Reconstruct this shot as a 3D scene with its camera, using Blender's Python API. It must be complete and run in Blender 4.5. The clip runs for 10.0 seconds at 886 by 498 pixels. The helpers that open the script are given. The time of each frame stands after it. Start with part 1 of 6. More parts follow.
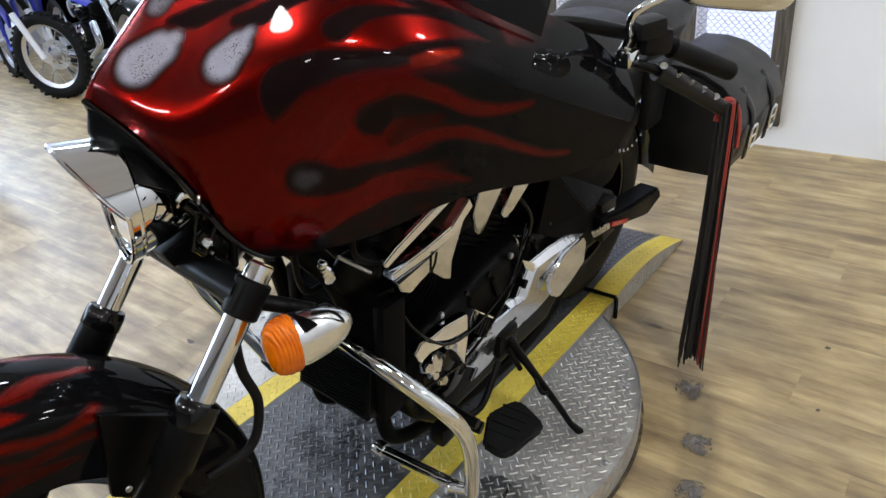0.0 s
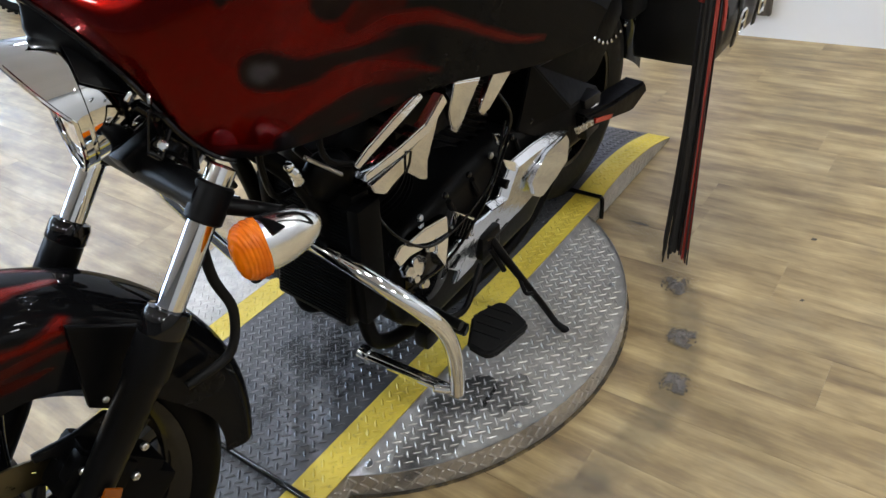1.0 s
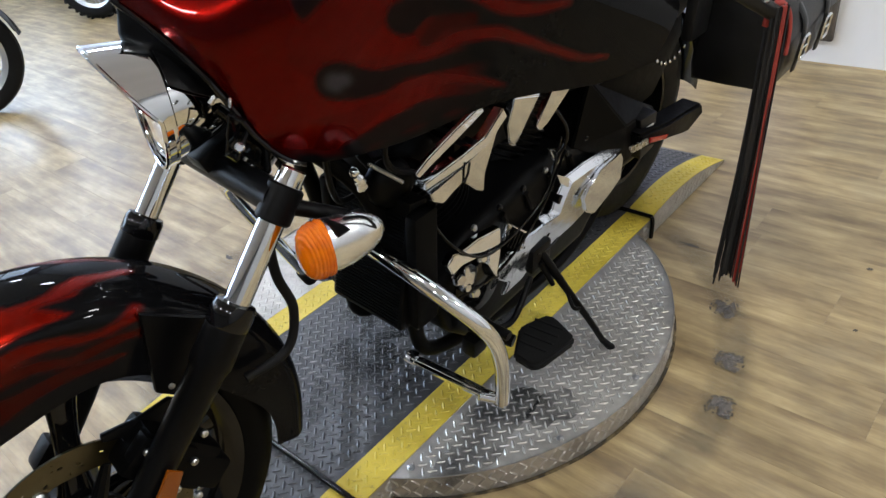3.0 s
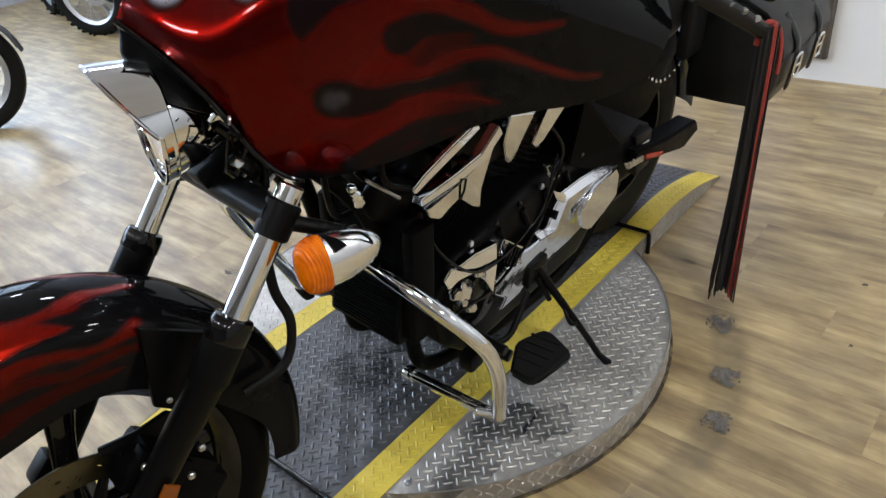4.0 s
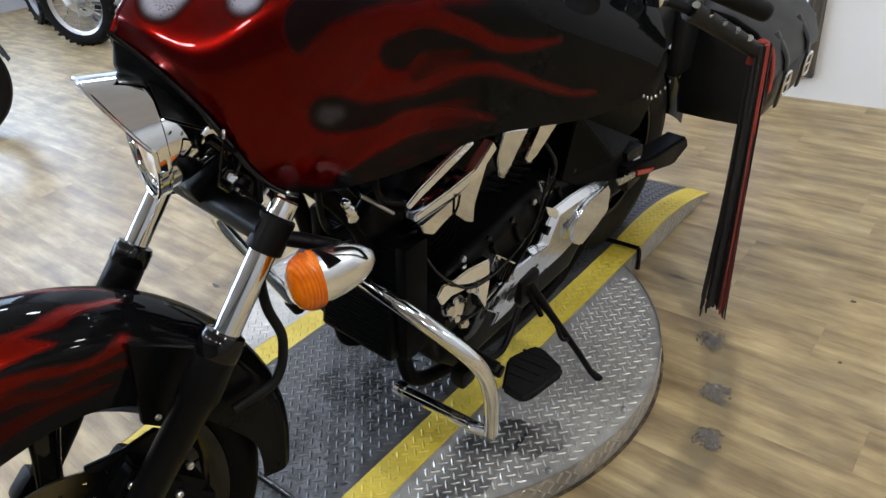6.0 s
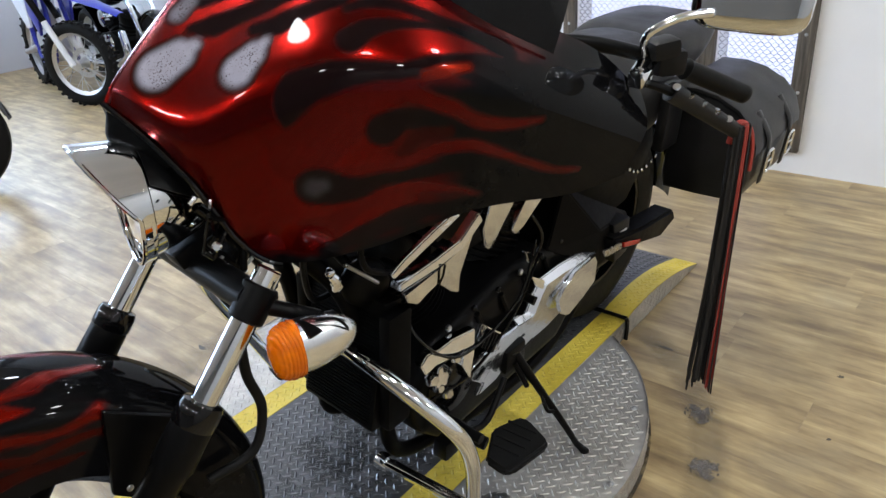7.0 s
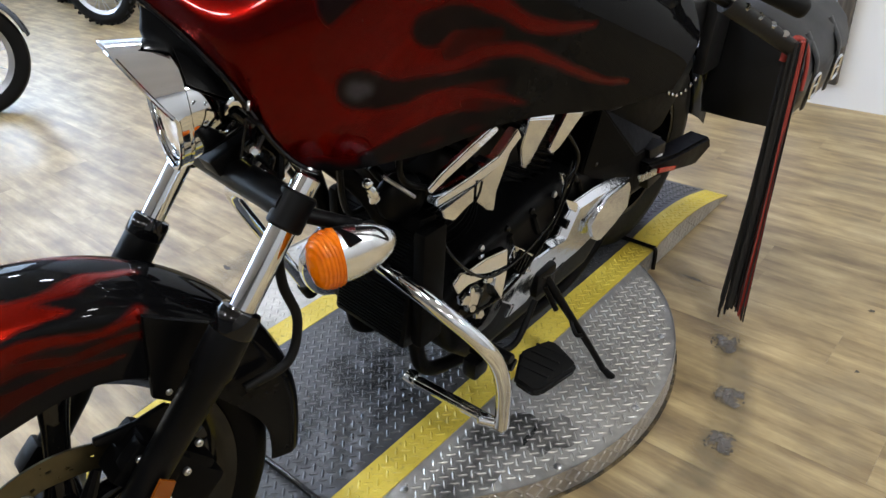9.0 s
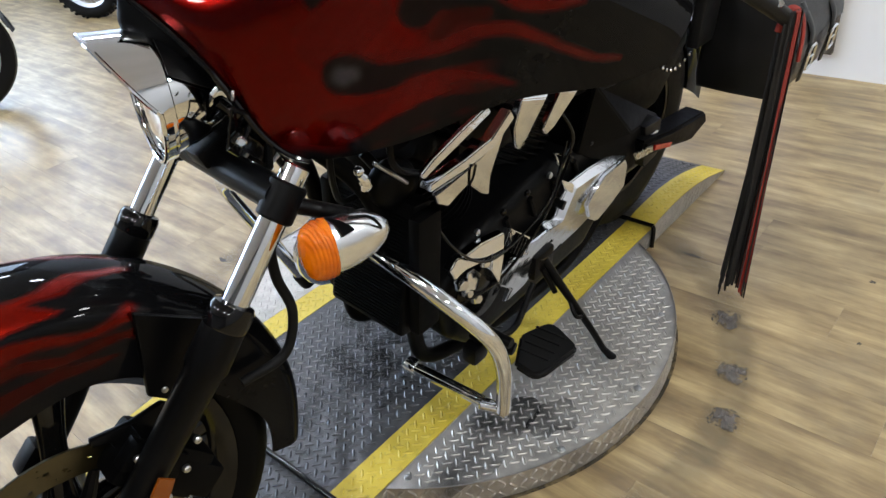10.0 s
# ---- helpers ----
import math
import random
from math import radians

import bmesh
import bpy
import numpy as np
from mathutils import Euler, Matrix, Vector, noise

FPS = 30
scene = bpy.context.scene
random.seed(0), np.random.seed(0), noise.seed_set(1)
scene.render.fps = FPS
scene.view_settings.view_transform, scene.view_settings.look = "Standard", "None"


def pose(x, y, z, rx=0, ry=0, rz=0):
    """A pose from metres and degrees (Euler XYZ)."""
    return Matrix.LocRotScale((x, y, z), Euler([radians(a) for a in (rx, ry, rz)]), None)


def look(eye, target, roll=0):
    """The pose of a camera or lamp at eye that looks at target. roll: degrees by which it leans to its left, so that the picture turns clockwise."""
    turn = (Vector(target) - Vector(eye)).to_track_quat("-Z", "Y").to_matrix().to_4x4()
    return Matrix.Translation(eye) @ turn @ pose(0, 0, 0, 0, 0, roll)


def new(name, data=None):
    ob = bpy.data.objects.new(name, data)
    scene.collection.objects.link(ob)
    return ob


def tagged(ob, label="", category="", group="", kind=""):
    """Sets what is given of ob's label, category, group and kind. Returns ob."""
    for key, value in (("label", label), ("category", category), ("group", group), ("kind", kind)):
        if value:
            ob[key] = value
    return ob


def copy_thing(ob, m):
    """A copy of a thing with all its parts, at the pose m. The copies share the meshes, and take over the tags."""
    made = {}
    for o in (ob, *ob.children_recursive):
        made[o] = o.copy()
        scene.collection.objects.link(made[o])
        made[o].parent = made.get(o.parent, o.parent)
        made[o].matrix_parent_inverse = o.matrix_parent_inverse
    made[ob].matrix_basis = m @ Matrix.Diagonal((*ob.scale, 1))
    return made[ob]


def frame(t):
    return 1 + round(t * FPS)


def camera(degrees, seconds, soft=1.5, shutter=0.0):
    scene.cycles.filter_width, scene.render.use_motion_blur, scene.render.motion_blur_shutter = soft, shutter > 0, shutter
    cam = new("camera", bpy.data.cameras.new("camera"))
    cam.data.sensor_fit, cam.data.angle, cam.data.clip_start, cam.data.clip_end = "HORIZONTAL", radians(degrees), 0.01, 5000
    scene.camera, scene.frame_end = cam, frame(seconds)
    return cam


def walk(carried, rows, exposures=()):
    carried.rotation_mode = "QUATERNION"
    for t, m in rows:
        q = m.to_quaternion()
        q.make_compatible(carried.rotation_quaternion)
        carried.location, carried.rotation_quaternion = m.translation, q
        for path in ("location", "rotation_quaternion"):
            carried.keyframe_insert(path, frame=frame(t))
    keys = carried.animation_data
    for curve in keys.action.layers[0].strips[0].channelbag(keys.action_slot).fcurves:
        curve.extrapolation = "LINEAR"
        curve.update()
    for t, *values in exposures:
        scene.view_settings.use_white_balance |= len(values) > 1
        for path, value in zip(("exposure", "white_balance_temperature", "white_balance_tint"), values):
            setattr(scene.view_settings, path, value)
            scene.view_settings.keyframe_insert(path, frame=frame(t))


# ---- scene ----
cam = camera(64.0, 10.0)
PATH = [
    (0, (1.199, 1.217, 1.381), (-0.152, 0.075, 0.446), -6.0),
    (0.5, (1.175, 1.228, 1.364), (-0.169, 0.111, 0.39), -6.6),
    (1, (1.168, 1.225, 1.338), (-0.079, 0.159, 0.194), -8.3),
    (1.5, (1.175, 1.21, 1.325), (0.004, 0.147, 0.102), -9.1),
    (2, (1.175, 1.219, 1.329), (-0.025, 0.161, 0.129), -8.8),
    (2.5, (1.195, 1.221, 1.342), (0.01, 0.086, 0.198), -7.7),
    (4, (1.21, 1.237, 1.359), (-0.007, 0.059, 0.294), -7.5),
    (4.5, (1.2, 1.238, 1.34), (0.005, 0.082, 0.228), -8.2),
    (5, (1.192, 1.231, 1.34), (-0.007, 0.073, 0.235), -8.2),
    (5.5, (1.194, 1.22, 1.338), (-0.004, 0.06, 0.234), -8.1),
    (6, (1.211, 1.222, 1.36), (-0.046, 0.063, 0.323), -6.4),
    (7.5, (1.194, 1.239, 1.376), (-0.15, 0.033, 0.516), -4.5),
    (8, (1.2, 1.236, 1.369), (-0.127, 0.028, 0.487), -4.1),
    (8.5, (1.211, 1.211, 1.357), (-0.072, 0.011, 0.4), -5.2),
    (9, (1.22, 1.198, 1.335), (-0.02, 0.026, 0.291), -4.3),
    (9.5, (1.212, 1.195, 1.32), (-0.009, 0.044, 0.232), -4.5),
    (10, (1.203, 1.19, 1.328), (-0.019, 0.035, 0.245), -6.2),
]
walk(cam, [(t, look(eye, target, roll)) for t, eye, target, roll in PATH],
     [(0, 0.0), (2.5, -0.01), (4.2, -0.08), (6, -0.08), (7.5, 0.0), (8.5, 0.0), (9.2, 0.06), (10, 0.08)])

# ---- light ----
PI = math.pi
world = bpy.data.worlds.new("world")
scene.world = world
world.use_nodes = True
wn = world.node_tree
sky = wn.nodes.new("ShaderNodeTexSky")
sky.sky_type, sky.sun_disc = "NISHITA", False
sky.sun_elevation, sky.sun_rotation = radians(30), radians(60)
wn.links.new(sky.outputs[0], wn.nodes["Background"].inputs[0])
wn.nodes["Background"].inputs[1].default_value = 0.08
scene.view_settings.exposure = 0.0

CEIL = 3.9
X0, X1, Y0, Y1 = -2.47, 6.4, -7.6, 5.4      # inner faces of the walls
# ceiling lights: x, y, watts
LAMPS = [(lx, ly, lw) for ly, lw in ((-5.6, 85), (-3.0, 75), (-0.5, 80), (2.3, 70), (4.5, 115)) for lx in (-1.2, 1.3, 3.9)]
for lx, ly, watts in LAMPS:
    ld = bpy.data.lights.new("ceiling_lamp", "AREA")
    ld.shape, ld.size, ld.energy = "DISK", 0.34, 0.385 * watts
    ld.color = (0.945, 0.97, 0.985) if ly > -2 else (0.875, 0.955, 1.13)
    lo = new("lamp_light", ld)
    lo.matrix_world = pose(lx, ly, CEIL - 0.165, 0, 0, 0)


# ---- materials ----
class Nodes:
    """A node material with a principled shader."""

    def __init__(self, name, color=(0.5, 0.5, 0.5), rough=0.5, metal=0.0, coat=0.0, spec=0.5):
        self.mat = bpy.data.materials.new(name)
        self.mat.use_nodes = True
        self.nt = self.mat.node_tree
        self.b = self.nt.nodes["Principled BSDF"]
        self.set(self.b, "Base Color", (*color, 1))
        self.set(self.b, "Roughness", rough)
        self.set(self.b, "Metallic", metal)
        self.set(self.b, "Coat Weight", coat)
        self.set(self.b, "Coat Roughness", 0.03)
        self.set(self.b, "Specular IOR Level", spec)

    def set(self, node, key, value):
        if isinstance(value, bpy.types.NodeSocket):
            self.nt.links.new(value, node.inputs[key])
        else:
            node.inputs[key].default_value = value

    def add(self, kind, out=0, **values):
        node = self.nt.nodes.new("ShaderNode" + kind)
        for key, value in values.items():
            key = int(key[1:]) if key[0] == "i" and key[1:].isdigit() else key.replace("_", " ")
            self.set(node, key, value)
        return node.outputs[out]

    def coords(self, scale=(1, 1, 1), local=True, turn=0.0, offset=None):
        src = self.nt.nodes.new("ShaderNodeTexCoord").outputs["Object"] if local else self.nt.nodes.new("ShaderNodeNewGeometry").outputs["Position"]
        if offset is not None:
            n = self.nt.nodes.new("ShaderNodeVectorMath")
            self.nt.links.new(src, n.inputs[0])
            self.nt.links.new(offset, n.inputs[1])
            src = n.outputs[0]
        m = self.nt.nodes.new("ShaderNodeMapping")
        self.nt.links.new(src, m.inputs[0])
        m.inputs["Scale"].default_value = scale
        m.inputs["Rotation"].default_value = (0, 0, turn)
        return m.outputs[0]

    def noise(self, scale=10, detail=4, rough=0.55, vec=None):
        return self.add("TexNoise", 0, Vector=vec if vec is not None else self.coords(), Scale=scale, Detail=detail, Roughness=rough)

    def ramp(self, fac, stops):
        n = self.nt.nodes.new("ShaderNodeValToRGB")
        self.nt.links.new(fac, n.inputs[0])
        while len(n.color_ramp.elements) < len(stops):
            n.color_ramp.elements.new(0.5)
        for e, (p, c) in zip(n.color_ramp.elements, stops):
            e.position, e.color = p, ((c, c, c, 1) if isinstance(c, (int, float)) else (*c, 1))
        return n.outputs[0]

    def mix(self, fac, a, b, mode="MIX"):
        n = self.nt.nodes.new("ShaderNodeMix")
        n.data_type, n.blend_type = "RGBA", mode
        for k, v in ((0, fac), (6, a), (7, b)):
            if isinstance(v, bpy.types.NodeSocket):
                self.nt.links.new(v, n.inputs[k])
            else:
                n.inputs[k].default_value = v if k == 0 else (*v, 1)
        return n.outputs[2]

    def math(self, op, a, b=0.0):
        n = self.nt.nodes.new("ShaderNodeMath")
        n.operation = op
        for k, v in ((0, a), (1, b)):
            if isinstance(v, bpy.types.NodeSocket):
                self.nt.links.new(v, n.inputs[k])
            else:
                n.inputs[k].default_value = v
        return n.outputs[0]

    def color(self, v):
        self.set(self.b, "Base Color", v)
        return self

    def rough(self, v):
        self.set(self.b, "Roughness", v)
        return self

    def bump(self, height, strength=0.2, dist=0.002):
        n = self.nt.nodes.new("ShaderNodeBump")
        n.inputs["Strength"].default_value, n.inputs["Distance"].default_value = strength, dist
        self.nt.links.new(height, n.inputs["Height"])
        self.nt.links.new(n.outputs[0], self.b.inputs["Normal"])
        return self


def plain(name, color, rough, metal=0.0, coat=0.0, vary=0.15, scale=30, bump=0.05, spec=0.5):
    """A surface with slight variation in colour and gloss at two scales."""
    m = Nodes(name, color, rough, metal, coat, spec)
    big, fine = m.noise(scale * 0.12, 3), m.noise(scale, 4)
    both = m.math("ADD", m.math("MULTIPLY", big, 0.6), m.math("MULTIPLY", fine, 0.4))
    lo, hi = tuple(c * (1 - vary) for c in color), tuple(min(1, c * (1 + vary)) for c in color)
    m.color(m.ramp(both, [(0.3, lo), (0.7, hi)]))
    m.rough(m.ramp(both, [(0.3, max(0.02, rough * 0.8)), (0.75, min(1, rough * 1.25))]))
    if bump:
        m.bump(fine, bump, 0.001)
    return m.mat


CHROME = plain("chrome", (0.76, 0.79, 0.82), 0.055, 1.0, vary=0.03, scale=12, bump=0.0)
COVER_CHROME = plain("polished_cover_chrome", (0.81, 0.84, 0.89), 0.10, 1.0, vary=0.03, scale=34, bump=0.9)
SIGNAL_CHROME = plain("soft_chrome", (0.84, 0.87, 0.90), 0.24, 1.0, vary=0.03, scale=12, bump=0.0)
DULL_BLACK = plain("dull_black_plastic", (0.0018, 0.0018, 0.002), 0.5, vary=0.3, scale=60, spec=0.06)
STEEL = plain("brushed_steel", (0.53, 0.54, 0.55), 0.3, 1.0, vary=0.08, scale=40)
ALLOY = plain("cast_alloy", (0.55, 0.55, 0.56), 0.38, 0.9, vary=0.1, scale=60, bump=0.15)
BLACK_GLOSS = plain("gloss_black_paint", (0.003, 0.003, 0.0034), 0.08, 0.0, coat=0.0, vary=0.2, scale=20, bump=0.0, spec=0.32)
BLACK_SATIN = plain("satin_black_metal", (0.0028, 0.0028, 0.0031), 0.34, 0.0, vary=0.25, scale=50, spec=0.10)
BLACK_PLASTIC = plain("black_plastic", (0.005, 0.005, 0.0054), 0.42, vary=0.2, scale=120, bump=0.15, spec=0.2)
RUBBER = plain("black_rubber", (0.006, 0.006, 0.0062), 0.58, vary=0.25, scale=70, bump=0.2, spec=0.14)
ENGINE_BLACK = plain("black_engine_casting", (0.002, 0.002, 0.0022), 0.42, vary=0.3, scale=80, bump=0.25, spec=0.1)
ORANGE_TAG = plain("orange_reflector", (0.17, 0.042, 0.002), 0.25, vary=0.1)
RED_LENS = plain("red_reflector", (0.35, 0.02, 0.015), 0.2, vary=0.1)
WHITE_TAG = plain("white_reflector", (0.7, 0.68, 0.66), 0.3, vary=0.1)
BLUE_PLASTIC = plain("blue_plastic", (0.008, 0.016, 0.30), 0.32, vary=0.12, coat=0.2)
WHITE_PLASTIC = plain("white_plastic", (0.72, 0.74, 0.78), 0.4, vary=0.06)
RED_PLASTIC = plain("red_plastic", (0.5, 0.02, 0.015), 0.3, vary=0.1)
CANDY = plain("dark_candy_red", (0.11, 0.004, 0.003), 0.22, 0.8, coat=0.5, vary=0.3, scale=14, bump=0.0)
FRINGE_BLACK = plain("black_suede_strip", (0.012, 0.011, 0.011), 0.8, vary=0.3, scale=90, bump=0.3)
FRINGE_RED = plain("red_suede_strip", (0.28, 0.030, 0.02), 0.75, vary=0.25, scale=90, bump=0.3)


def leather(name, color, rough):
    m = Nodes(name, color, rough, spec=0.26)
    v = m.add("TexVoronoi", 0, Vector=m.coords(), Scale=260.0)
    n = m.noise(9, 4)
    m.color(m.ramp(n, [(0.3, tuple(c * 0.75 for c in color)), (0.75, tuple(c * 1.35 for c in color))]))
    m.rough(m.ramp(n, [(0.3, rough * 0.8), (0.7, rough * 1.2)]))
    return m.bump(m.math("ADD", m.math("MULTIPLY", v, 0.5), m.math("MULTIPLY", n, 0.8)), 0.35, 0.0012).mat


LEATHER = leather("black_leather", (0.009, 0.009, 0.0095), 0.40)
SEAT_LEATHER = leather("seat_leather", (0.007, 0.007, 0.0074), 0.42)


def amber():
    m = Nodes("amber_lens", (0.80, 0.14, 0.0), 0.14, coat=0.1, spec=0.3)
    n = m.noise(22, 3)
    m.color(m.ramp(n, [(0.3, (0.50, 0.075, 0.0)), (0.7, (0.85, 0.20, 0.0))]))
    m.set(m.b, "Subsurface Weight", 0.1)
    m.set(m.b, "Subsurface Radius", (0.02, 0.008, 0.002))
    m.set(m.b, "Subsurface Scale", 0.5)
    wave = m.nt.nodes.new("ShaderNodeTexWave")
    wave.inputs["Scale"].default_value, wave.inputs["Distortion"].default_value = 62.0, 1.5
    wave.bands_direction = "X"
    m.nt.links.new(m.coords(), wave.inputs["Vector"])
    return m.bump(m.math("ADD", wave.outputs["Fac"], m.math("MULTIPLY", m.noise(120, 2), 0.6)), 0.5, 0.0022).mat


AMBER = amber()


def paint(name):
    """Candy paint over a colour layer stored on the mesh, under clear lacquer."""
    m = Nodes(name, (0.3, 0.01, 0.01), 0.34, 0.0, coat=0.20, spec=0.0)
    a = m.nt.nodes.new("ShaderNodeAttribute")
    a.attribute_name = "paint"
    mottle = m.noise(55, 5, 0.7)
    grit = m.noise(420, 3, 0.7)
    col = m.mix(1.0, a.outputs["Color"], m.ramp(mottle, [(0.3, 0.78), (0.75, 1.0)]), "MULTIPLY")
    # spattered specks in the pale airbrushed drops
    blue = m.nt.nodes.new("ShaderNodeSeparateColor")
    m.nt.links.new(a.outputs["Color"], blue.inputs[0])
    pale = m.ramp(blue.outputs[2], [(0.05, 0.0), (0.14, 1.0)])
    speck = m.ramp(m.math("ADD", m.math("MULTIPLY", m.noise(330, 2, 0.5), 0.65), m.math("MULTIPLY", m.noise(24, 3), 0.35)), [(0.56, 0.0), (0.63, 0.8)])
    col = m.mix(m.math("MULTIPLY", pale, speck), col, (0.05, 0.035, 0.03))
    m.color(col)
    m.set(m.b, "Metallic", a.outputs["Alpha"])
    m.rough(m.ramp(m.math("ADD", m.math("MULTIPLY", mottle, 0.5), m.math("MULTIPLY", grit, 0.5)), [(0.3, 0.22), (0.7, 0.28)]))
    m.set(m.b, "Coat Roughness", 0.02)
    return m.mat


PAINT = paint("flame_paint")


def checker_plate(name, color, rough, dirt, metal=1.0):
    m = Nodes(name, color, rough, metal)
    n1, n2, n3 = m.noise(3.2, 5, 0.6), m.noise(28, 5, 0.65), m.noise(9, 3)
    c = m.ramp(n2, [(0.25, tuple(x * 0.72 for x in color)), (0.75, tuple(min(1, x * 1.12) for x in color))])
    c = m.mix(m.ramp(n1, [(0.45, 0.0), (0.7, dirt)]), c, (0.03, 0.029, 0.028))
    m.color(c)
    m.rough(m.ramp(m.math("ADD", m.math("MULTIPLY", n3, 0.5), m.math("MULTIPLY", n2, 0.5)), [(0.3, rough * 0.75), (0.7, min(1, rough * 1.35))]))
    return m.bump(n2, 0.12, 0.001).mat


PLATE = checker_plate("bright_tread_plate", (0.55, 0.53, 0.495), 0.38, 0.34, 0.55)
PLATE_DARK = checker_plate("worn_dark_tread_plate", (0.092, 0.094, 0.100), 0.40, 0.5, 0.5)
PLATE_SIDE = checker_plate("tread_plate_edge", (0.5, 0.48, 0.45), 0.42, 0.45, 0.85)
LUG_DARK = checker_plate("worn_tread_lug", (0.095, 0.096, 0.102), 0.30, 0.25, 0.6)


def yellow_paint():
    m = Nodes("yellow_paint", (0.62, 0.46, 0.04), 0.5)
    n1, n2 = m.noise(4, 5), m.noise(60, 5, 0.7)
    c = m.ramp(n1, [(0.3, (0.50, 0.37, 0.03)), (0.7, (0.72, 0.56, 0.08))])
    c = m.mix(m.ramp(n2, [(0.56, 0.0), (0.74, 0.65)]), c, (0.16, 0.13, 0.06))
    return m.color(c).rough(m.ramp(n2, [(0.3, 0.38), (0.7, 0.62)])).bump(n2, 0.15, 0.001).mat


YELLOW = yellow_paint()


def planks(name, per_object):
    """Wood-look vinyl planks: oak grain along y, blotches, dull gloss."""
    m = Nodes(name, (0.4, 0.31, 0.2), 0.4)
    if per_object:
        rnd = m.nt.nodes.new("ShaderNodeObjectInfo").outputs["Random"]
    else:
        rnd = m.nt.nodes.new("ShaderNodeNewGeometry").outputs["Random Per Island"]
    comb = m.nt.nodes.new("ShaderNodeCombineXYZ")
    m.nt.links.new(m.math("MULTIPLY", rnd, 37.0), comb.inputs[0])
    m.nt.links.new(m.math("MULTIPLY", rnd, 91.0), comb.inputs[1])
    off = comb.outputs[0]
    grain = m.noise(1.0, 4, 0.55, m.coords((21, 2.3, 1), False, offset=off))
    fine = m.noise(1.0, 4, 0.7, m.coords((150, 7, 1), False, offset=off))
    blot = m.noise(1.0, 4, 0.6, m.coords((11, 4.5, 1), False, offset=off))
    wide = m.noise(1.0, 4, 0.6, m.coords((0.9, 0.9, 1), False))
    dust = m.noise(1.0, 5, 0.65, m.coords((3.2, 2.6, 1), False))
    g = m.math("ADD", m.math("MULTIPLY", grain, 0.55), m.math("MULTIPLY", blot, 0.45))
    g = m.math("ADD", g, m.math("MULTIPLY", m.math("SUBTRACT", rnd, 0.5), 0.045))
    c = m.ramp(g, [(0.34, (0.140, 0.088, 0.034)), (0.45, (0.255, 0.176, 0.074)), (0.55, (0.400, 0.292, 0.134)), (0.68, (0.56, 0.435, 0.222))])
    c = m.mix(m.ramp(fine, [(0.45, 0.0), (0.75, 0.45)]), c, (0.17, 0.125, 0.068))
    c = m.mix(m.ramp(dust, [(0.50, 0.0), (0.74, 0.35)]), c, (0.27, 0.235, 0.165))
    c = m.mix(m.ramp(wide, [(0.52, 0.0), (0.75, 0.3)]), c, (0.20, 0.165, 0.105))
    m.color(c)
    m.set(m.b, "Specular IOR Level", 0.9)
    m.rough(m.ramp(m.math("ADD", m.math("MULTIPLY", wide, 0.4), m.math("MULTIPLY", dust, 0.6)), [(0.35, 0.36), (0.68, 0.50)]))
    return m.bump(fine, 0.12, 0.0008).mat


PLANK = planks("vinyl_plank", True)
PLANK_FAR = planks("vinyl_plank_far", False)
GAP = plain("plank_joint", (0.20, 0.15, 0.085), 0.8)


def wall_paint(name, color):
    m = Nodes(name, color, 0.7)
    n1, n2 = m.noise(1.3, 4), m.noise(140, 3)
    c = m.ramp(n1, [(0.3, tuple(x * 0.95 for x in color)), (0.7, tuple(min(1, x * 1.03) for x in color))])
    return m.color(c).rough(m.ramp(n1, [(0.3, 0.6), (0.7, 0.8)])).bump(n2, 0.25, 0.001).mat


WALL = wall_paint("white_wall_paint", (0.84, 0.845, 0.86))
WALL_BLUE = wall_paint("pale_grey_wall_paint", (0.52, 0.54, 0.59))
CEILING = wall_paint("taupe_ceiling_paint", (0.60, 0.57, 0.545))
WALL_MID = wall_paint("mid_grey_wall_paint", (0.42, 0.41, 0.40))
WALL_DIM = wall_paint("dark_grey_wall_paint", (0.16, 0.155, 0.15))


def rustic():
    m = Nodes("rough_dark_timber", (0.10, 0.085, 0.07), 0.75)
    g = m.noise(1.0, 6, 0.65, m.coords((60, 60, 3.5)))
    b = m.noise(7, 4)
    c = m.ramp(g, [(0.3, (0.035, 0.03, 0.026)), (0.55, (0.10, 0.086, 0.072)), (0.75, (0.21, 0.18, 0.15))])
    c = m.mix(m.ramp(b, [(0.5, 0.0), (0.75, 0.5)]), c, (0.17, 0.11, 0.06))
    return m.color(c).bump(g, 0.6, 0.003).mat


TIMBER = rustic()
MESH_STEEL = plain("grey_expanded_steel", (0.20, 0.20, 0.21), 0.45, 0.6, vary=0.15)


def glow(name, color, strength):
    m = Nodes(name, color, 0.4)
    n = m.noise(1.2, 2)
    m.set(m.b, "Emission Color", m.ramp(n, [(0.3, tuple(c * 0.93 for c in color)), (0.7, color)]))
    m.set(m.b, "Emission Strength", strength)
    return m.mat


DAYLIGHT = glow("bright_window_daylight", (0.74, 0.79, 1.0), 0.85)
SOUTH_DAY = glow("added_window_daylight", (0.67, 0.84, 1.05), 9.5)
DIFFUSER = glow("lamp_diffuser", (1.0, 0.97, 0.92), 2.0)


def glass(name, tint, rough=0.02):
    m = Nodes(name, tint, rough)
    m.set(m.b, "Transmission Weight", 1.0)
    m.set(m.b, "IOR", 1.45)
    return m.mat


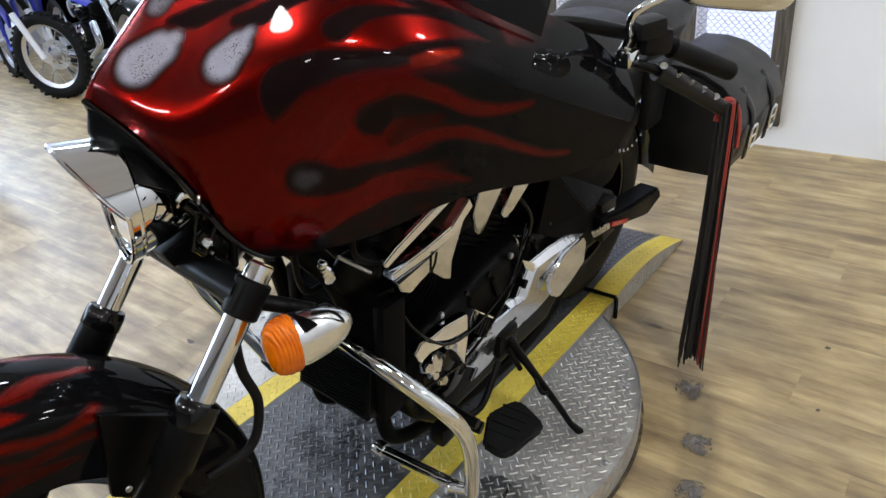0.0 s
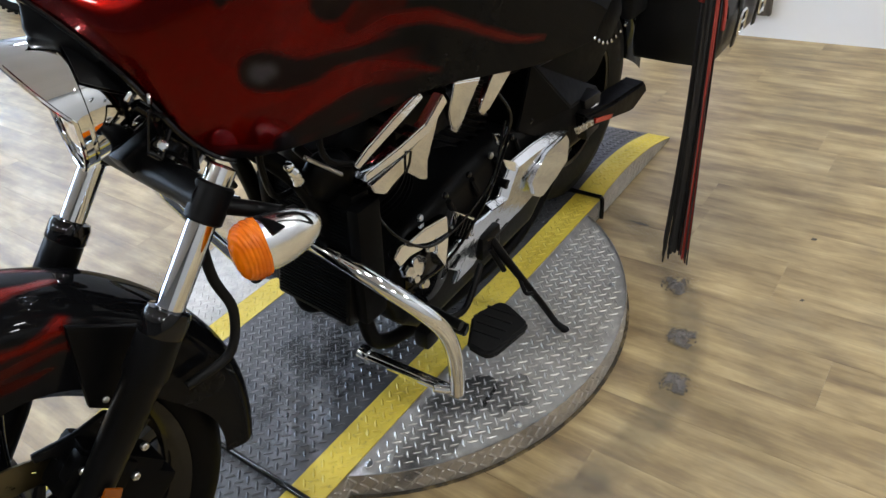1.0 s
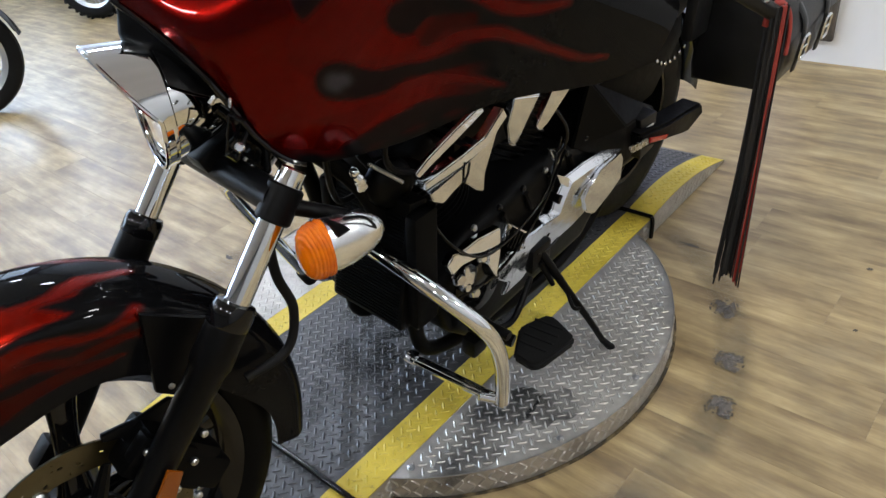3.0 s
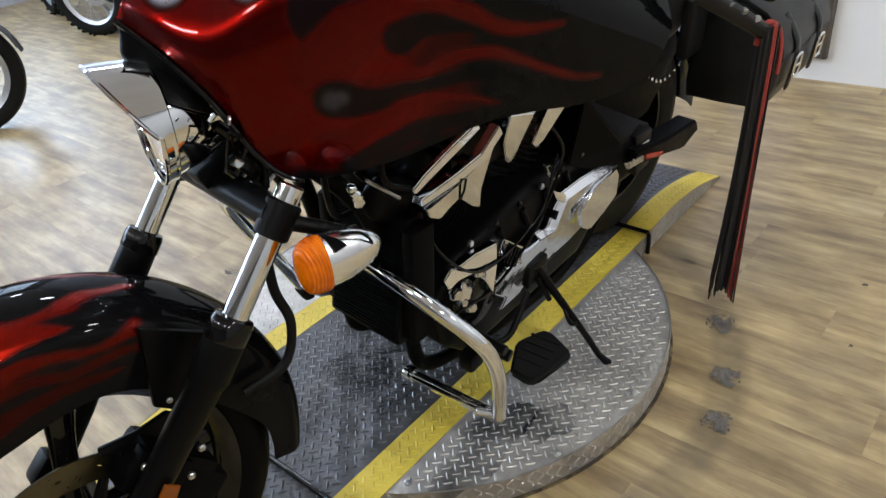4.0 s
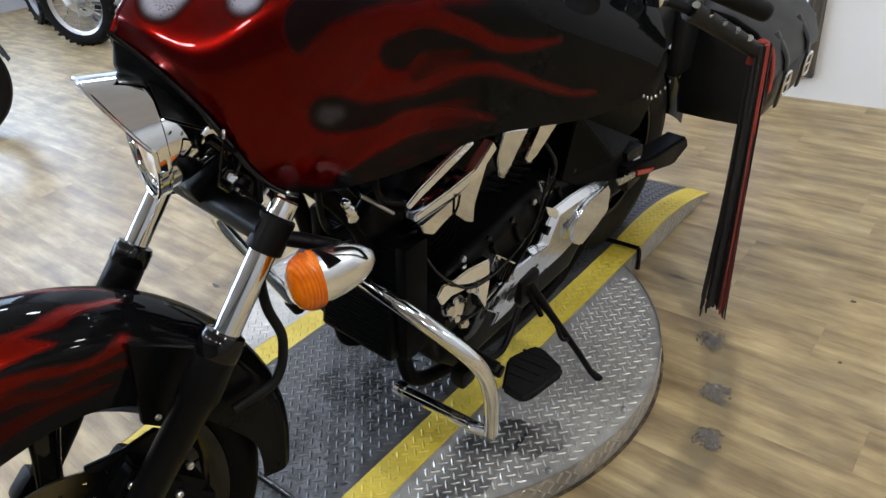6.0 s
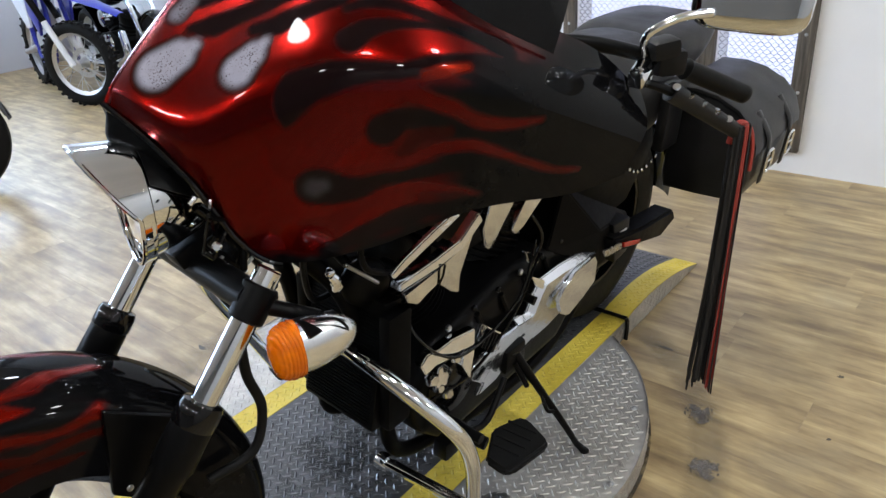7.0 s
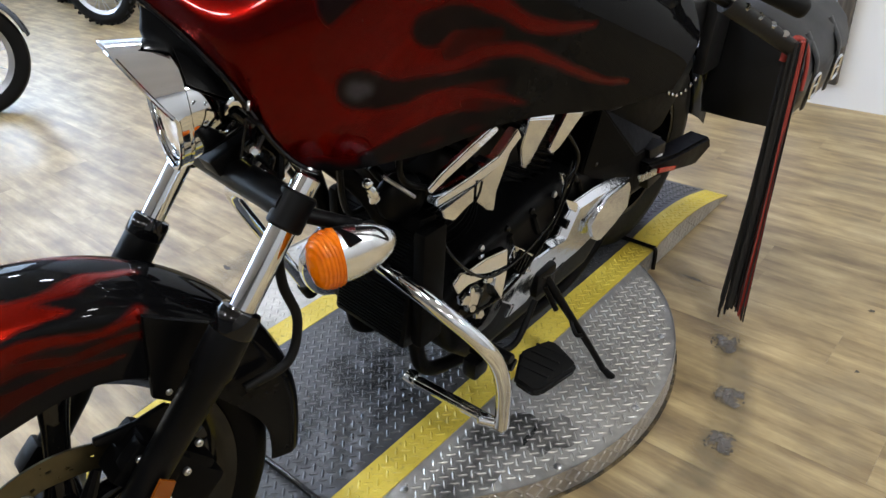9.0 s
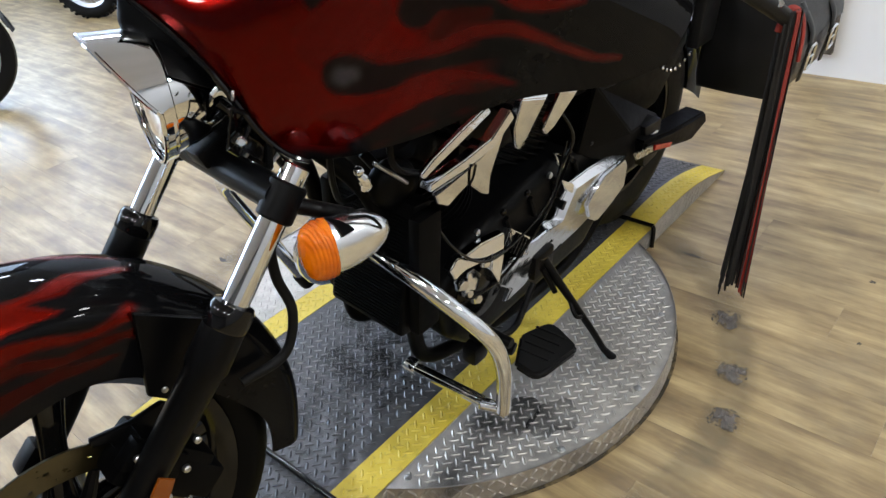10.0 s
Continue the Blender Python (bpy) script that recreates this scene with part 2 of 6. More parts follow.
LENS = glass("clear_lens", (0.95, 0.95, 0.95))
SMOKE = plain("smoked_windshield", (0.004, 0.004, 0.0045), 0.08, vary=0.1, bump=0.0, spec=0.22)
MIRROR = plain("mirror_glass", (0.9, 0.9, 0.9), 0.01, 1.0, vary=0.0, bump=0.0)
def film(name, color, lo, hi, scale, top):
    """A thin film for stains, painted contact shade and reflection: its cover breaks up with noise."""
    m = Nodes(name, color, 0.55)
    n = m.noise(scale, 5, 0.65)
    m.set(m.b, "Alpha", m.ramp(n, [(lo, 0.0), (hi, top)]))
    return m.color(m.ramp(m.noise(scale * 3, 3), [(0.3, tuple(c * 0.75 for c in color)), (0.7, color)])).mat


SCUFF = film("grey_scuff", (0.19, 0.17, 0.155), 0.24, 0.56, 40, 0.7)
OIL_REFLECTION = film("oily_reflection_film", (0.02, 0.021, 0.023), 0.40, 0.62, 7, 0.65)
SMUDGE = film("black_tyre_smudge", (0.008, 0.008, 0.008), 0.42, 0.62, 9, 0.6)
def rubbed():
    m = Nodes("rubbed_floor_film", (0.165, 0.145, 0.108), 0.5)
    n = m.noise(9, 5, 0.65)
    r = m.nt.nodes.new("ShaderNodeVectorMath")
    r.operation = "LENGTH"
    m.nt.links.new(m.coords(), r.inputs[0])
    edge = m.ramp(r.outputs["Value"], [(0.785, 0.0), (0.81, 1.0), (0.865, 1.0), (0.90, 0.0)])
    m.set(m.b, "Alpha", m.math("MULTIPLY", m.math("MULTIPLY", m.ramp(n, [(0.35, 0.30), (0.65, 0.85)]), edge), 0.42))
    return m.mat


RUBBED = rubbed()
DARK_MARK = plain("dark_smudge", (0.075, 0.065, 0.05), 0.6, vary=0.3)


# ---- shape helpers ----
def vec(*a):
    return np.array(a, float)


def spline(points, n):
    """A smooth line through the given points (Catmull-Rom), n steps a piece."""
    p = [np.asarray(q, float) for q in points]
    p = [2 * p[0] - p[1], *p, 2 * p[-1] - p[-2]]
    out = []
    for a, b, c, d in zip(p, p[1:], p[2:], p[3:]):
        for k in range(n):
            t = k / n
            out.append(0.5 * (2 * b + (c - a) * t + (2 * a - 5 * b + 4 * c - d) * t * t + (3 * b - a - 3 * c + d) * t ** 3))
    return out + [p[-2]]


def cat(*meshes):
    v, f = [], []
    for mv, mf in meshes:
        k = len(v)
        v.extend(map(tuple, mv))
        f.extend(tuple(i + k for i in face) for face in mf)
    return v, f


def mirrored(mesh):
    v, f = mesh
    return [(x, -y, z) for x, y, z in v], [tuple(reversed(q)) for q in f]


def tube(path, r, n=12, caps=True, flat=1.0, up=(0.03, 0.02, 1)):
    """A round bar along a path; r: one radius or one a point. flat: its thickness across up."""
    p = [np.asarray(q, float) for q in path]
    rs = [r] * len(p) if np.isscalar(r) else list(np.interp(np.linspace(0, 1, len(p)), np.linspace(0, 1, len(r)), r))
    v, f, side = [], [], None
    for i, q in enumerate(p):
        d = p[min(i + 1, len(p) - 1)] - p[max(i - 1, 0)]
        d = d / (np.linalg.norm(d) + 1e-9)
        if side is None:
            side = np.cross(d, up) if abs(np.dot(d, up)) < 0.97 * np.linalg.norm(up) else np.cross(d, (1, 0, 0))
        side = side - d * np.dot(side, d)
        side = side / (np.linalg.norm(side) + 1e-9)
        over = np.cross(side, d)
        for k in range(n):
            a = 2 * PI * k / n
            v.append(tuple(q + rs[i] * (np.cos(a) * side + flat * np.sin(a) * over)))
    for i in range(len(p) - 1):
        for k in range(n):
            a, b = i * n + k, i * n + (k + 1) % n
            f.append((a, b, b + n, a + n))
    if caps:
        f.append(tuple(reversed(range(n))))
        f.append(tuple(range((len(p) - 1) * n, len(p) * n)))
    return v, f


def rod(a, b, r, n=12, r2=None, edge=0.12):
    """A straight round bar with softened ends."""
    a, b = np.asarray(a, float), np.asarray(b, float)
    r2 = r if r2 is None else r2
    d = (b - a) / np.linalg.norm(b - a)
    e = edge * min(r, r2)
    return tube([a, a + d * e, b - d * e, b], [r - e, r, r2, r2 - e] if r == r2 else [r, r, r2, r2], n)


def lathe(profile, origin, axis, n=24, squash=1.0, up=(0, 0, 1), ring=False):
    """Turned about an axis: profile of (radius, distance along the axis)."""
    d = np.asarray(axis, float) / np.linalg.norm(axis)
    s = np.cross(d, up) if abs(np.dot(d, up)) < 0.95 else np.cross(d, (1, 0, 0))
    s = s / np.linalg.norm(s)
    o = np.cross(s, d)
    v, f = [], []
    for r, h in profile:
        for k in range(n):
            a = 2 * PI * k / n
            v.append(tuple(np.asarray(origin) + d * h + r * (squash * np.cos(a) * s + np.sin(a) * o)))
    for i in range(len(profile) - 1):
        for k in range(n):
            a, b = i * n + k, i * n + (k + 1) % n
            f.append((a, a + n, b + n, b))
    if ring:
        m = (len(profile) - 1) * n
        f.extend((m + k, k, (k + 1) % n, m + (k + 1) % n) for k in range(n))
        return v, f
    if profile[0][0] > 1e-4:
        f.append(tuple(range(n)))
    if profile[-1][0] > 1e-4:
        f.append(tuple(reversed(range((len(profile) - 1) * n, len(profile) * n))))
    return v, f


def ball(c, r, n=12, m=8, sx=1, sy=1, sz=1):
    prof = [(r * np.sin(PI * k / m), -r * np.cos(PI * k / m)) for k in range(m + 1)]
    v, f = lathe(prof, (0, 0, 0), (0, 0, 1), n)
    return [(c[0] + x * sx, c[1] + y * sy, c[2] + z * sz) for x, y, z in v], f


def from_bm(bm):
    bm.verts.index_update()
    out = [tuple(v.co) for v in bm.verts], [tuple(v.index for v in f.verts) for f in bm.faces]
    bm.free()
    return out


def box(c, size, bevel=0.0, turn=(0, 0, 0), seg=2):
    bm = bmesh.new()
    bmesh.ops.create_cube(bm, size=1.0, matrix=pose(*c, *turn) @ Matrix.Diagonal((*size, 1)))
    if bevel:
        bmesh.ops.bevel(bm, geom=bm.edges[:], offset=bevel, segments=seg, affect="EDGES", profile=0.6)
    return from_bm(bm)


def plate(outline, v0, v1, bevel=0.006, seg=2, swap=False):
    """A plate with the outline given in (u, w), from v0 to v1 across, edges rounded."""
    bm = bmesh.new()
    a = [bm.verts.new((u, v0, w)) for u, w in outline]
    f = bm.faces.new(a)
    r = bmesh.ops.extrude_face_region(bm, geom=[f])
    bmesh.ops.translate(bm, verts=[g for g in r["geom"] if isinstance(g, bmesh.types.BMVert)], vec=(0, v1 - v0, 0))
    bmesh.ops.recalc_face_normals(bm, faces=bm.faces[:])
    if bevel:
        bmesh.ops.bevel(bm, geom=bm.edges[:], offset=bevel, segments=seg, affect="EDGES", profile=0.6, clamp_overlap=True)
    return from_bm(bm)


def sheet(fn, ns, nr, thick=0.005):
    """A shell over fn(s, r), s and r from 0 to 1, with a back face and rims."""
    g = np.array([[fn(i / ns, j / nr) for j in range(nr + 1)] for i in range(ns + 1)])
    ds, dr = np.gradient(g, axis=0), np.gradient(g, axis=1)
    nrm = np.cross(ds, dr)
    nrm /= np.linalg.norm(nrm, axis=2, keepdims=True) + 1e-9
    back = g - nrm * thick
    w = nr + 1
    k = (ns + 1) * w
    v = [tuple(p) for p in g.reshape(-1, 3)] + [tuple(p) for p in back.reshape(-1, 3)]
    f = []
    for i in range(ns):
        for j in range(nr):
            a, b, c, d = i * w + j, (i + 1) * w + j, (i + 1) * w + j + 1, i * w + j + 1
            f.append((a, b, c, d))
            f.append((d + k, c + k, b + k, a + k))
    for i in range(ns):
        for j in (0, nr):
            a, b = i * w + j, (i + 1) * w + j
            f.append((a, a + k, b + k, b) if j == 0 else (a, b, b + k, a + k))
    for j in range(nr):
        for i in (0, ns):
            a, b = i * w + j, i * w + j + 1
            f.append((a, b, b + k, a + k) if i == 0 else (a, a + k, b + k, b))
    return v, f


def make(name, mesh, mat, parent=None, label="", smooth=40, **tags):
    """One mesh object; smooth: the angle below which edges are shaded soft."""
    me = bpy.data.meshes.new(name)
    me.from_pydata([tuple(map(float, v)) for v in mesh[0]], [], mesh[1])
    me.validate()
    me.update()
    if smooth:
        me.shade_smooth()
        me.set_sharp_from_angle(angle=radians(smooth))
    me.materials.append(mat)
    ob = new(name, me)
    ob.parent = parent
    return tagged(ob, label, **tags)


def thing(name, m, label, category, group=""):
    ob = new(name)
    ob.matrix_world = m
    ob.empty_display_size = 0.1
    return tagged(ob, label, category, group)


# ---- the room ----
make("ground_slab", box(((X0 + X1) / 2, (Y0 + Y1) / 2, -0.06), (X1 - X0 + 0.6, Y1 - Y0 + 0.6, 0.1)), GAP, None, "grey concrete slab under the plank floor", kind="structure", category="floor")
make("ceiling", box(((X0 + X1) / 2, (Y0 + Y1) / 2, CEIL + 0.06), (X1 - X0 + 0.6, Y1 - Y0 + 0.6, 0.12)), CEILING, None, "taupe painted ceiling", kind="structure", category="ceiling")

# wall behind the bike, with two openings behind the mesh frames
WIN = [(-0.86, -0.20), (-0.065, 0.315)]     # the openings along y
WZ0, WZ1 = 0.19, 1.75
T = 0.16
pieces = []
for ya, yb, za, zb in [(Y0, -0.86, 0, CEIL), (0.315, Y1, 0, CEIL), (-0.86, 0.315, 0, WZ0), (-0.86, 0.315, WZ1, CEIL), (-0.20, -0.065, WZ0, WZ1)]:
    pieces.append(box((X0 - T / 2, (ya + yb) / 2, (za + zb) / 2), (T, yb - ya, zb - za)))
make("wall_west", cat(*pieces), WALL, None, "smooth white painted wall with two meshed windows", smooth=0, kind="structure", category="wall")
# Unseen high windows, added to bring daylight glare onto the floor and chrome.
SZ0, SZ1 = 1.35, 3.35
SWIN = [(-2.0, -0.2), (0.1, 1.9), (2.2, 4.0), (4.3, 6.1)]
posts = [X0 - T] + [q for pair in SWIN for q in pair] + [X1 + T]
pieces = [box(((X0 + X1) / 2, Y0 - T / 2, (za + zb) / 2), (X1 - X0 + 2 * T, T, zb - za)) for za, zb in ((0, SZ0), (SZ1, CEIL))]
pieces += [box(((a + b) / 2, Y0 - T / 2, (SZ0 + SZ1) / 2), (b - a, T, SZ1 - SZ0)) for a, b in zip(posts[::2], posts[1::2])]
make("wall_south", cat(*pieces), WALL_BLUE, None, "pale grey painted wall behind parked bikes", kind="structure", category="wall")
# Unseen walls added to close the room, grey to darken the bike's reflections.
make("wall_north", box(((X0 + X1) / 2, Y1 + T / 2, CEIL / 2), (X1 - X0 + 2 * T, T, CEIL)), WALL_MID, None, "plain mid grey painted wall", kind="structure", category="wall")
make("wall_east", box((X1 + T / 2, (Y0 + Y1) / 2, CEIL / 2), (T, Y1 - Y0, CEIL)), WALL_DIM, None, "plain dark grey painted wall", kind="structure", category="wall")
make("backdrop", box(((X0 + X1) / 2, Y0 - 0.5, (SZ0 + SZ1) / 2), (X1 - X0 + 1, 0.02, 3.0)), SOUTH_DAY, None, "bright daylight outside the added, unseen high windows", kind="structure", category="backdrop")
for k, (xa, xb) in enumerate(SWIN):
    w = tagged(thing("window_%d" % (k + 3), pose(0, Y0, 0), "unseen high daylight window added in a pale grey wall", "window"), kind="structure")
    xm, hw, zm, hz = (xa + xb) / 2, (xb - xa) / 2, (SZ0 + SZ1) / 2, (SZ1 - SZ0) / 2
    for bx, bz, sx, sz in ((xa + 0.03, zm, 0.06, 2 * hz), (xb - 0.03, zm, 0.06, 2 * hz), (xm, zm, 0.05, 2 * hz - 0.12), (xm, SZ0 + 0.03, 2 * hw - 0.12, 0.06), (xm, SZ1 - 0.03, 2 * hw - 0.12, 0.06)):
        make("window_frame", box((bx, -0.05, bz), (sx - 0.004, 0.06, sz - 0.004), 0.004), BLACK_SATIN, w)
make("backdrop", box((X0 - 0.5, -0.27, 1.0), (0.02, 2.6, 2.4)), DAYLIGHT, None, "bright daylight behind the meshed windows", kind="structure", category="backdrop")


def mesh_window(name, ya, yb, label):
    """Timber frame on the wall round an opening, with expanded steel in it."""
    w = thing(name, pose(X0, 0, 0), label, "window")
    tagged(w, kind="structure")
    fw, fd = 0.075, 0.035
    for k, (pa, pb, qa, qb) in enumerate([(ya - fw, ya, WZ0 - fw, WZ1 + fw), (yb, yb + fw, WZ0 - fw, WZ1 + fw), (ya, yb, WZ0 - fw, WZ0), (ya, yb, WZ1, WZ1 + fw)]):
        make("frame_board", box((fd / 2 + 0.001, (pa + pb) / 2, (qa + qb) / 2), (fd, pb - pa - 0.002, qb - qa - 0.002), 0.004), TIMBER, w)
    for y in (ya - fw / 2, yb + fw / 2):
        for k in range(7):
            make("screw", ball((fd + 0.001, y, WZ0 - 0.045 + 0.27 * k), 0.008, 8, 6, sx=0.5), STEEL, w)
    # expanded metal: crossing zigzag strands
    strands = []
    sy, sz, r = 0.034, 0.0175, 0.0021
    ny, nz = int((yb - ya) / sy) + 1, int((WZ1 - WZ0) / sz)
    for j in range(nz + 1):
        z = WZ0 + j * sz
        row = []
        for i in range(2 * ny + 1):
            y = ya + i * sy / 2
            if y > yb:
                break
            row.append((-0.02 + 0.003 * (i % 2), y, z + (sz * 0.36 if (i + j) % 2 else -sz * 0.36)))
        strands.append(tube(row, r, 4, False))
    make("expanded_mesh", cat(*strands), MESH_STEEL, w, "grey expanded steel mesh")
    return w


mesh_window("window_1", *WIN[0], "timber framed window with expanded steel mesh")
mesh_window("window_2", *WIN[1], "timber framed window with expanded steel mesh and screws")

lampno = None
for lx, ly, watts in LAMPS:
    m = pose(lx, ly, CEIL)
    if lampno is None:
        lampno = thing("ceiling_light", m, "round black high-bay ceiling light, lit", "light", "ceiling lights")
        make("housing", lathe([(0.05, 0.0), (0.05, -0.04), (0.17, -0.07), (0.2, -0.10), (0.2, -0.14), (0.18, -0.15), (0.0, -0.15)], (0, 0, 0), (0, 0, 1), 28), BLACK_SATIN, lampno)
        make("diffuser", lathe([(0.175, -0.148), (0.175, -0.158), (0.0, -0.158)], (0, 0, 0), (0, 0, 1), 28), DIFFUSER, lampno)
    else:
        copy_thing(lampno, m)

# ---- the display turntable ----
P, RD, HW, SW = 0.067, 0.68, 0.351, 0.089     # top height, disc radius, track half width, stripe width
stage = thing("display_turntable", pose(0, 0, 0), "round tread plate turntable with a track between yellow stripes", "platform")
XS, XE = 0.70, 1.30                            # where the ramps begin and end


def track_z(x):
    a = abs(x)
    if a <= XS:
        return P
    t = (a - XS) / (XE - XS)
    if x > 0:
        return P * max(0.0, 1 - t) + 0.004 * t
    return P * max(0.0, 1 - t ** 2.2) + 0.018 * max(0.0, math.sin(PI * min(1, t * 1.02))) * (1 - 0.35 * t) + 0.004




def disc_half(sign):
    """One half of the disc, outside the track, as a solid slab."""
    a0 = math.asin(HW / RD)
    pts = [(RD * math.cos(a), sign * RD * math.sin(a)) for a in np.linspace(a0, PI - a0, 72)]
    v = [(x, y, P - 0.0015) for x, y in pts] + [(x, y, 0.0) for x, y in pts]
    n = len(pts)
    f = [tuple(range(n)) if sign > 0 else tuple(reversed(range(n)))]
    for k in range(n):
        q = (k + 1) % n
        f.append((k, k + n, q + n, q) if sign > 0 else (q, q + n, k + n, k))
    return v, f


for sg in (1, -1):
    make("disc_plate", disc_half(sg), PLATE, stage, "bright silver tread plate", smooth=30)
    a0 = math.asin(HW / RD) + 0.01
    arc = [(sg * 0 + (RD + 0.002) * math.cos(a), sg * (RD + 0.002) * math.sin(a)) for a in np.linspace(a0, PI - a0, 72)]
    band = ([(x, y, z) for z in (0.002, P + 0.0015) for x, y in arc] + [(x * 0.9955, y * 0.9955, P + 0.0015) for x, y in arc], [])
    for k in range(71):
        for r in (0, 1):
            q = [k + r * 72, k + 1 + r * 72, k + 73 + r * 72, k + 72 + r * 72]
            band[1].append(tuple(q if sg < 0 else q[::-1]))
    make("disc_rim", band, PLATE_SIDE, stage, "tread plate edge band", smooth=30)


def strip(ya, yb, lift):
    xs = np.linspace(-XE, XE, 105)
    v = []
    for x in xs:
        z = track_z(x) + lift
        v += [(x, ya, z), (x, yb, z), (x, ya, 0.0), (x, yb, 0.0)]
    f = []
    for k in range(len(xs) - 1):
        a, b = 4 * k, 4 * k + 4
        f += [(a, b, b + 1, a + 1), (a + 2, b + 2, b, a), (a + 1, b + 1, b + 3, a + 3)]
    f += [(0, 1, 3, 2), (b, b + 2, b + 3, b + 1)]
    return v, f


make("track", strip(-HW + SW, HW - SW, 0.0), PLATE_DARK, stage, "dark worn tread plate track", smooth=30)
for sg in (1, -1):
    ya, yb = sorted((sg * (HW - SW + 0.0005), sg * HW))
    make("yellow_stripe", strip(ya, yb, 0.0012), YELLOW, stage, "yellow painted tread plate stripe", smooth=30)
    xs = np.linspace(-XE, XE, 105)
    y = sg * (HW + 0.002)
    side = ([q for x in xs for q in ((x, y, 0.001), (x, y, track_z(x) + 0.0008))], [])
    for k in range(104):
        q = (2 * k, 2 * k + 1, 2 * k + 3, 2 * k + 2)
        side[1].append(q if sg > 0 else q[::-1])
    make("track_side", side, PLATE_SIDE, stage, "tread plate side of the track", smooth=30)

LUG = [(-0.0135, 0, 0), (-0.0065, -0.0042, 0), (0.0065, -0.0042, 0), (0.0135, 0, 0), (0.0065, 0.0042, 0), (-0.0065, 0.0042, 0), (-0.0085, 0, 0.0024), (0.0085, 0, 0.0024)]
LUGF = [(0, 1, 6), (1, 2, 7, 6), (2, 3, 7), (3, 4, 7), (4, 5, 6, 7), (5, 0, 6)]


def lugs(inside, height, pitch=0.0212):
    """Raised lugs in a criss-cross pattern over the area where inside(x, y) holds."""
    v, f = [], []
    n = int(1.4 / pitch)
    for i in range(-n, n + 1):
        for j in range(-n, n + 1):
            a, b = i * pitch, j * pitch
            x, y = (a - b) * math.sqrt(0.5), (a + b) * math.sqrt(0.5)
            if not inside(x, y):
                continue
            z, ang = height(x, y), (PI / 4 if (i + j) % 2 else 3 * PI / 4)
            dz = (height(x + 0.01, y) - height(x - 0.01, y)) / 0.02
            c, s = math.cos(ang), math.sin(ang)
            k = len(v)
            for p, q, h in LUG:
                dx, dy = p * c - q * s, p * s + q * c
                v.append((x + dx, y + dy, z + h + dx * dz - 0.0003))
            f.extend(tuple(m + k for m in face) for face in LUGF)
    return v, f


m_in = 0.013
tagged(make("track_tread", lugs(lambda x, y: abs(y) < HW - SW - m_in and abs(x) < XE - 0.02, lambda x, y: track_z(x)), LUG_DARK, stage, "worn raised lugs", smooth=0), kind="stuff")
tagged(make("stripe_tread", lugs(lambda x, y: HW - SW + m_in < abs(y) < HW - m_in and abs(x) < XE - 0.02, lambda x, y: track_z(x) + 0.0012), YELLOW, stage, "yellow painted lugs", smooth=0), kind="stuff")
tagged(make("disc_tread", lugs(lambda x, y: abs(y) > HW + 0.014 and math.hypot(x, y) < RD - 0.016, lambda x, y: P - 0.0015), PLATE, stage, "bright raised lugs", smooth=0), kind="stuff")


def edge_lugs():
    v, f = [], []
    for row in (0.014, 0.034, 0.054):
        n = int(RD * 2.05 / 0.0245)
        for sg in (1, -1):
            for k in range(n):
                a = 0.56 + (PI - 1.12) * k / n
                ang = PI / 4 if (k + int(row / 0.02)) % 2 else 3 * PI / 4
                i0 = len(v)
                for p, q, h in LUG:
                    t, z = p * math.cos(ang) - q * math.sin(ang), p * math.sin(ang) + q * math.cos(ang)
                    aa, rr = a + t / RD, RD + 0.002 + h
                    v.append((rr * math.cos(aa), sg * rr * math.sin(aa), row + z))
                f.extend(tuple(m + i0 for m in (face if sg < 0 else face[::-1])) for face in LUGF)
    for sg in (1, -1):
        for k in range(int(2 * XE / 0.0245)):
            x = -XE + 0.03 + 0.0245 * k
            if abs(x) < 0.58:
                continue
            for row in (0.012, 0.030, 0.048, 0.066, 0.084):
                if row + 0.009 > track_z(x):
                    continue
                ang = PI / 4 if (k + int(row / 0.02)) % 2 else 3 * PI / 4
                i0 = len(v)
                for p, q, h in LUG:
                    v.append((x + p * math.cos(ang) - q * math.sin(ang), sg * (HW + 0.002 + h), row + p * math.sin(ang) + q * math.cos(ang)))
                f.extend(tuple(m + i0 for m in (face if sg < 0 else face[::-1])) for face in LUGF)
    return v, f


tagged(make("edge_tread", edge_lugs(), PLATE_SIDE, stage, "raised lugs on the edge", smooth=0), kind="stuff")
for x, y in ((0.531, 0.374), (0.27, 0.604), (0.001, 0.653), (-0.29, 0.575), (0.531, -0.374), (0.27, -0.604), (0.0, -0.653)):
    make("bolt", cat(lathe([(0.009, 0), (0.009, 0.003), (0.006, 0.0045), (0.0, 0.0045)], (x, y, P - 0.002), (0, 0, 1), 12), lathe([(0.004, 0.0045), (0.003, 0.0055), (0, 0.0056)], (x, y, P - 0.002), (0, 0, 1), 6)), STEEL, stage, "small dark bolt")
for sx in (-0.682, 0.675):
    pts = [(sx + 0.006, HW + 0.008, 0.0), (sx, HW + 0.008, 0.05), (sx, HW + 0.004, P + 0.008), (sx, HW - 0.02, P + 0.011), (sx, 0.12, P + 0.012), (sx, -0.12, P + 0.012), (sx, -HW + 0.02, P + 0.011), (sx, -HW - 0.004, P + 0.008), (sx, -HW - 0.008, 0.05), (sx + 0.006, -HW - 0.008, 0.0)]
    make("retaining_bar", tube(spline(pts, 4), 0.0075, 8), BLACK_GLOSS, stage, "thin black bar across the track", smooth=50)


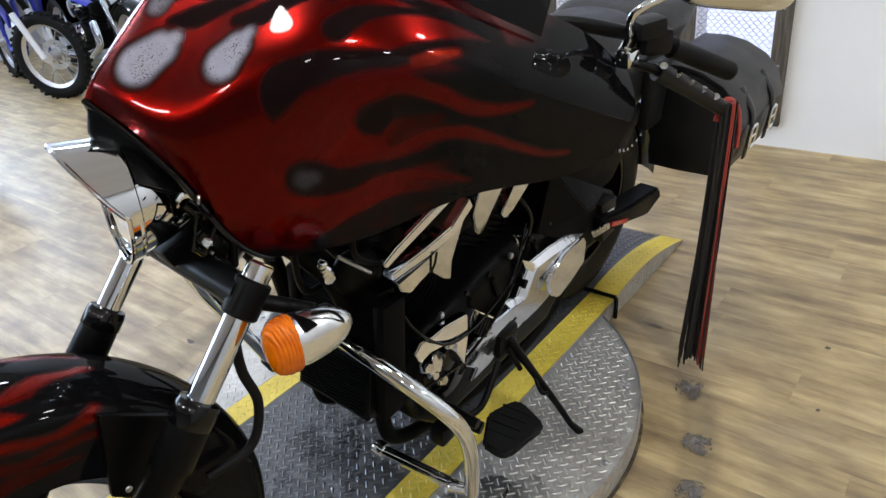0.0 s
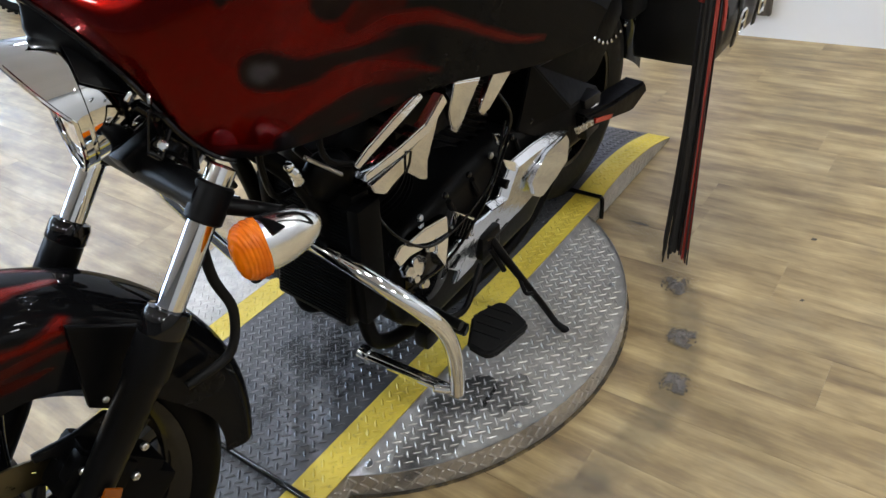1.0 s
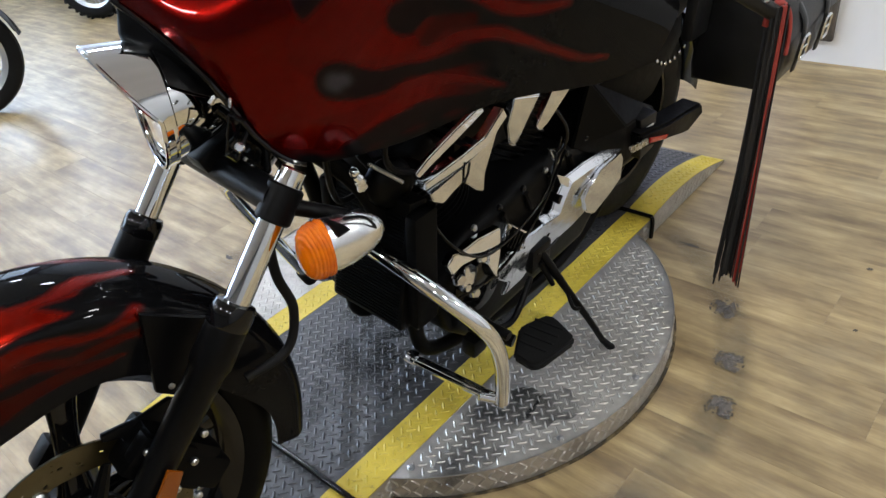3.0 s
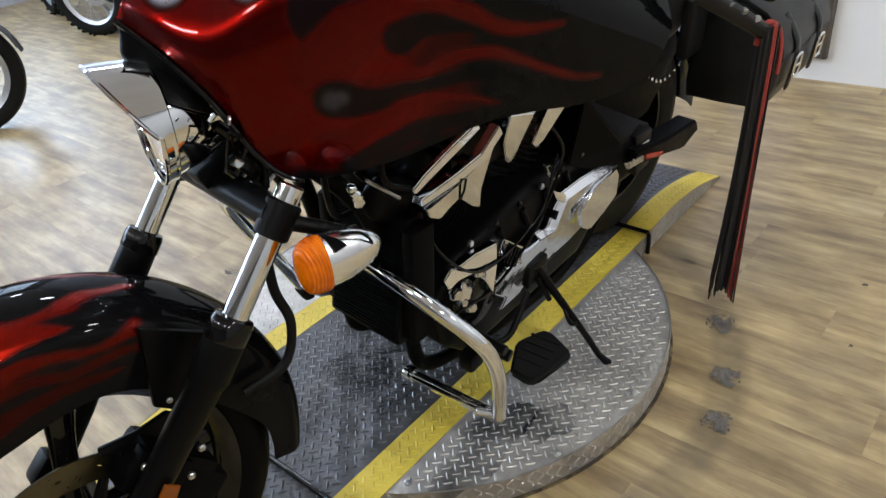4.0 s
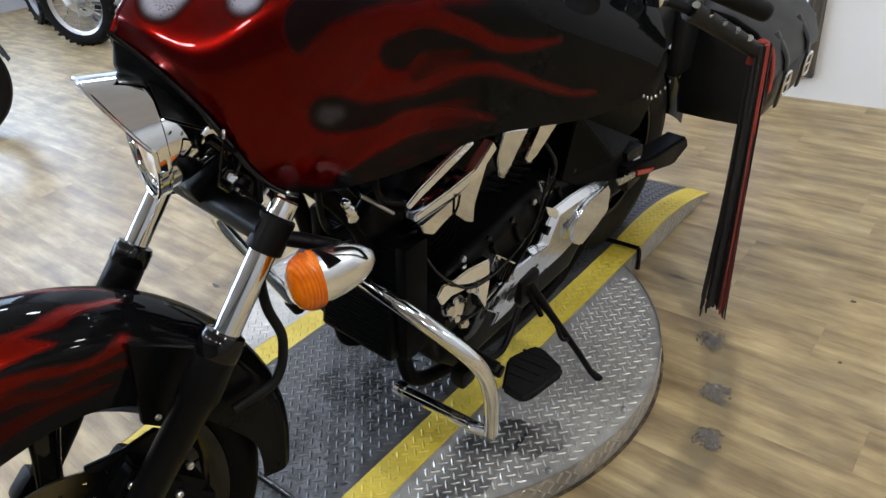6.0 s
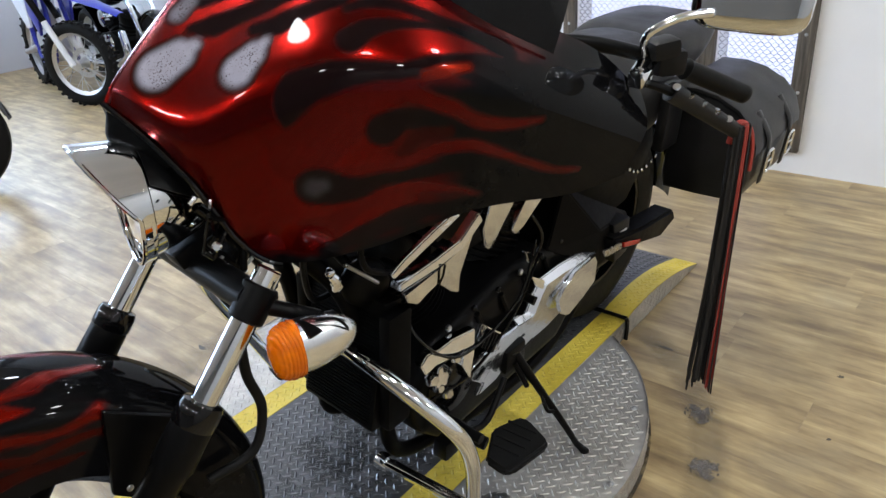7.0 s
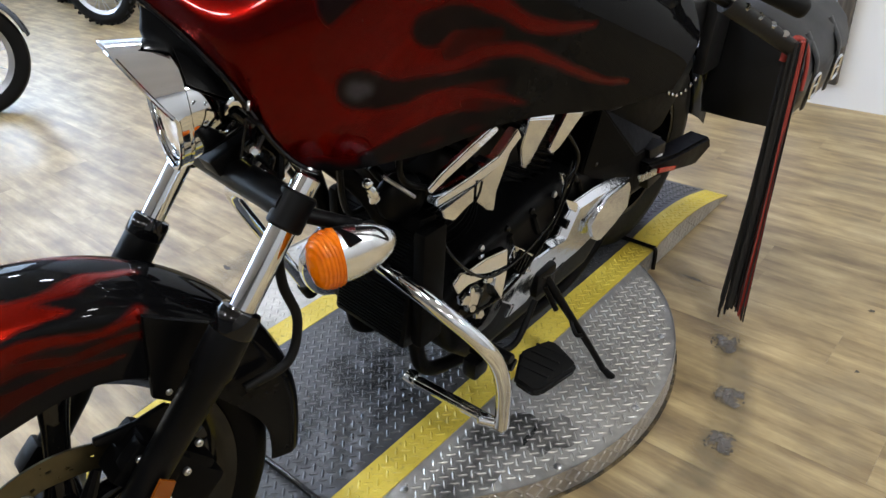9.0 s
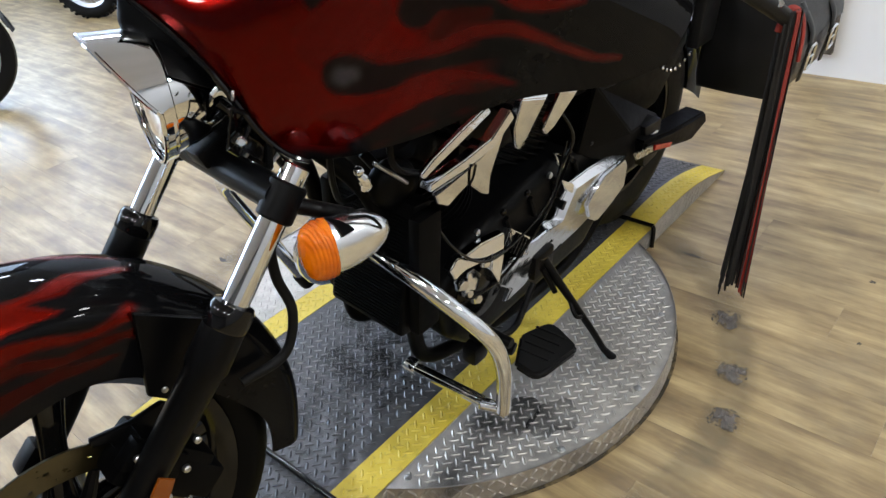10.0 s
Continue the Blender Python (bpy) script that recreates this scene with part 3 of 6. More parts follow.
def film_patch(name, c, rx, ry, mat, label, seed, z):
    """A thin uneven film lying between the lugs, for smudges and painted reflection."""
    rng = random.Random(seed)
    ph = [rng.uniform(0, 6.28) for _ in range(5)]
    v = [(c[0], c[1], z)]
    for k in range(48):
        a = 2 * PI * k / 48
        q = 1 + sum(0.12 / (i + 1) ** 0.5 * math.sin((i + 2) * a + ph[i]) for i in range(5))
        v.append((c[0] + rx * q * math.cos(a), c[1] + ry * q * math.sin(a), z))
    return make(name, (v, [(0, k + 1, (k + 1) % 48 + 1) for k in range(48)]), mat, stage, label, smooth=0)


# Bike and foot pad reflected in the plate, painted as dark oily films.
film_patch("reflection_patch", (0.36, 0.45), 0.17, 0.075, OIL_REFLECTION, "dark patch on the plate, painted reflection with an oily smear", 4, P - 0.0002)
film_patch("reflection_patch", (0.20, 0.54), 0.07, 0.05, OIL_REFLECTION, "dark patch on the plate, painted reflection with an oily smear", 9, P - 0.0004)
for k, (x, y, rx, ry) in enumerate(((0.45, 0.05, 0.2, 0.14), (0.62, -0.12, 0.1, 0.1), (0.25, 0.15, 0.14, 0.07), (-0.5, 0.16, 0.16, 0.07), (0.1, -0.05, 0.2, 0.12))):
    film_patch("tyre_smudge", (x, y), rx, ry, SMUDGE, "black tyre smudge on the track", 20 + k, P + 0.0010 + 0.0001 * k)

# ---- the motorcycle (u ahead, v to its left, w up; leaning on its side stand) ----
bike = thing("motorcycle", pose(0, 0.165, P, -6.5, 0, 0), "red and black flame painted cruiser motorcycle leaning on its stand", "motorcycle")

RAKE = vec(0.295, 0, -0.33) / math.hypot(0.295, 0.33)      # down the fork
AX = vec(1.095, 0, 0.36)                                    # front axle
BOOT = vec(0.795, 0, 0.690)                                 # where the tubes enter the sliders


STEER = radians(-9)                                         # the bars stand turned to the right
HEAD = BOOT - RAKE * 0.2 + vec(-0.05, 0, 0)
AXIS = -RAKE
NORM = vec(0, 1, 0) * math.cos(STEER) + np.cross(AXIS, (0, 1, 0)) * math.sin(STEER)


def steer(p):
    """A point of the straight front end, turned with the bars."""
    q = np.asarray(p, float) - HEAD
    c, s = math.cos(STEER), math.sin(STEER)
    return HEAD + q * c + np.cross(AXIS, q) * s + AXIS * np.dot(AXIS, q) * (1 - c)


def unsteer(p):
    q = np.asarray(p, float) - HEAD
    c, s = math.cos(STEER), -math.sin(STEER)
    return HEAD + q * c + np.cross(AXIS, q) * s + AXIS * np.dot(AXIS, q) * (1 - c)


def other(p):
    """The matching point on the right of the turned front end."""
    p = np.asarray(p, float)
    return p - 2 * np.dot(p - HEAD, NORM) * NORM


def side(p, sg):
    return np.asarray(p, float) if sg > 0 else other(p)


def mirror_front(mesh):
    return [tuple(other(v)) for v in mesh[0]], [tuple(reversed(q)) for q in mesh[1]]


def front(name, mesh, mat, parent=None, label="", smooth=40):
    """A part of the front end, built straight and turned with the bars."""
    return make(name, ([tuple(steer(v)) for v in mesh[0]], mesh[1]), mat, parent, label, smooth)


def turned(u, w):
    """A point of the wheel plane from angle and radius."""
    return AX[0] + w * math.cos(u), AX[2] + w * math.sin(u)


def smooth01(x):
    x = min(1.0, max(0.0, x))
    return x * x * (3 - 2 * x)


# paint: colours over (s, r), blended softly as with an airbrush
RED, BLACKP, GHOST = vec(0.125, 0.0018, 0.0009), vec(0.004, 0.004, 0.0045), vec(0.36, 0.35, 0.42)


def lick(p, line, widths, soft):
    """How far p lies in a flame tongue along a line with a width at each of its points (0 to 1)."""
    best = 0.0
    for (a, b), (wa, wb) in zip(zip(line, line[1:]), zip(widths, widths[1:])):
        dx, dy = b[0] - a[0], b[1] - a[1]
        t = ((p[0] - a[0]) * dx + (p[1] - a[1]) * dy) / (dx * dx + dy * dy + 1e-12)
        t = min(1.0, max(0.0, t))
        d = math.hypot(p[0] - a[0] - t * dx, p[1] - a[1] - t * dy)
        w = wa + (wb - wa) * t
        best = max(best, smooth01((w - d) / soft + 0.5))
        if best > 0.995:
            break
    return best


def colour_layer(ob, colours):
    """Stores the paint colour (alpha: how metallic the flake is) on the mesh."""
    at = ob.data.color_attributes.new("paint", "FLOAT_COLOR", "POINT")
    at.data.foreach_set("color", np.asarray(colours, np.float32).ravel())


# fairing: guide lines from the nose to the rear edge, on the left side
FL = [(0.759, -0.047, 1.092), (0.726, 0.076, 0.994), (0.659, 0.148, 0.868), (0.549, 0.242, 0.872), (0.402, 0.333, 0.912), (0.223, 0.401, 0.895), (0.086, 0.433, 0.894)]
FS = [(0.742, -0.047, 1.116), (0.724, 0.085, 1.086), (0.67, 0.172, 1.125), (0.599, 0.256, 1.155), (0.491, 0.334, 1.147), (0.318, 0.391, 1.09), (0.01, 0.433, 0.962)]
FU = [(0.498, -0.042, 1.328), (0.47, 0.05, 1.324), (0.438, 0.142, 1.307), (0.387, 0.224, 1.273), (0.257, 0.296, 1.185), (0.073, 0.345, 1.097), (-0.043, 0.385, 1.005)]


def along(keys, s, prow=False):
    x = min(max(s, 0), 1) * (len(keys) - 1)
    i = min(int(x), len(keys) - 2)
    k = [np.asarray(q, float) for q in keys]
    first = other(k[1]) if abs(np.dot(k[0] - HEAD, NORM)) < 0.012 and not prow else 2 * k[0] - k[1]
    p = [first, *k, 2 * k[-1] - k[-2]]
    a, b, c, d = p[i:i + 4]
    t = x - i
    return 0.5 * (2 * b + (c - a) * t + (2 * a - 5 * b + 4 * c - d) * t * t + (3 * b - a - 3 * c + d) * t ** 3)


def fairing_point(s, r):
    a, b, c = along(FL, s, True), along(FS, s), along(FU, s)
    a = a + vec(0, 0, 0.014) * math.sin(PI * min(1.0, s / 0.26))
    curve = 2 * (r - 0.5) * (r - 1) * a - 4 * r * (r - 1) * b + 2 * r * (r - 0.5) * c
    e = 0.12
    if r < 0.5 - e:
        bent = a + (b - a) * (r / 0.5)
    elif r > 0.5 + e:
        bent = b + (c - b) * ((r - 0.5) / 0.5)
    else:
        t = (r - 0.5 + e) / (2 * e)
        p, q = a + (b - a) * ((0.5 - e) / 0.5), b + (c - b) * (e / 0.5)
        bent = (1 - t) ** 2 * p + 2 * t * (1 - t) * b + t * t * q
    f = 0.3 * smooth01(s / 0.35)
    return f * curve + (1 - f) * bent


# paint strokes: lines over (s, r), half widths in metres, and what they are
NOSE_STROKES = [
    ([(0.091, 0.682), (0.13, 0.709), (0.174, 0.745), (0.257, 0.782), (0.33, 0.8)], [0.0086, 0.0187, 0.0168, 0.0124, 0.0065], "black"),
    ([(0.078, 0.745), (0.104, 0.773), (0.139, 0.8)], [0.0122, 0.0122, 0.0069], "black"),
    ([(0.235, 0.709), (0.3, 0.709), (0.343, 0.736), (0.417, 0.764)], [0.0114, 0.0192, 0.0144, 0.0095], "black"),
]
UPPER_STROKES = [
    ([(0.483, 0.627), (0.509, 0.673), (0.557, 0.709), (0.613, 0.736), (0.709, 0.709)], [0.0198, 0.0154, 0.0078, 0.0064, 0.01], "black"),
    ([(0.439, 0.736), (0.478, 0.764), (0.526, 0.773), (0.609, 0.764), (0.722, 0.727)], [0.0079, 0.0103, 0.0096, 0.0097, 0.0204], "black"),
    ([(0.439, 0.445), (0.483, 0.473), (0.539, 0.5), (0.6, 0.518), (0.657, 0.564), (0.739, 0.573), (0.852, 0.545)], [0.0469, 0.0376, 0.021, 0.0129, 0.014, 0.0277, 0.0359], "black"),
    ([(0.635, 0.509), (0.665, 0.536), (0.696, 0.573)], [0.0061, 0.0093, 0.0064], "ember"),
]
MIDDLE_STROKES = [
    ([(0.417, 0.309), (0.491, 0.373), (0.543, 0.427), (0.591, 0.445), (0.63, 0.427), (0.678, 0.382), (0.713, 0.336), (0.774, 0.336), (0.822, 0.382)], [0.0407, 0.0382, 0.0196, 0.0129, 0.0122, 0.0118, 0.0113, 0.0076, 0.0035], "red"),
    ([(0.565, 0.336), (0.609, 0.355), (0.661, 0.318), (0.709, 0.282), (0.752, 0.264)], [0.0247, 0.0185, 0.0158, 0.0115, 0.0135], "black"),
    ([(0.591, 0.264), (0.622, 0.3), (0.665, 0.3)], [0.0111, 0.011, 0.008], "dusk"),
    ([(0.47, 0.236), (0.557, 0.218), (0.613, 0.236), (0.661, 0.255), (0.704, 0.245), (0.748, 0.2), (0.804, 0.145), (0.87, 0.118)], [0.0175, 0.0136, 0.0104, 0.0097, 0.0091, 0.0077, 0.0055, 0.0029], "red"),
]
LOWER_STROKES = [
    ([(0.443, 0.218), (0.496, 0.191), (0.548, 0.191), (0.617, 0.182), (0.7, 0.182), (0.77, 0.091)], [0.032, 0.0225, 0.0145, 0.013, 0.0134, 0.0199], "black"),
    ([(0.409, 0.091), (0.448, 0.1), (0.5, 0.127), (0.548, 0.155), (0.6, 0.136), (0.648, 0.1), (0.683, 0.055)], [0.0252, 0.02, 0.0115, 0.009, 0.0074, 0.0059, 0.0026], "red"),
    ([(0.435, 0.027), (0.496, 0.045), (0.57, 0.064), (0.635, 0.036), (0.726, 0.036)], [0.0103, 0.0187, 0.0186, 0.0138, 0.0162], "black"),
]
SPOTS = [
    ([(0.074, 0.564), (0.096, 0.618), (0.113, 0.655)], [0.0341, 0.0272, 0.0102], 0.95),
    ([(0.248, 0.609), (0.265, 0.636), (0.283, 0.664)], [0.0303, 0.0239, 0.0096], 0.95),
    ([(0.439, 0.218), (0.452, 0.218)], [0.016, 0.0112], 0.1),
    ([(0.048, 0.7), (0.057, 0.736)], [0.0158, 0.0123], 0.5),
]


def stroke_cover(pts, line, widths, soft):
    """How far each point lies in a brushed stroke with a half width at each point of its line (0 to 1)."""
    best = np.zeros(len(pts))
    for a, b, wa, wb in zip(line, line[1:], widths, widths[1:]):
        d = b - a
        t = np.clip(((pts - a) @ d) / (d @ d + 1e-12), 0, 1)
        x = (wa + (wb - wa) * t - np.linalg.norm(pts - a - t[:, None] * d, axis=1)) / soft + 0.5
        x = np.clip(x, 0, 1)
        best = np.maximum(best, x * x * (3 - 2 * x))
    return best


def ease(x):
    x = np.clip(x, 0, 1)
    return x * x * (3 - 2 * x)


STROKE_PAINT = {"black": (BLACKP, 0.0), "red": (vec(0.105, 0.003, 0.003), 0.8), "ember": (vec(0.17, 0.009, 0.003), 0.9), "dusk": (vec(0.035, 0.002, 0.002), 0.5)}


def fairing_colours(grid):
    """Candy red fading to black at the rear, with airbrushed flames and pale drops."""
    ns, nr = grid.shape[0] - 1, grid.shape[1] - 1
    s, r = [q.ravel() for q in np.meshgrid(np.arange(ns + 1) / ns, np.arange(nr + 1) / nr, indexing="ij")]
    pts = grid.reshape(-1, 3)
    wob = np.array([noise.noise((x * 28, y * 28, z * 28)) for x, y, z in pts])
    moved = pts + 0.003 * wob[:, None]
    surface = lambda q: grid[int(round(q[0] * ns)), int(round(q[1] * nr))]
    back = ease((s - 0.53 - 0.13 * ease((r - 0.42) / 0.14) + 0.03 * wob) / 0.15)
    c = RED * (1 - back[:, None]) + BLACKP * back[:, None]
    metal = 1 - back
    for line, widths, kind in NOSE_STROKES + UPPER_STROKES + MIDDLE_STROKES + LOWER_STROKES:
        f = stroke_cover(moved, spline([surface(q) for q in line], 4), np.interp(np.linspace(0, 1, 4 * len(line) - 3), np.linspace(0, 1, len(line)), widths), 0.009) * 0.96
        paint_of, flake = STROKE_PAINT[kind]
        c = c * (1 - f[:, None]) + paint_of * f[:, None]
        metal = metal * (1 - f) + flake * f
    hem = ease((0.06 + 0.02 * wob - r) / 0.05) * ease((s - 0.26) / 0.10)
    c, metal = c * (1 - hem[:, None]) + BLACKP * hem[:, None], metal * (1 - hem)
    for line, widths, bright in SPOTS:
        path = [surface(q) for q in line]
        ring = stroke_cover(pts, path, [w * 1.12 + 0.002 for w in widths], 0.010)
        c = c * (1 - 0.92 * ring[:, None]) + vec(0.012, 0.008, 0.006) * 0.92 * ring[:, None]
        core = stroke_cover(pts, path, [w * 0.86 for w in widths], 0.016) * bright
        c = c * (1 - core[:, None]) + GHOST * core[:, None]
        metal = metal * (1 - np.maximum(ring, core))
    return np.column_stack((c, metal))


def build_fairing():
    NS, NR = 230, 110
    grid = np.array([[fairing_point(i / NS, j / NR) for j in range(NR + 1)] for i in range(NS + 1)])
    soft = np.array([0.45 + 0.5 * smooth01((i / NS - 0.62) / 0.15) for i in range(1, NS)])[:, None, None]
    soft = soft * np.clip(np.arange(1, NR) / 14, 0, 1)[None, :, None]       # the lower lip keeps its line
    for _ in range(90):
        mean = (grid[:-2, 1:-1] + grid[2:, 1:-1] + grid[1:-1, :-2] + grid[1:-1, 2:]) / 4
        grid[1:-1, 1:-1] += (mean - grid[1:-1, 1:-1]) * soft
    mesh = sheet(lambda s, r: grid[int(round(min(max(s, 0), 1) * NS)), int(round(min(max(r, 0), 1) * NR))], NS, NR, 0.006)
    cols = fairing_colours(grid)
    return mesh, np.concatenate((cols, np.tile((0.01, 0.01, 0.011, 0.0), (len(cols), 1))))


fm, fc = build_fairing()
fairing = make("fairing", cat(fm, mirror_front(fm)), PAINT, bike, "batwing fairing in candy red fading to black with airbrushed flames", smooth=50)
colour_layer(fairing, np.concatenate((fc, fc)))

# trim along the lower lip, windshield and its screws
lip = [fairing_point(s, 0.0) + vec(0.002, 0, -0.003) for s in np.linspace(0, 0.36, 30)]
make("lip_trim", cat(tube(lip, 0.0045, 8), mirror_front(tube(lip, 0.0045, 8))), BLACK_GLOSS, fairing, "thin black lip")


def shield_point(s, r):
    """The smoked shield: its foot laps over the fairing, lower towards the ends."""
    b = fairing_point(0.79 * s, 1 - 0.22 * s ** 1.4) + vec(0.004, 0.006, 0.006)
    t = along(FU, s * 0.72) + vec(-0.10 + 0.03 * s, 0.012, 0.22 - 0.06 * s)
    return b + (t - b) * r + vec(0.02, 0.02, 0) * math.sin(PI * r) * 0.6


sm = sheet(shield_point, 40, 12, 0.004)
make("windshield", cat(sm, mirror_front(sm)), SMOKE, fairing, "dark smoked windshield")
for s in (0.12, 0.45, 0.8):
    for sg in (1, -1):
        q = shield_point(s, 0.3)
        make("shield_screw", ball(tuple(side(q + vec(0.006, 0.006, 0.004), sg)), 0.009, 10, 6), STEEL, fairing)
# inner black cowl behind the fairing
cowl = []
for s in np.linspace(0.0, 0.86, 24):
    a, b = fairing_point(s, 0.10), fairing_point(s, 0.86)
    cowl += [tuple(a * vec(1, 0.9, 1) + vec(-0.04, 0, 0.012)), tuple((a + b) / 2 * vec(1, 0.55, 1) + vec(-0.12, 0, 0)), tuple(b * vec(1, 0.82, 1) + vec(-0.06, 0, -0.03))]
cf = []
for k in range(23):
    for j in (0, 1):
        cf.append((3 * k + j, 3 * k + 3 + j, 3 * k + 4 + j, 3 * k + 1 + j))
make("inner_cowl", cat((cowl, cf), mirror_front((cowl, cf))), BLACK_PLASTIC, fairing, "black inner panel")

# black sheet that stands for the cavity's shade between the lip and the headlight
cavity, across = [], 9
for s in np.linspace(0.0, 0.15, 14):
    a = fairing_point(s, 0.0) + vec(-0.003, 0, 0.003)
    b = other(a)
    for k in range(across):
        t = k / (across - 1)
        cavity.append(tuple(a + (b - a) * t + vec(0.028, 0, -0.028) * math.sin(PI * t) * min(1.0, s / 0.05)))
cf = [(across * i + k, across * i + k + 1, across * i + across + k + 1, across * i + across + k) for i in range(13) for k in range(across - 1)]
make("cavity_sheet", (cavity, cf), BLACK_SATIN, fairing, "black sheet for the dark cavity between the lip and the headlight", smooth=60)

# headlight below the nose: a bucket with a slanting hood
HC = vec(0.737, 0.006, 0.944)
HD = vec(1, -0.17, 0.07) / np.linalg.norm((1, -0.17, 0.07))
head = front("headlight", lathe([(0.0, -0.118), (0.02, -0.114), (0.042, -0.090), (0.062, -0.055), (0.078, -0.015), (0.0875, 0.02), (0.0875, 0.03), (0.083, 0.03), (0.081, 0.0)], HC, HD, 48), CHROME, bike, "chrome headlight bucket with a slanting hood", 35)
front("reflector_bowl", lathe([(0.080, 0.022), (0.073, 0.005), (0.05, -0.02), (0.0, -0.04)], HC, HD, 36), CHROME, head, "chrome reflector")
front("lens", lathe([(0.0, 0.038), (0.05, 0.035), (0.0805, 0.024), (0.0805, 0.020), (0.0, 0.031)], HC, HD, 36), LENS, head, "clear glass lens").visible_shadow = False
SIDE = np.cross((0, 0, 1), HD)
SIDE = SIDE / np.linalg.norm(SIDE)
OVER = np.cross(HD, SIDE)


def hood_point(s, r):
    a = 2 * PI * s
    reach = 0.022 + r * (0.012 + 0.062 * max(0.0, math.cos(a)) ** 0.9)
    return HC + HD * reach + (0.0895 + 0.003 * r) * (math.sin(a) * SIDE + math.cos(a) * OVER)


def nacelle_point(s, r):
    """Black shell over the top of the bucket, wider towards the back."""
    a = radians(60 + 40 * r) * (2 * s - 1)
    back = 0.012 - 0.118 * r
    rad = 0.091 - 0.016 * r - 0.05 * r ** 3
    return HC + HD * back + rad * (math.sin(a) * SIDE + math.cos(a) * OVER)


front("nacelle", sheet(nacelle_point, 30, 16, 0.003), BLACK_SATIN, head, "black shell over the bucket")
front("hood", sheet(hood_point, 64, 6, 0.0025), CHROME, head, "chrome slanting hood")
front("hood_edge", tube([hood_point(s, 1.0) for s in np.linspace(0, 1, 65)], 0.0035, 8), CHROME, head, "rolled chrome edge")
front("hood_band", lathe([(0.0875, 0.014), (0.0912, 0.016), (0.092, 0.021), (0.0912, 0.026), (0.0875, 0.028)], HC, HD, 48, ring=True), CHROME, head)
front("headlight_bracket", cat(box((0.68, 0, 0.850), (0.10, 0.05, 0.03), 0.006, (0, 20, 0)), rod((0.64, -0.06, 0.885), (0.68, -0.03, 0.85), 0.008), rod((0.64, 0.06, 0.885), (0.68, 0.03, 0.85), 0.008)), BLACK_SATIN, bike)
for y in (0.075, -0.075):
    front("headlight_ear", cat(rod((0.70, y, 0.935), (0.66, y * 1.25, 0.88), 0.010, 10), box((0.665, y * 1.3, 0.87), (0.05, 0.012, 0.07), 0.004, (0, 40, 0))), BLACK_GLOSS, bike, "black headlight ear")

# fork
for sg in (1, -1):
    y = 0.006 + 0.170 * sg
    off = vec(0, 0, 0)
    top, mid, low = BOOT - RAKE * 0.212 + off, BOOT + RAKE * (0.01 if sg > 0 else -0.012) + off, vec(1.07, 0, 0.375)
    yv = vec(0, y, 0)
    front("fork_tube", rod(top + yv, mid + yv, 0.0205, 24), CHROME, bike, "polished fork tube")
    sl = front("fork_slider", tube([mid + yv, mid + yv + RAKE * 0.03, mid + yv + RAKE * 0.09, mid + yv + RAKE * 0.1, low + yv * 0.86 - RAKE * 0.1, low + yv * 0.86 + RAKE * 0.02], [0.030, 0.0315, 0.0325, 0.028, 0.0245, 0.024], 24), BLACK_SATIN, bike, "satin black fork leg", smooth=60)
    front("dust_cap", lathe([(0.0215, -0.006), (0.030, -0.004), (0.033, 0.004), (0.0335, 0.03), (0.031, 0.034)], mid + yv - RAKE * 0.004, RAKE, 24, ring=True), BLACK_GLOSS, sl, "glossy black dust cap")
    front("upper_cover", rod(BOOT - RAKE * 0.128 + off + yv, BOOT - RAKE * 0.186 + off + yv, 0.0275, 24), BLACK_SATIN, bike)
    front("axle_clamp", box(tuple(low + yv * 0.86 + RAKE * 0.02), (0.06, 0.045, 0.07), 0.01, (0, 42, 0)), BLACK_SATIN, sl)
    # turn signal
    c = unsteer((0.688, 0.252, 0.777)) * vec(1, sg, 1) + (vec(0, 0, 0) if sg > 0 else vec(-0.02, 0.04, 0.06))
    body = front("turn_signal", lathe([(0.0405, 0.012), (0.042, 0.004), (0.0405, -0.02), (0.0345, -0.045), (0.024, -0.066), (0.011, -0.078), (0.0, -0.080)], c, (1, -0.2 * sg, 0.0), 32, 0.78), SIGNAL_CHROME, bike, "chrome bullet turn signal with an amber lens")
    front("amber_lens", lathe([(0.0405, 0.010), (0.0455, 0.012), (0.0472, 0.019), (0.0455, 0.0225), (0.0472, 0.026), (0.0465, 0.031), (0.0445, 0.0335), (0.0452, 0.036), (0.0405, 0.045), (0.032, 0.051), (0.018, 0.055), (0.0, 0.056)], c, (1, -0.2 * sg, 0.0), 40, 0.68), AMBER, body, "orange ribbed plastic lens")
    front("signal_saddle", sheet(lambda p, q: c + vec(0.008 - 0.062 * q, (0.034 * (2 * p - 1) * (1 - 0.55 * q)) * sg, 0.043 - 0.012 * (2 * p - 1) ** 2 - 0.010 * q), 8, 8, 0.004 * sg), BLACK_SATIN, body, "black saddle over the chrome body")
    front("signal_wire", tube(spline([c + vec(-0.010, 0.020 * sg, 0.044), c + vec(-0.035, 0.030 * sg, 0.040), c + vec(-0.05, 0.034 * sg, 0.022), c + vec(-0.056, 0.028 * sg, 0.008)], 5), 0.0022, 6), BLACK_SATIN, body, "thin black wire")
    front("signal_stalk", tube(spline([BOOT - RAKE * 0.15 + vec(-0.01, 0.18 * sg, 0.0), c + vec(-0.015, -0.040 * sg, 0.032), c + vec(-0.03, 0.0, 0.032)], 5), [0.013, 0.012, 0.011], 14), BLACK_SATIN, body)
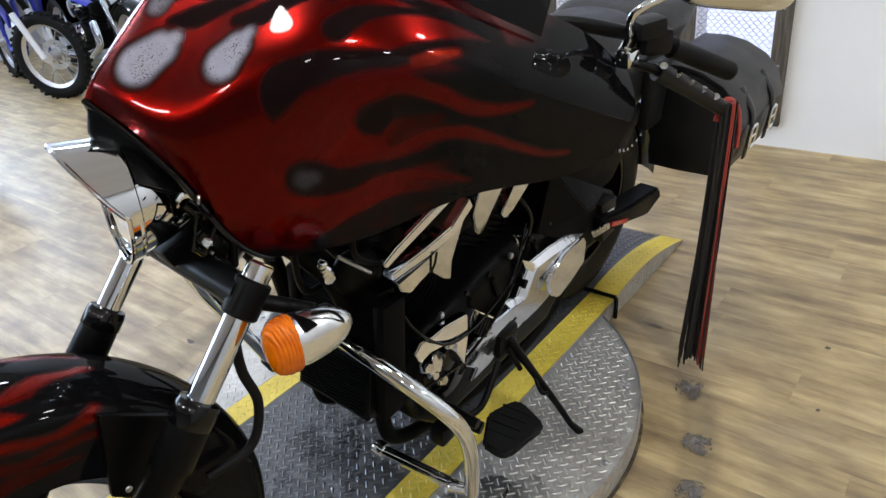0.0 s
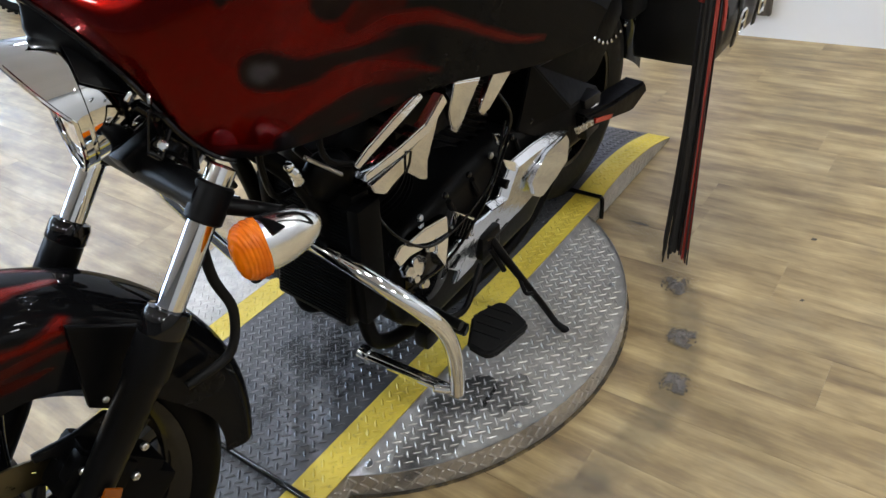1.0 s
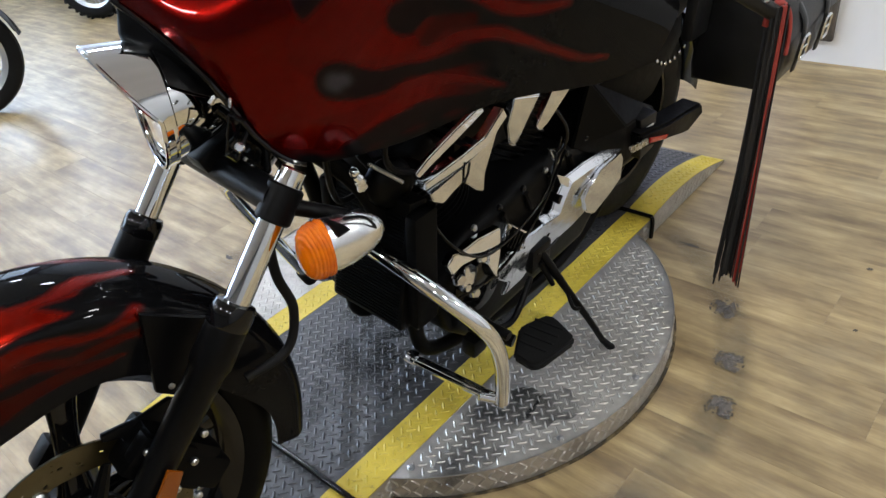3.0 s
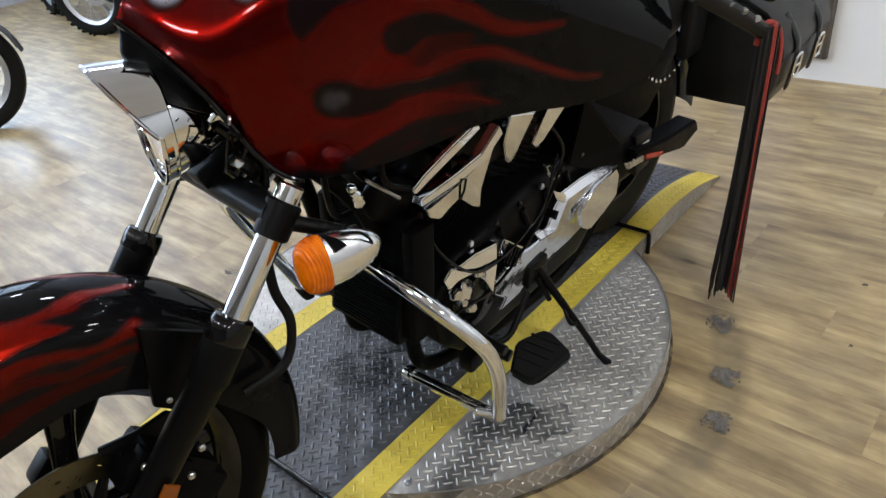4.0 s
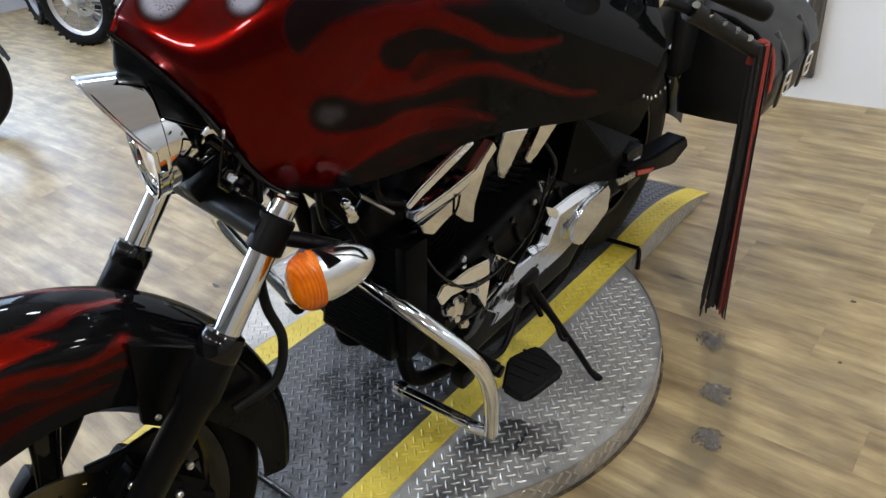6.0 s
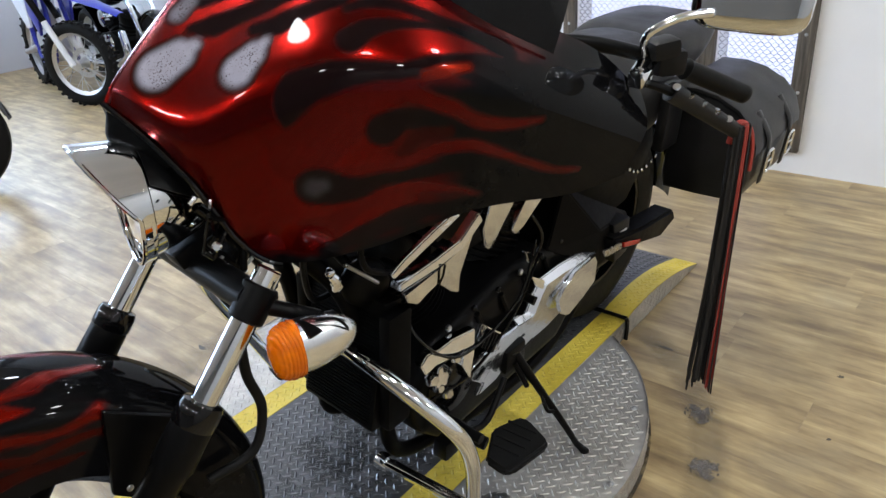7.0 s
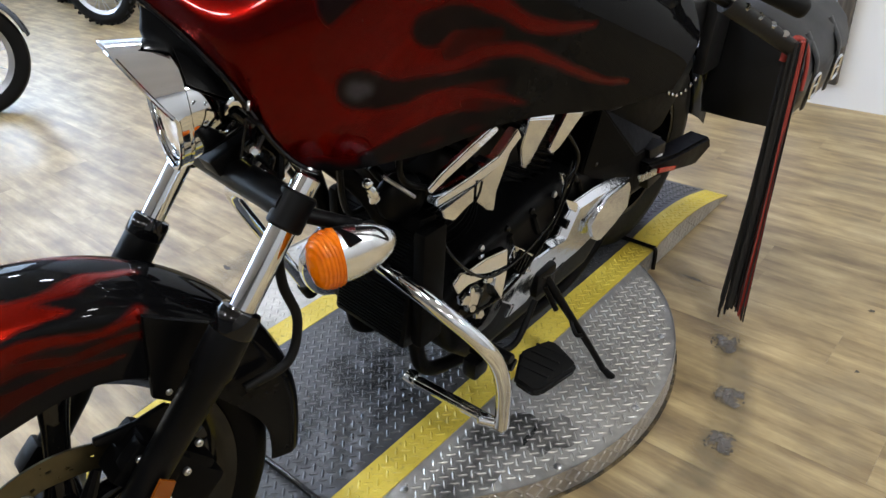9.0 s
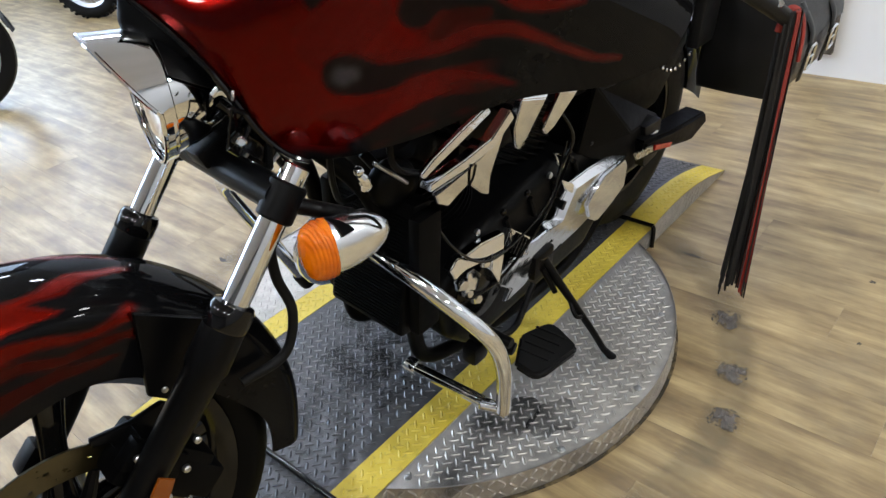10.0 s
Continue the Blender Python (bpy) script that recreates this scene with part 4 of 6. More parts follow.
clamp = front("triple_clamp", cat(tube([BOOT - RAKE * 0.166 + vec(0.006, 0.013 + q, 0.0) for q in np.linspace(-0.185, 0.165, 13)], [0.021, 0.025, 0.026, 0.026, 0.026, 0.026, 0.026, 0.026, 0.026], 20, flat=1.0), box(tuple(BOOT - RAKE * 0.30 + vec(-0.05, 0, 0)), (0.05, 0.30, 0.03), 0.012, (0, -42, 0))), BLACK_SATIN, bike, "black fork clamp cover", smooth=50)
for q in (-0.10, 0.02, 0.085):
    front("clamp_bolt", lathe([(0.011, 0), (0.011, 0.008), (0.007, 0.012), (0.0, 0.012)], BOOT - RAKE * 0.172 + vec(0.0, q, 0.006), -RAKE, 8), CHROME, clamp)
    front("clamp_bracket", cat(tube(spline([BOOT - RAKE * 0.165 + vec(-0.01, q + 0.012, 0), BOOT - RAKE * 0.20 + vec(-0.03, q + 0.022, 0.01), BOOT - RAKE * 0.235 + vec(-0.02, q + 0.016, 0.0)], 5), 0.0030, 8)), STEEL, clamp)
front("steering_stem", rod(BOOT - RAKE * 0.1 + vec(-0.05, 0, 0), BOOT - RAKE * 0.34 + vec(-0.05, 0, 0), 0.035, 16), BLACK_SATIN, bike)
hose = spline([(0.70, 0.125, 0.74), (0.703, 0.125, 0.66), (0.688, 0.12, 0.58), (0.72, 0.12, 0.51), (0.80, 0.115, 0.50)], 8)
front("brake_hose", tube(hose, 0.0085, 10), RUBBER, bike, "black brake hose")
for pts in ([(0.60, 0.05, 0.93), (0.66, 0.09, 0.88), (0.70, 0.125, 0.74)], [(0.50, 0.10, 0.95), (0.58, 0.13, 0.86), (0.55, 0.10, 0.72), (0.45, 0.05, 0.66)], [(0.52, 0.04, 0.98), (0.62, 0.03, 0.86), (0.55, 0.0, 0.70)], [(0.46, 0.16, 0.92), (0.50, 0.18, 0.80), (0.40, 0.16, 0.72)]):
    make("cable", tube(spline(pts, 8), 0.006, 8), ENGINE_BLACK, bike)

bracket = make("headlight_stay", cat(rod((0.724, 0.11, 0.953), (0.692, 0.11, 0.930), 0.004, 8), rod((0.692, 0.11, 0.930), (0.727, 0.11, 0.885), 0.004, 8), rod((0.727, 0.11, 0.885), (0.741, 0.11, 0.902), 0.004, 8), rod((0.741, 0.11, 0.902), (0.724, 0.11, 0.953), 0.002, 8)), BLACK_GLOSS, bike, "bent black headlight stay")
make("stay_bolt", lathe([(0.008, 0.0), (0.008, 0.006), (0.005, 0.009), (0.0, 0.009)], (0.722, 0.115, 0.905), (0.5, 0.8, 0.3), 8), CHROME, bracket)
for a, b, r in (((0.700, 0.09, 0.965), (0.690, 0.07, 0.865), 0.006), ((0.672, 0.10, 0.905), (0.655, 0.12, 0.850), 0.005)):
    make("stay_wire", tube(spline([a, (vec(*a) + vec(*b)) / 2 + vec(0.008, 0.008, 0.004), b], 5), r, 8), BLACK_GLOSS, bracket)
for c, turn in (((0.745, 0.112, 0.985), (20, 35, 10)), ((0.718, 0.112, 0.970), (0, 60, 30)), ((0.684, 0.115, 0.840), (10, 20, 0))):
    make("stay_tab", box(c, (0.014, 0.005, 0.006), 0.002, turn), CHROME, bracket)

# front wheel
fw = front("front_wheel", lathe([(0.266, -0.045), (0.276, -0.052), (0.282, -0.046), (0.276, -0.03), (0.264, 0.0), (0.276, 0.03), (0.282, 0.046), (0.276, 0.052), (0.266, 0.045), (0.240, 0.03), (0.232, 0.0), (0.240, -0.03)], AX, (0, 1, 0), 64, up=(1, 0, 0), ring=True), BLACK_GLOSS, bike, "black cast wheel rim", smooth=50)
front("tyre", lathe([(0.276, -0.046), (0.295, -0.06), (0.325, -0.058), (0.345, -0.035), (0.352, 0.0), (0.345, 0.035), (0.325, 0.058), (0.295, 0.06), (0.276, 0.046)], AX, (0, 1, 0), 72, up=(1, 0, 0), ring=True), DULL_BLACK, fw, "black road tyre", smooth=50)
front("hub", lathe([(0.03, -0.075), (0.055, -0.06), (0.045, -0.03), (0.045, 0.03), (0.055, 0.06), (0.03, 0.075)], AX, (0, 1, 0), 32, up=(1, 0, 0)), BLACK_SATIN, fw)
for k in range(5):
    a = radians(97 + 72 * k)
    d, q = vec(math.cos(a), 0, math.sin(a)), vec(-math.sin(a), 0, math.cos(a))
    for k2 in (1,):
        pts = [AX + d * 0.045 + vec(0, 0.03 * k2, 0), AX + d * 0.14 + q * 0.012 + vec(0, 0.022 * k2, 0), AX + d * 0.258 + q * 0.03 + vec(0, 0.006 * k2, 0)]
        front("spoke", tube(spline(pts, 4), [0.030, 0.019, 0.02, 0.030], 10, flat=0.8, up=(0, 1, 0)), BLACK_GLOSS, fw)


def rotor(side):
    """Brake rotor ring with drilled holes."""
    v, f = [], []
    n, th = 120, 0.0045
    y0 = 0.072 * side
    rings = [0.118, 0.1275, 0.1325, 0.1415, 0.1465, 0.166]
    for face in (-th / 2, th / 2):
        for r in rings:
            for k in range(n):
                a = 2 * PI * k / n
                rr = r * (1 + (0.012 * math.sin(10 * a) if r == rings[0] else 0))
                v.append((AX[0] + rr * math.cos(a), y0 + face, AX[2] + rr * math.sin(a)))
    m = len(rings)
    for s_ in (0, 1):
        for i in range(m - 1):
            for k in range(n):
                if (i == 1 and k % 8 == 2) or (i == 3 and k % 8 == 6):
                    continue
                a, b = (s_ * m + i) * n + k, (s_ * m + i) * n + (k + 1) % n
                q = (a, b, b + n, a + n)
                f.append(q if s_ == 0 else q[::-1])
    for i in (0, m - 1):
        for k in range(n):
            a, b = i * n + k, i * n + (k + 1) % n
            q = (a, a + m * n, b + m * n, b)
            f.append(q if i == 0 else q[::-1])
    return v, f


ROTOR = plain("worn_brake_rotor", (0.10, 0.088, 0.055), 0.3, 1.0, vary=0.15, scale=60)
front("brake_rotor", rotor(1), ROTOR, fw, "drilled steel brake rotor", smooth=30)
carrier = front("rotor_carrier", lathe([(0.052, 0.066), (0.062, 0.064), (0.062, 0.074), (0.052, 0.078), (0.0, 0.078)], AX, (0, 1, 0), 32, up=(1, 0, 0)), BLACK_SATIN, fw, "", 50)
for a in np.linspace(0, 2 * PI, 7)[:-1]:
    front("carrier_arm", tube([AX + vec(0.05 * math.cos(a), 0.072, 0.05 * math.sin(a)), AX + vec(0.122 * math.cos(a), 0.072, 0.122 * math.sin(a))], [0.014, 0.008], 8), BLACK_SATIN, fw)
for a in np.linspace(0.2, 2 * PI + 0.2, 7)[:-1]:
    front("rotor_bolt", lathe([(0.012, 0.07), (0.012, 0.079), (0.008, 0.083), (0.005, 0.083), (0.004, 0.079), (0.0, 0.079)], AX + vec(0.121 * math.cos(a), 0, 0.121 * math.sin(a)), (0, 1, 0), 12, up=(1, 0, 0)), STEEL, fw)
front("axle_nut", lathe([(0.02, 0.08), (0.02, 0.15), (0.014, 0.158), (0.0, 0.158)], AX, (0, 1, 0), 6, up=(1, 0, 0)), CHROME, fw)
cal = front("brake_caliper", cat(box((0.955, 0.095, 0.44), (0.085, 0.075, 0.15), 0.014, (0, 38, 0)), box((0.925, 0.11, 0.395), (0.06, 0.05, 0.1), 0.012, (0, 38, 0)), box((0.965, 0.125, 0.47), (0.05, 0.03, 0.10), 0.008, (0, 38, 0))), DULL_BLACK, bike, "black brake caliper", smooth=50)
front("caliper_bracket", plate([turned(radians(a), rr) for a, rr in ((113, 0.172), (112, 0.184), (128, 0.206), (137, 0.245), (156, 0.255), (156, 0.14), (130, 0.15), (122, 0.174))], 0.080, 0.092, 0.004), BLACK_SATIN, cal, "black caliper bracket")
for u, w in ((0.985, 0.50), (0.93, 0.43), (0.90, 0.47), (0.945, 0.36), (0.97, 0.40)):
    front("caliper_bolt", lathe([(0.0065, 0.0), (0.0065, 0.006), (0.0045, 0.008), (0.002, 0.008), (0.0015, 0.006), (0.0, 0.006)], (u, 0.138, w), (0, 1, 0), 10, up=(1, 0, 0)), STEEL, cal)
front("fork_reflector", plate([(0.978, 0.493), (0.959, 0.475), (1.002, 0.411), (1.027, 0.435)], 0.188, 0.194, 0.002), ORANGE_TAG, bike, "orange fork reflector")


# front fender: a deep skirt round the wheel
def fender_point(s, r):
    a = radians(8 + 186 * s)
    x = 2 * r - 1
    half = 0.098 - 0.012 * (2 * s - 1) ** 2
    tail = smooth01((s - 0.82) / 0.18)
    inner = 0.255 + 0.030 * smooth01((s - 0.40) / 0.2) + 0.03 * smooth01((s - 0.74) / 0.2) + 0.02 * tail
    half = half * (1 - 0.15 * tail)
    t = abs(x)
    crown = 0.419 - 0.008 * tail
    if t < 0.55:
        k = t / 0.55 * (PI / 2)
        v, rad = half * math.sin(k), crown - 0.045 * (1 - math.cos(k))
    else:
        k = (t - 0.55) / 0.45
        v, rad = half * (1 - 0.03 * k), (crown - 0.045) + (inner - crown + 0.045) * k
    u, w = turned(a, rad)
    return vec(u, math.copysign(v, x) if x else 0.0, w)


# FENDER_BEGIN
FENDER_LICKS = [
    ([(0.383, 0.067), (0.442, 0.133), (0.475, 0.140), (0.500, 0.147), (0.517, 0.153)], [0.071, 0.049, 0.031, 0.015, 0.004], 1.00),
    ([(0.450, 0.107), (0.492, 0.100), (0.525, 0.087), (0.550, 0.053), (0.575, 0.047), (0.600, 0.027)], [0.017, 0.012, 0.014, 0.012, 0.009, 0.004], 0.90),
    ([(0.442, 0.233), (0.467, 0.227), (0.500, 0.233), (0.533, 0.247), (0.558, 0.240), (0.583, 0.207), (0.592, 0.160)], [0.024, 0.021, 0.012, 0.012, 0.008, 0.011, 0.004], 0.70),
    ([(0.433, 0.267), (0.475, 0.273), (0.517, 0.300), (0.550, 0.287), (0.583, 0.260), (0.617, 0.247), (0.642, 0.227)], [0.018, 0.012, 0.012, 0.012, 0.012, 0.011, 0.009], 0.40),
    ([(0.417, 0.333), (0.475, 0.333), (0.517, 0.333), (0.558, 0.333), (0.583, 0.320)], [0.025, 0.018, 0.015, 0.012, 0.004], 0.35),
]
# FENDER_END


def fender_colour(s, r):
    p = (s, abs(2 * r - 1) * 0.4)
    n = 0.004 * noise.noise((s * 25, r * 30, 4.0))
    c, metal = BLACKP.copy(), 0.0
    for line, widths, bright in FENDER_LICKS:
        f = lick((p[0] + n, p[1] + n), line, widths, 0.014) * 0.95
        c = c * (1 - f) + vec(0.28, 0.008, 0.003) * bright * f * (1 - 0.5 * min(1, max(0, (p[1] - 0.16) / 0.14)))
        metal = metal * (1 - f) + f
    return (*c, metal)


NS, NR = 200, 90
fender = front("front_fender", sheet(fender_point, NS, NR, 0.004), PAINT, bike, "gloss black front fender with red airbrushed flames", smooth=50)
cols = [fender_colour(i / NS, j / NR) for i in range(NS + 1) for j in range(NR + 1)]
colour_layer(fender, cols + cols)
for sg in (1, -1):
    front("fender_mount", plate([turned(radians(118), 0.39), turned(radians(139), 0.40), turned(radians(150), 0.27), turned(radians(128), 0.26)], sg * 0.099, sg * 0.112, 0.004), ENGINE_BLACK, fender, "black fender bracket")
    for a, rr in ((146, 0.29), (132, 0.275)):
        u, w = turned(radians(a), rr)
        front("fender_bolt", ball((u, sg * 0.114, w), 0.0055, 10, 6, sy=0.6), STEEL, fender)

def pad_shape(c, size, n=2.6, ns=32, nr=18, tilt=0.0):
    """A padded block with rounded corners (super-ellipsoid)."""
    v, f = [], []
    for j in range(nr + 1):
        b = -PI / 2 + PI * j / nr
        for i in range(ns):
            a = 2 * PI * i / ns
            pw = lambda x, e: math.copysign(abs(x) ** (2 / e), x)
            x, y, z = pw(math.cos(b), n) * pw(math.cos(a), n), pw(math.cos(b), n) * pw(math.sin(a), n), pw(math.sin(b), n)
            v.append((c[0] + size[0] * x + z * tilt, c[1] + size[1] * y, c[2] + size[2] * z))
    for j in range(nr):
        for i in range(ns):
            a, b = j * ns + i, j * ns + (i + 1) % ns
            f.append((a, b, b + ns, a + ns))
    return v, f


def rounded_block(c, size):
    return pad_shape(c, size, 4.2, 40, 18)


# handlebar, grips, levers, mirrors
for sg in (1, -1):
    bar = [(0.40, 0.02, 1.00), (0.38, 0.10, 1.04), (0.26, 0.20, 1.10), (0.10, 0.30, 1.11), (-0.03, 0.375, 1.078), (-0.12, 0.425, 1.04)]
    hb = make("handlebar", tube(spline([side(q, sg) for q in bar], 8), 0.0135, 14), BLACK_SATIN, bike, "black pulled-back handlebar")
    gi, go = side(vec(-0.125, 0.428, 1.040), sg), side(vec(-0.255, 0.515, 0.975), sg)
    gd = (go - gi) / np.linalg.norm(go - gi)
    make("grip", tube([gi, gi + gd * 0.004, gi + gd * 0.01, go - gd * 0.012, go - gd * 0.003, go], [0.016, 0.021, 0.019, 0.0195, 0.0185, 0.014], 18), RUBBER, hb, "black rubber grip", smooth=60)
    sw = gi - gd * 0.045
    ln = side((1, 1, 0), sg) - side((1, 0, 0), sg)
    make("switch_box", cat(box(tuple(sw), (0.06, 0.055, 0.05), 0.012, (0, 0, -35 * sg)), box(tuple(sw + vec(0.03, 0.0, 0.03)), (0.055, 0.05, 0.035), 0.01, (0, 10, -35 * sg))), BLACK_PLASTIC, hb)
    pm = sw + vec(0.045, -0.02 * sg, 0.0)
    make("lever_perch", cat(rod(pm, pm + vec(0.05, 0.01 * sg, -0.01), 0.017, 12), box(tuple(pm + vec(0.05, 0.015 * sg, -0.012)), (0.045, 0.03, 0.03), 0.006)), CHROME, hb, "chrome lever perch")
    lv = [side(vec(-0.01, 0.40, 1.035), sg), side(vec(-0.06, 0.435, 1.012), sg), side(vec(-0.13, 0.485, 0.965), sg), side(vec(-0.20, 0.535, 0.915), sg)]
    make("lever", tube(spline(lv, 5), [0.012, 0.013, 0.011, 0.012], 12, flat=0.7), BLACK_SATIN, hb, "lever with a laced leather cover")
    cov = make("lever_cover", tube(spline(lv[1:], 6), [0.019, 0.018, 0.017, 0.015], 14), LEATHER, hb, "black leather lever cover with eyelets")
    for t in np.linspace(0.06, 0.8, 5):
        q = lv[1] + (lv[3] - lv[1]) * t + vec(0.012, 0.006 * sg, 0.0165)
        make("eyelet", lathe([(0.0035, 0), (0.0075, 0.0), (0.0075, 0.003), (0.0035, 0.003)], q, (0.6, 0.2 * sg, 0.8), 12), CHROME, cov)
    # mirror
    st = [side(vec(-0.03, 0.385, 1.075), sg), side(vec(0.0, 0.40, 1.12), sg), side(vec(-0.03, 0.44, 1.150), sg), side(vec(-0.06, 0.485, 1.160), sg)]
    mir = make("mirror", tube(spline(st, 6), 0.0075, 12, flat=0.8), CHROME, bike, "chrome mirror on a curved stalk")
    mc = side(vec(-0.108, 0.530, 1.187), sg)
    face = Vector((0.92, 0.25 * sg, 0.1)).normalized().to_track_quat("X", "Z").to_matrix()
    for nm, size, shift, mat, text in (("mirror_shell", (0.026, 0.098, 0.060), 0.0, CHROME, "chrome mirror shell"), ("mirror_face", (0.004, 0.092, 0.055), -0.025, MIRROR, "mirror glass")):
        mv, mf = rounded_block((shift, 0, 0), size)
        make(nm, ([tuple(Vector(mc) + face @ Vector(q)) for q in mv], mf), mat, mir, text, smooth=60)

# ---- engine, frame and body ----
for sg in (1, -1):
    make("frame_tube", tube(spline([(0.56, 0.03 * sg, 0.82), (0.46, 0.09 * sg, 0.66), (0.39, 0.10 * sg, 0.34), (0.30, 0.11 * sg, 0.17), (-0.2, 0.13 * sg, 0.13), (-0.5, 0.13 * sg, 0.30)], 8), 0.018, 12), DULL_BLACK, bike, "black frame tube")
rad = make("radiator", cat(box((0.435, 0.065, 0.525), (0.05, 0.20, 0.29), 0.008, (0, -10, 0))), ENGINE_BLACK, bike, "black radiator with fine fins")
fins = [box((0.4615, 0.065, 0.40 + 0.0075 * k), (0.004, 0.18, 0.002), 0, (0, -10, 0)) for k in range(33)]
fins = [([(x + (z - 0.525) * -0.176, y, z) for x, y, z in v], f) for v, f in fins]
tagged(make("radiator_core", cat(*fins), DULL_BLACK, rad, smooth=0), kind="stuff")
for y in (0.18, -0.05):
    make("radiator_shroud", plate([(0.455, 0.66), (0.39, 0.66), (0.40, 0.39), (0.465, 0.39)], y - 0.015, y + 0.015, 0.01), DULL_BLACK, rad)

case = make("crankcase", cat(plate([(0.33, 0.26), (0.37, 0.40), (0.28, 0.50), (-0.05, 0.54), (-0.34, 0.50), (-0.38, 0.30), (-0.25, 0.19), (0.25, 0.18)], -0.165, 0.165, 0.03, 3)), ENGINE_BLACK, bike, "black V-twin crankcase", smooth=50)
for base, d, nm in (((0.20, 0, 0.48), (0.46, 0, 0.88), "front_cylinder"), ((-0.03, 0, 0.48), (-0.46, 0, 0.88), "rear_cylinder")):
    d = vec(*d) / np.linalg.norm(d)
    fins = [q for h in np.arange(0.03, 0.19, 0.016) for q in ((0.09, h), (0.105, h + 0.002), (0.105, h + 0.006), (0.09, h + 0.008))]
    make("cylinder", lathe([(0.09, 0), *fins, (0.09, 0.21), (0.10, 0.215), (0.10, 0.28), (0.085, 0.30), (0, 0.30)], base, d, 28), ENGINE_BLACK, case, "finned black cylinder", smooth=40)
# chrome covers on the left side
def panel(rows, back=0.15):
    """A solid cover: facets between lines of points, closed at the back."""
    n, m = len(rows[0]), len(rows)
    bm = bmesh.new()
    f = [[bm.verts.new(p) for p in row] for row in rows]
    b = [[bm.verts.new((p[0], back, p[2])) for p in row] for row in rows]
    for i in range(m - 1):
        for k in range(n - 1):
            bm.faces.new((f[i][k], f[i][k + 1], f[i + 1][k + 1], f[i + 1][k]))
            bm.faces.new((b[i][k], b[i + 1][k], b[i + 1][k + 1], b[i][k + 1]))
    for k in range(n - 1):
        bm.faces.new((f[0][k], b[0][k], b[0][k + 1], f[0][k + 1]))
        bm.faces.new((f[-1][k], f[-1][k + 1], b[-1][k + 1], b[-1][k]))
    for i in range(m - 1):
        bm.faces.new((f[i][0], f[i + 1][0], b[i + 1][0], b[i][0]))
        bm.faces.new((f[i][-1], b[i][-1], b[i + 1][-1], f[i + 1][-1]))
    bmesh.ops.recalc_face_normals(bm, faces=bm.faces[:])
    sharp = [e for e in bm.edges if len(e.link_faces) == 2 and e.calc_face_angle() > 0.45]
    bmesh.ops.bevel(bm, geom=sharp, offset=0.0022, segments=2, affect="EDGES", clamp_overlap=True)
    return from_bm(bm)


def slab(outline, v, lean_u, lean_w, thick=0.012, bevel=0.0022):
    """A cover plate with the outline in (u, w); its face leans along u and w."""
    uc, wc = np.mean(outline, axis=0)
    bm = bmesh.new()
    f = bm.faces.new([bm.verts.new((u, v + lean_u * (u - uc) + lean_w * (w - wc), w)) for u, w in outline])
    ex = bmesh.ops.extrude_face_region(bm, geom=[f])
    bmesh.ops.translate(bm, verts=[g for g in ex["geom"] if isinstance(g, bmesh.types.BMVert)], vec=(0, -thick, 0))
    bmesh.ops.recalc_face_normals(bm, faces=bm.faces[:])
    rims = [e for e in bm.edges if len(e.link_faces) == 2 and e.calc_face_angle() > 0.6]
    bmesh.ops.bevel(bm, geom=rims, offset=bevel, segments=2, affect="EDGES", clamp_overlap=True)
    return from_bm(bm)


cyl = make("head_cover", slab([(0.192, 0.762), (0.222, 0.712), (0.252, 0.665), (0.256, 0.623), (0.282, 0.639), (0.329, 0.684), (0.37, 0.679), (0.395, 0.673), (0.427, 0.695), (0.435, 0.716), (0.329, 0.717), (0.25, 0.726)], 0.204, 0.10, 0.0), COVER_CHROME, bike, "chrome cylinder head cover", smooth=28)
make("head_ridge", panel([[(0.430, 0.2005, 0.729), (0.332, 0.2005, 0.735), (0.256, 0.2005, 0.745), (0.200, 0.2005, 0.782)], [(0.435, 0.205, 0.717), (0.329, 0.205, 0.718), (0.250, 0.205, 0.727), (0.192, 0.205, 0.763)]], 0.178), COVER_CHROME, cyl, "bright sloping ridge", smooth=28)
make("head_strip", panel([[(0.432, 0.1815, 0.742), (0.398, 0.1815, 0.758), (0.322, 0.1815, 0.781), (0.247, 0.1815, 0.800)], [(0.428, 0.186, 0.732), (0.390, 0.186, 0.744), (0.310, 0.186, 0.766), (0.240, 0.186, 0.787)]], 0.170), COVER_CHROME, cyl, "narrow chrome head strip", smooth=28)
make("cover_notch", tube([(0.318, 0.211, 0.722), (0.322, 0.210, 0.700), (0.330, 0.207, 0.682)], 0.0028, 6), BLACK_GLOSS, cyl)
make("rear_head_cover", panel([[(0.149, 0.190, 0.789), (0.099, 0.190, 0.775), (0.052, 0.190, 0.761)], [(0.156, 0.195, 0.783), (0.110, 0.195, 0.769), (0.067, 0.195, 0.755)], [(0.168, 0.190, 0.724), (0.135, 0.190, 0.704), (0.101, 0.190, 0.708)], [(0.145, 0.180, 0.672), (0.129, 0.180, 0.659), (0.115, 0.180, 0.666)]], 0.176), COVER_CHROME, bike, "chrome rear head cover", smooth=28)
make("rear_head_strip", panel([[(0.003, 0.186, 0.750), (-0.038, 0.186, 0.739), (-0.078, 0.186, 0.731)], [(0.012, 0.190, 0.742), (-0.028, 0.190, 0.730), (-0.063, 0.190, 0.720)], [(0.055, 0.185, 0.678), (0.038, 0.185, 0.658), (0.010, 0.185, 0.665)]], 0.174), COVER_CHROME, bike, "chrome rear head strip", smooth=28)
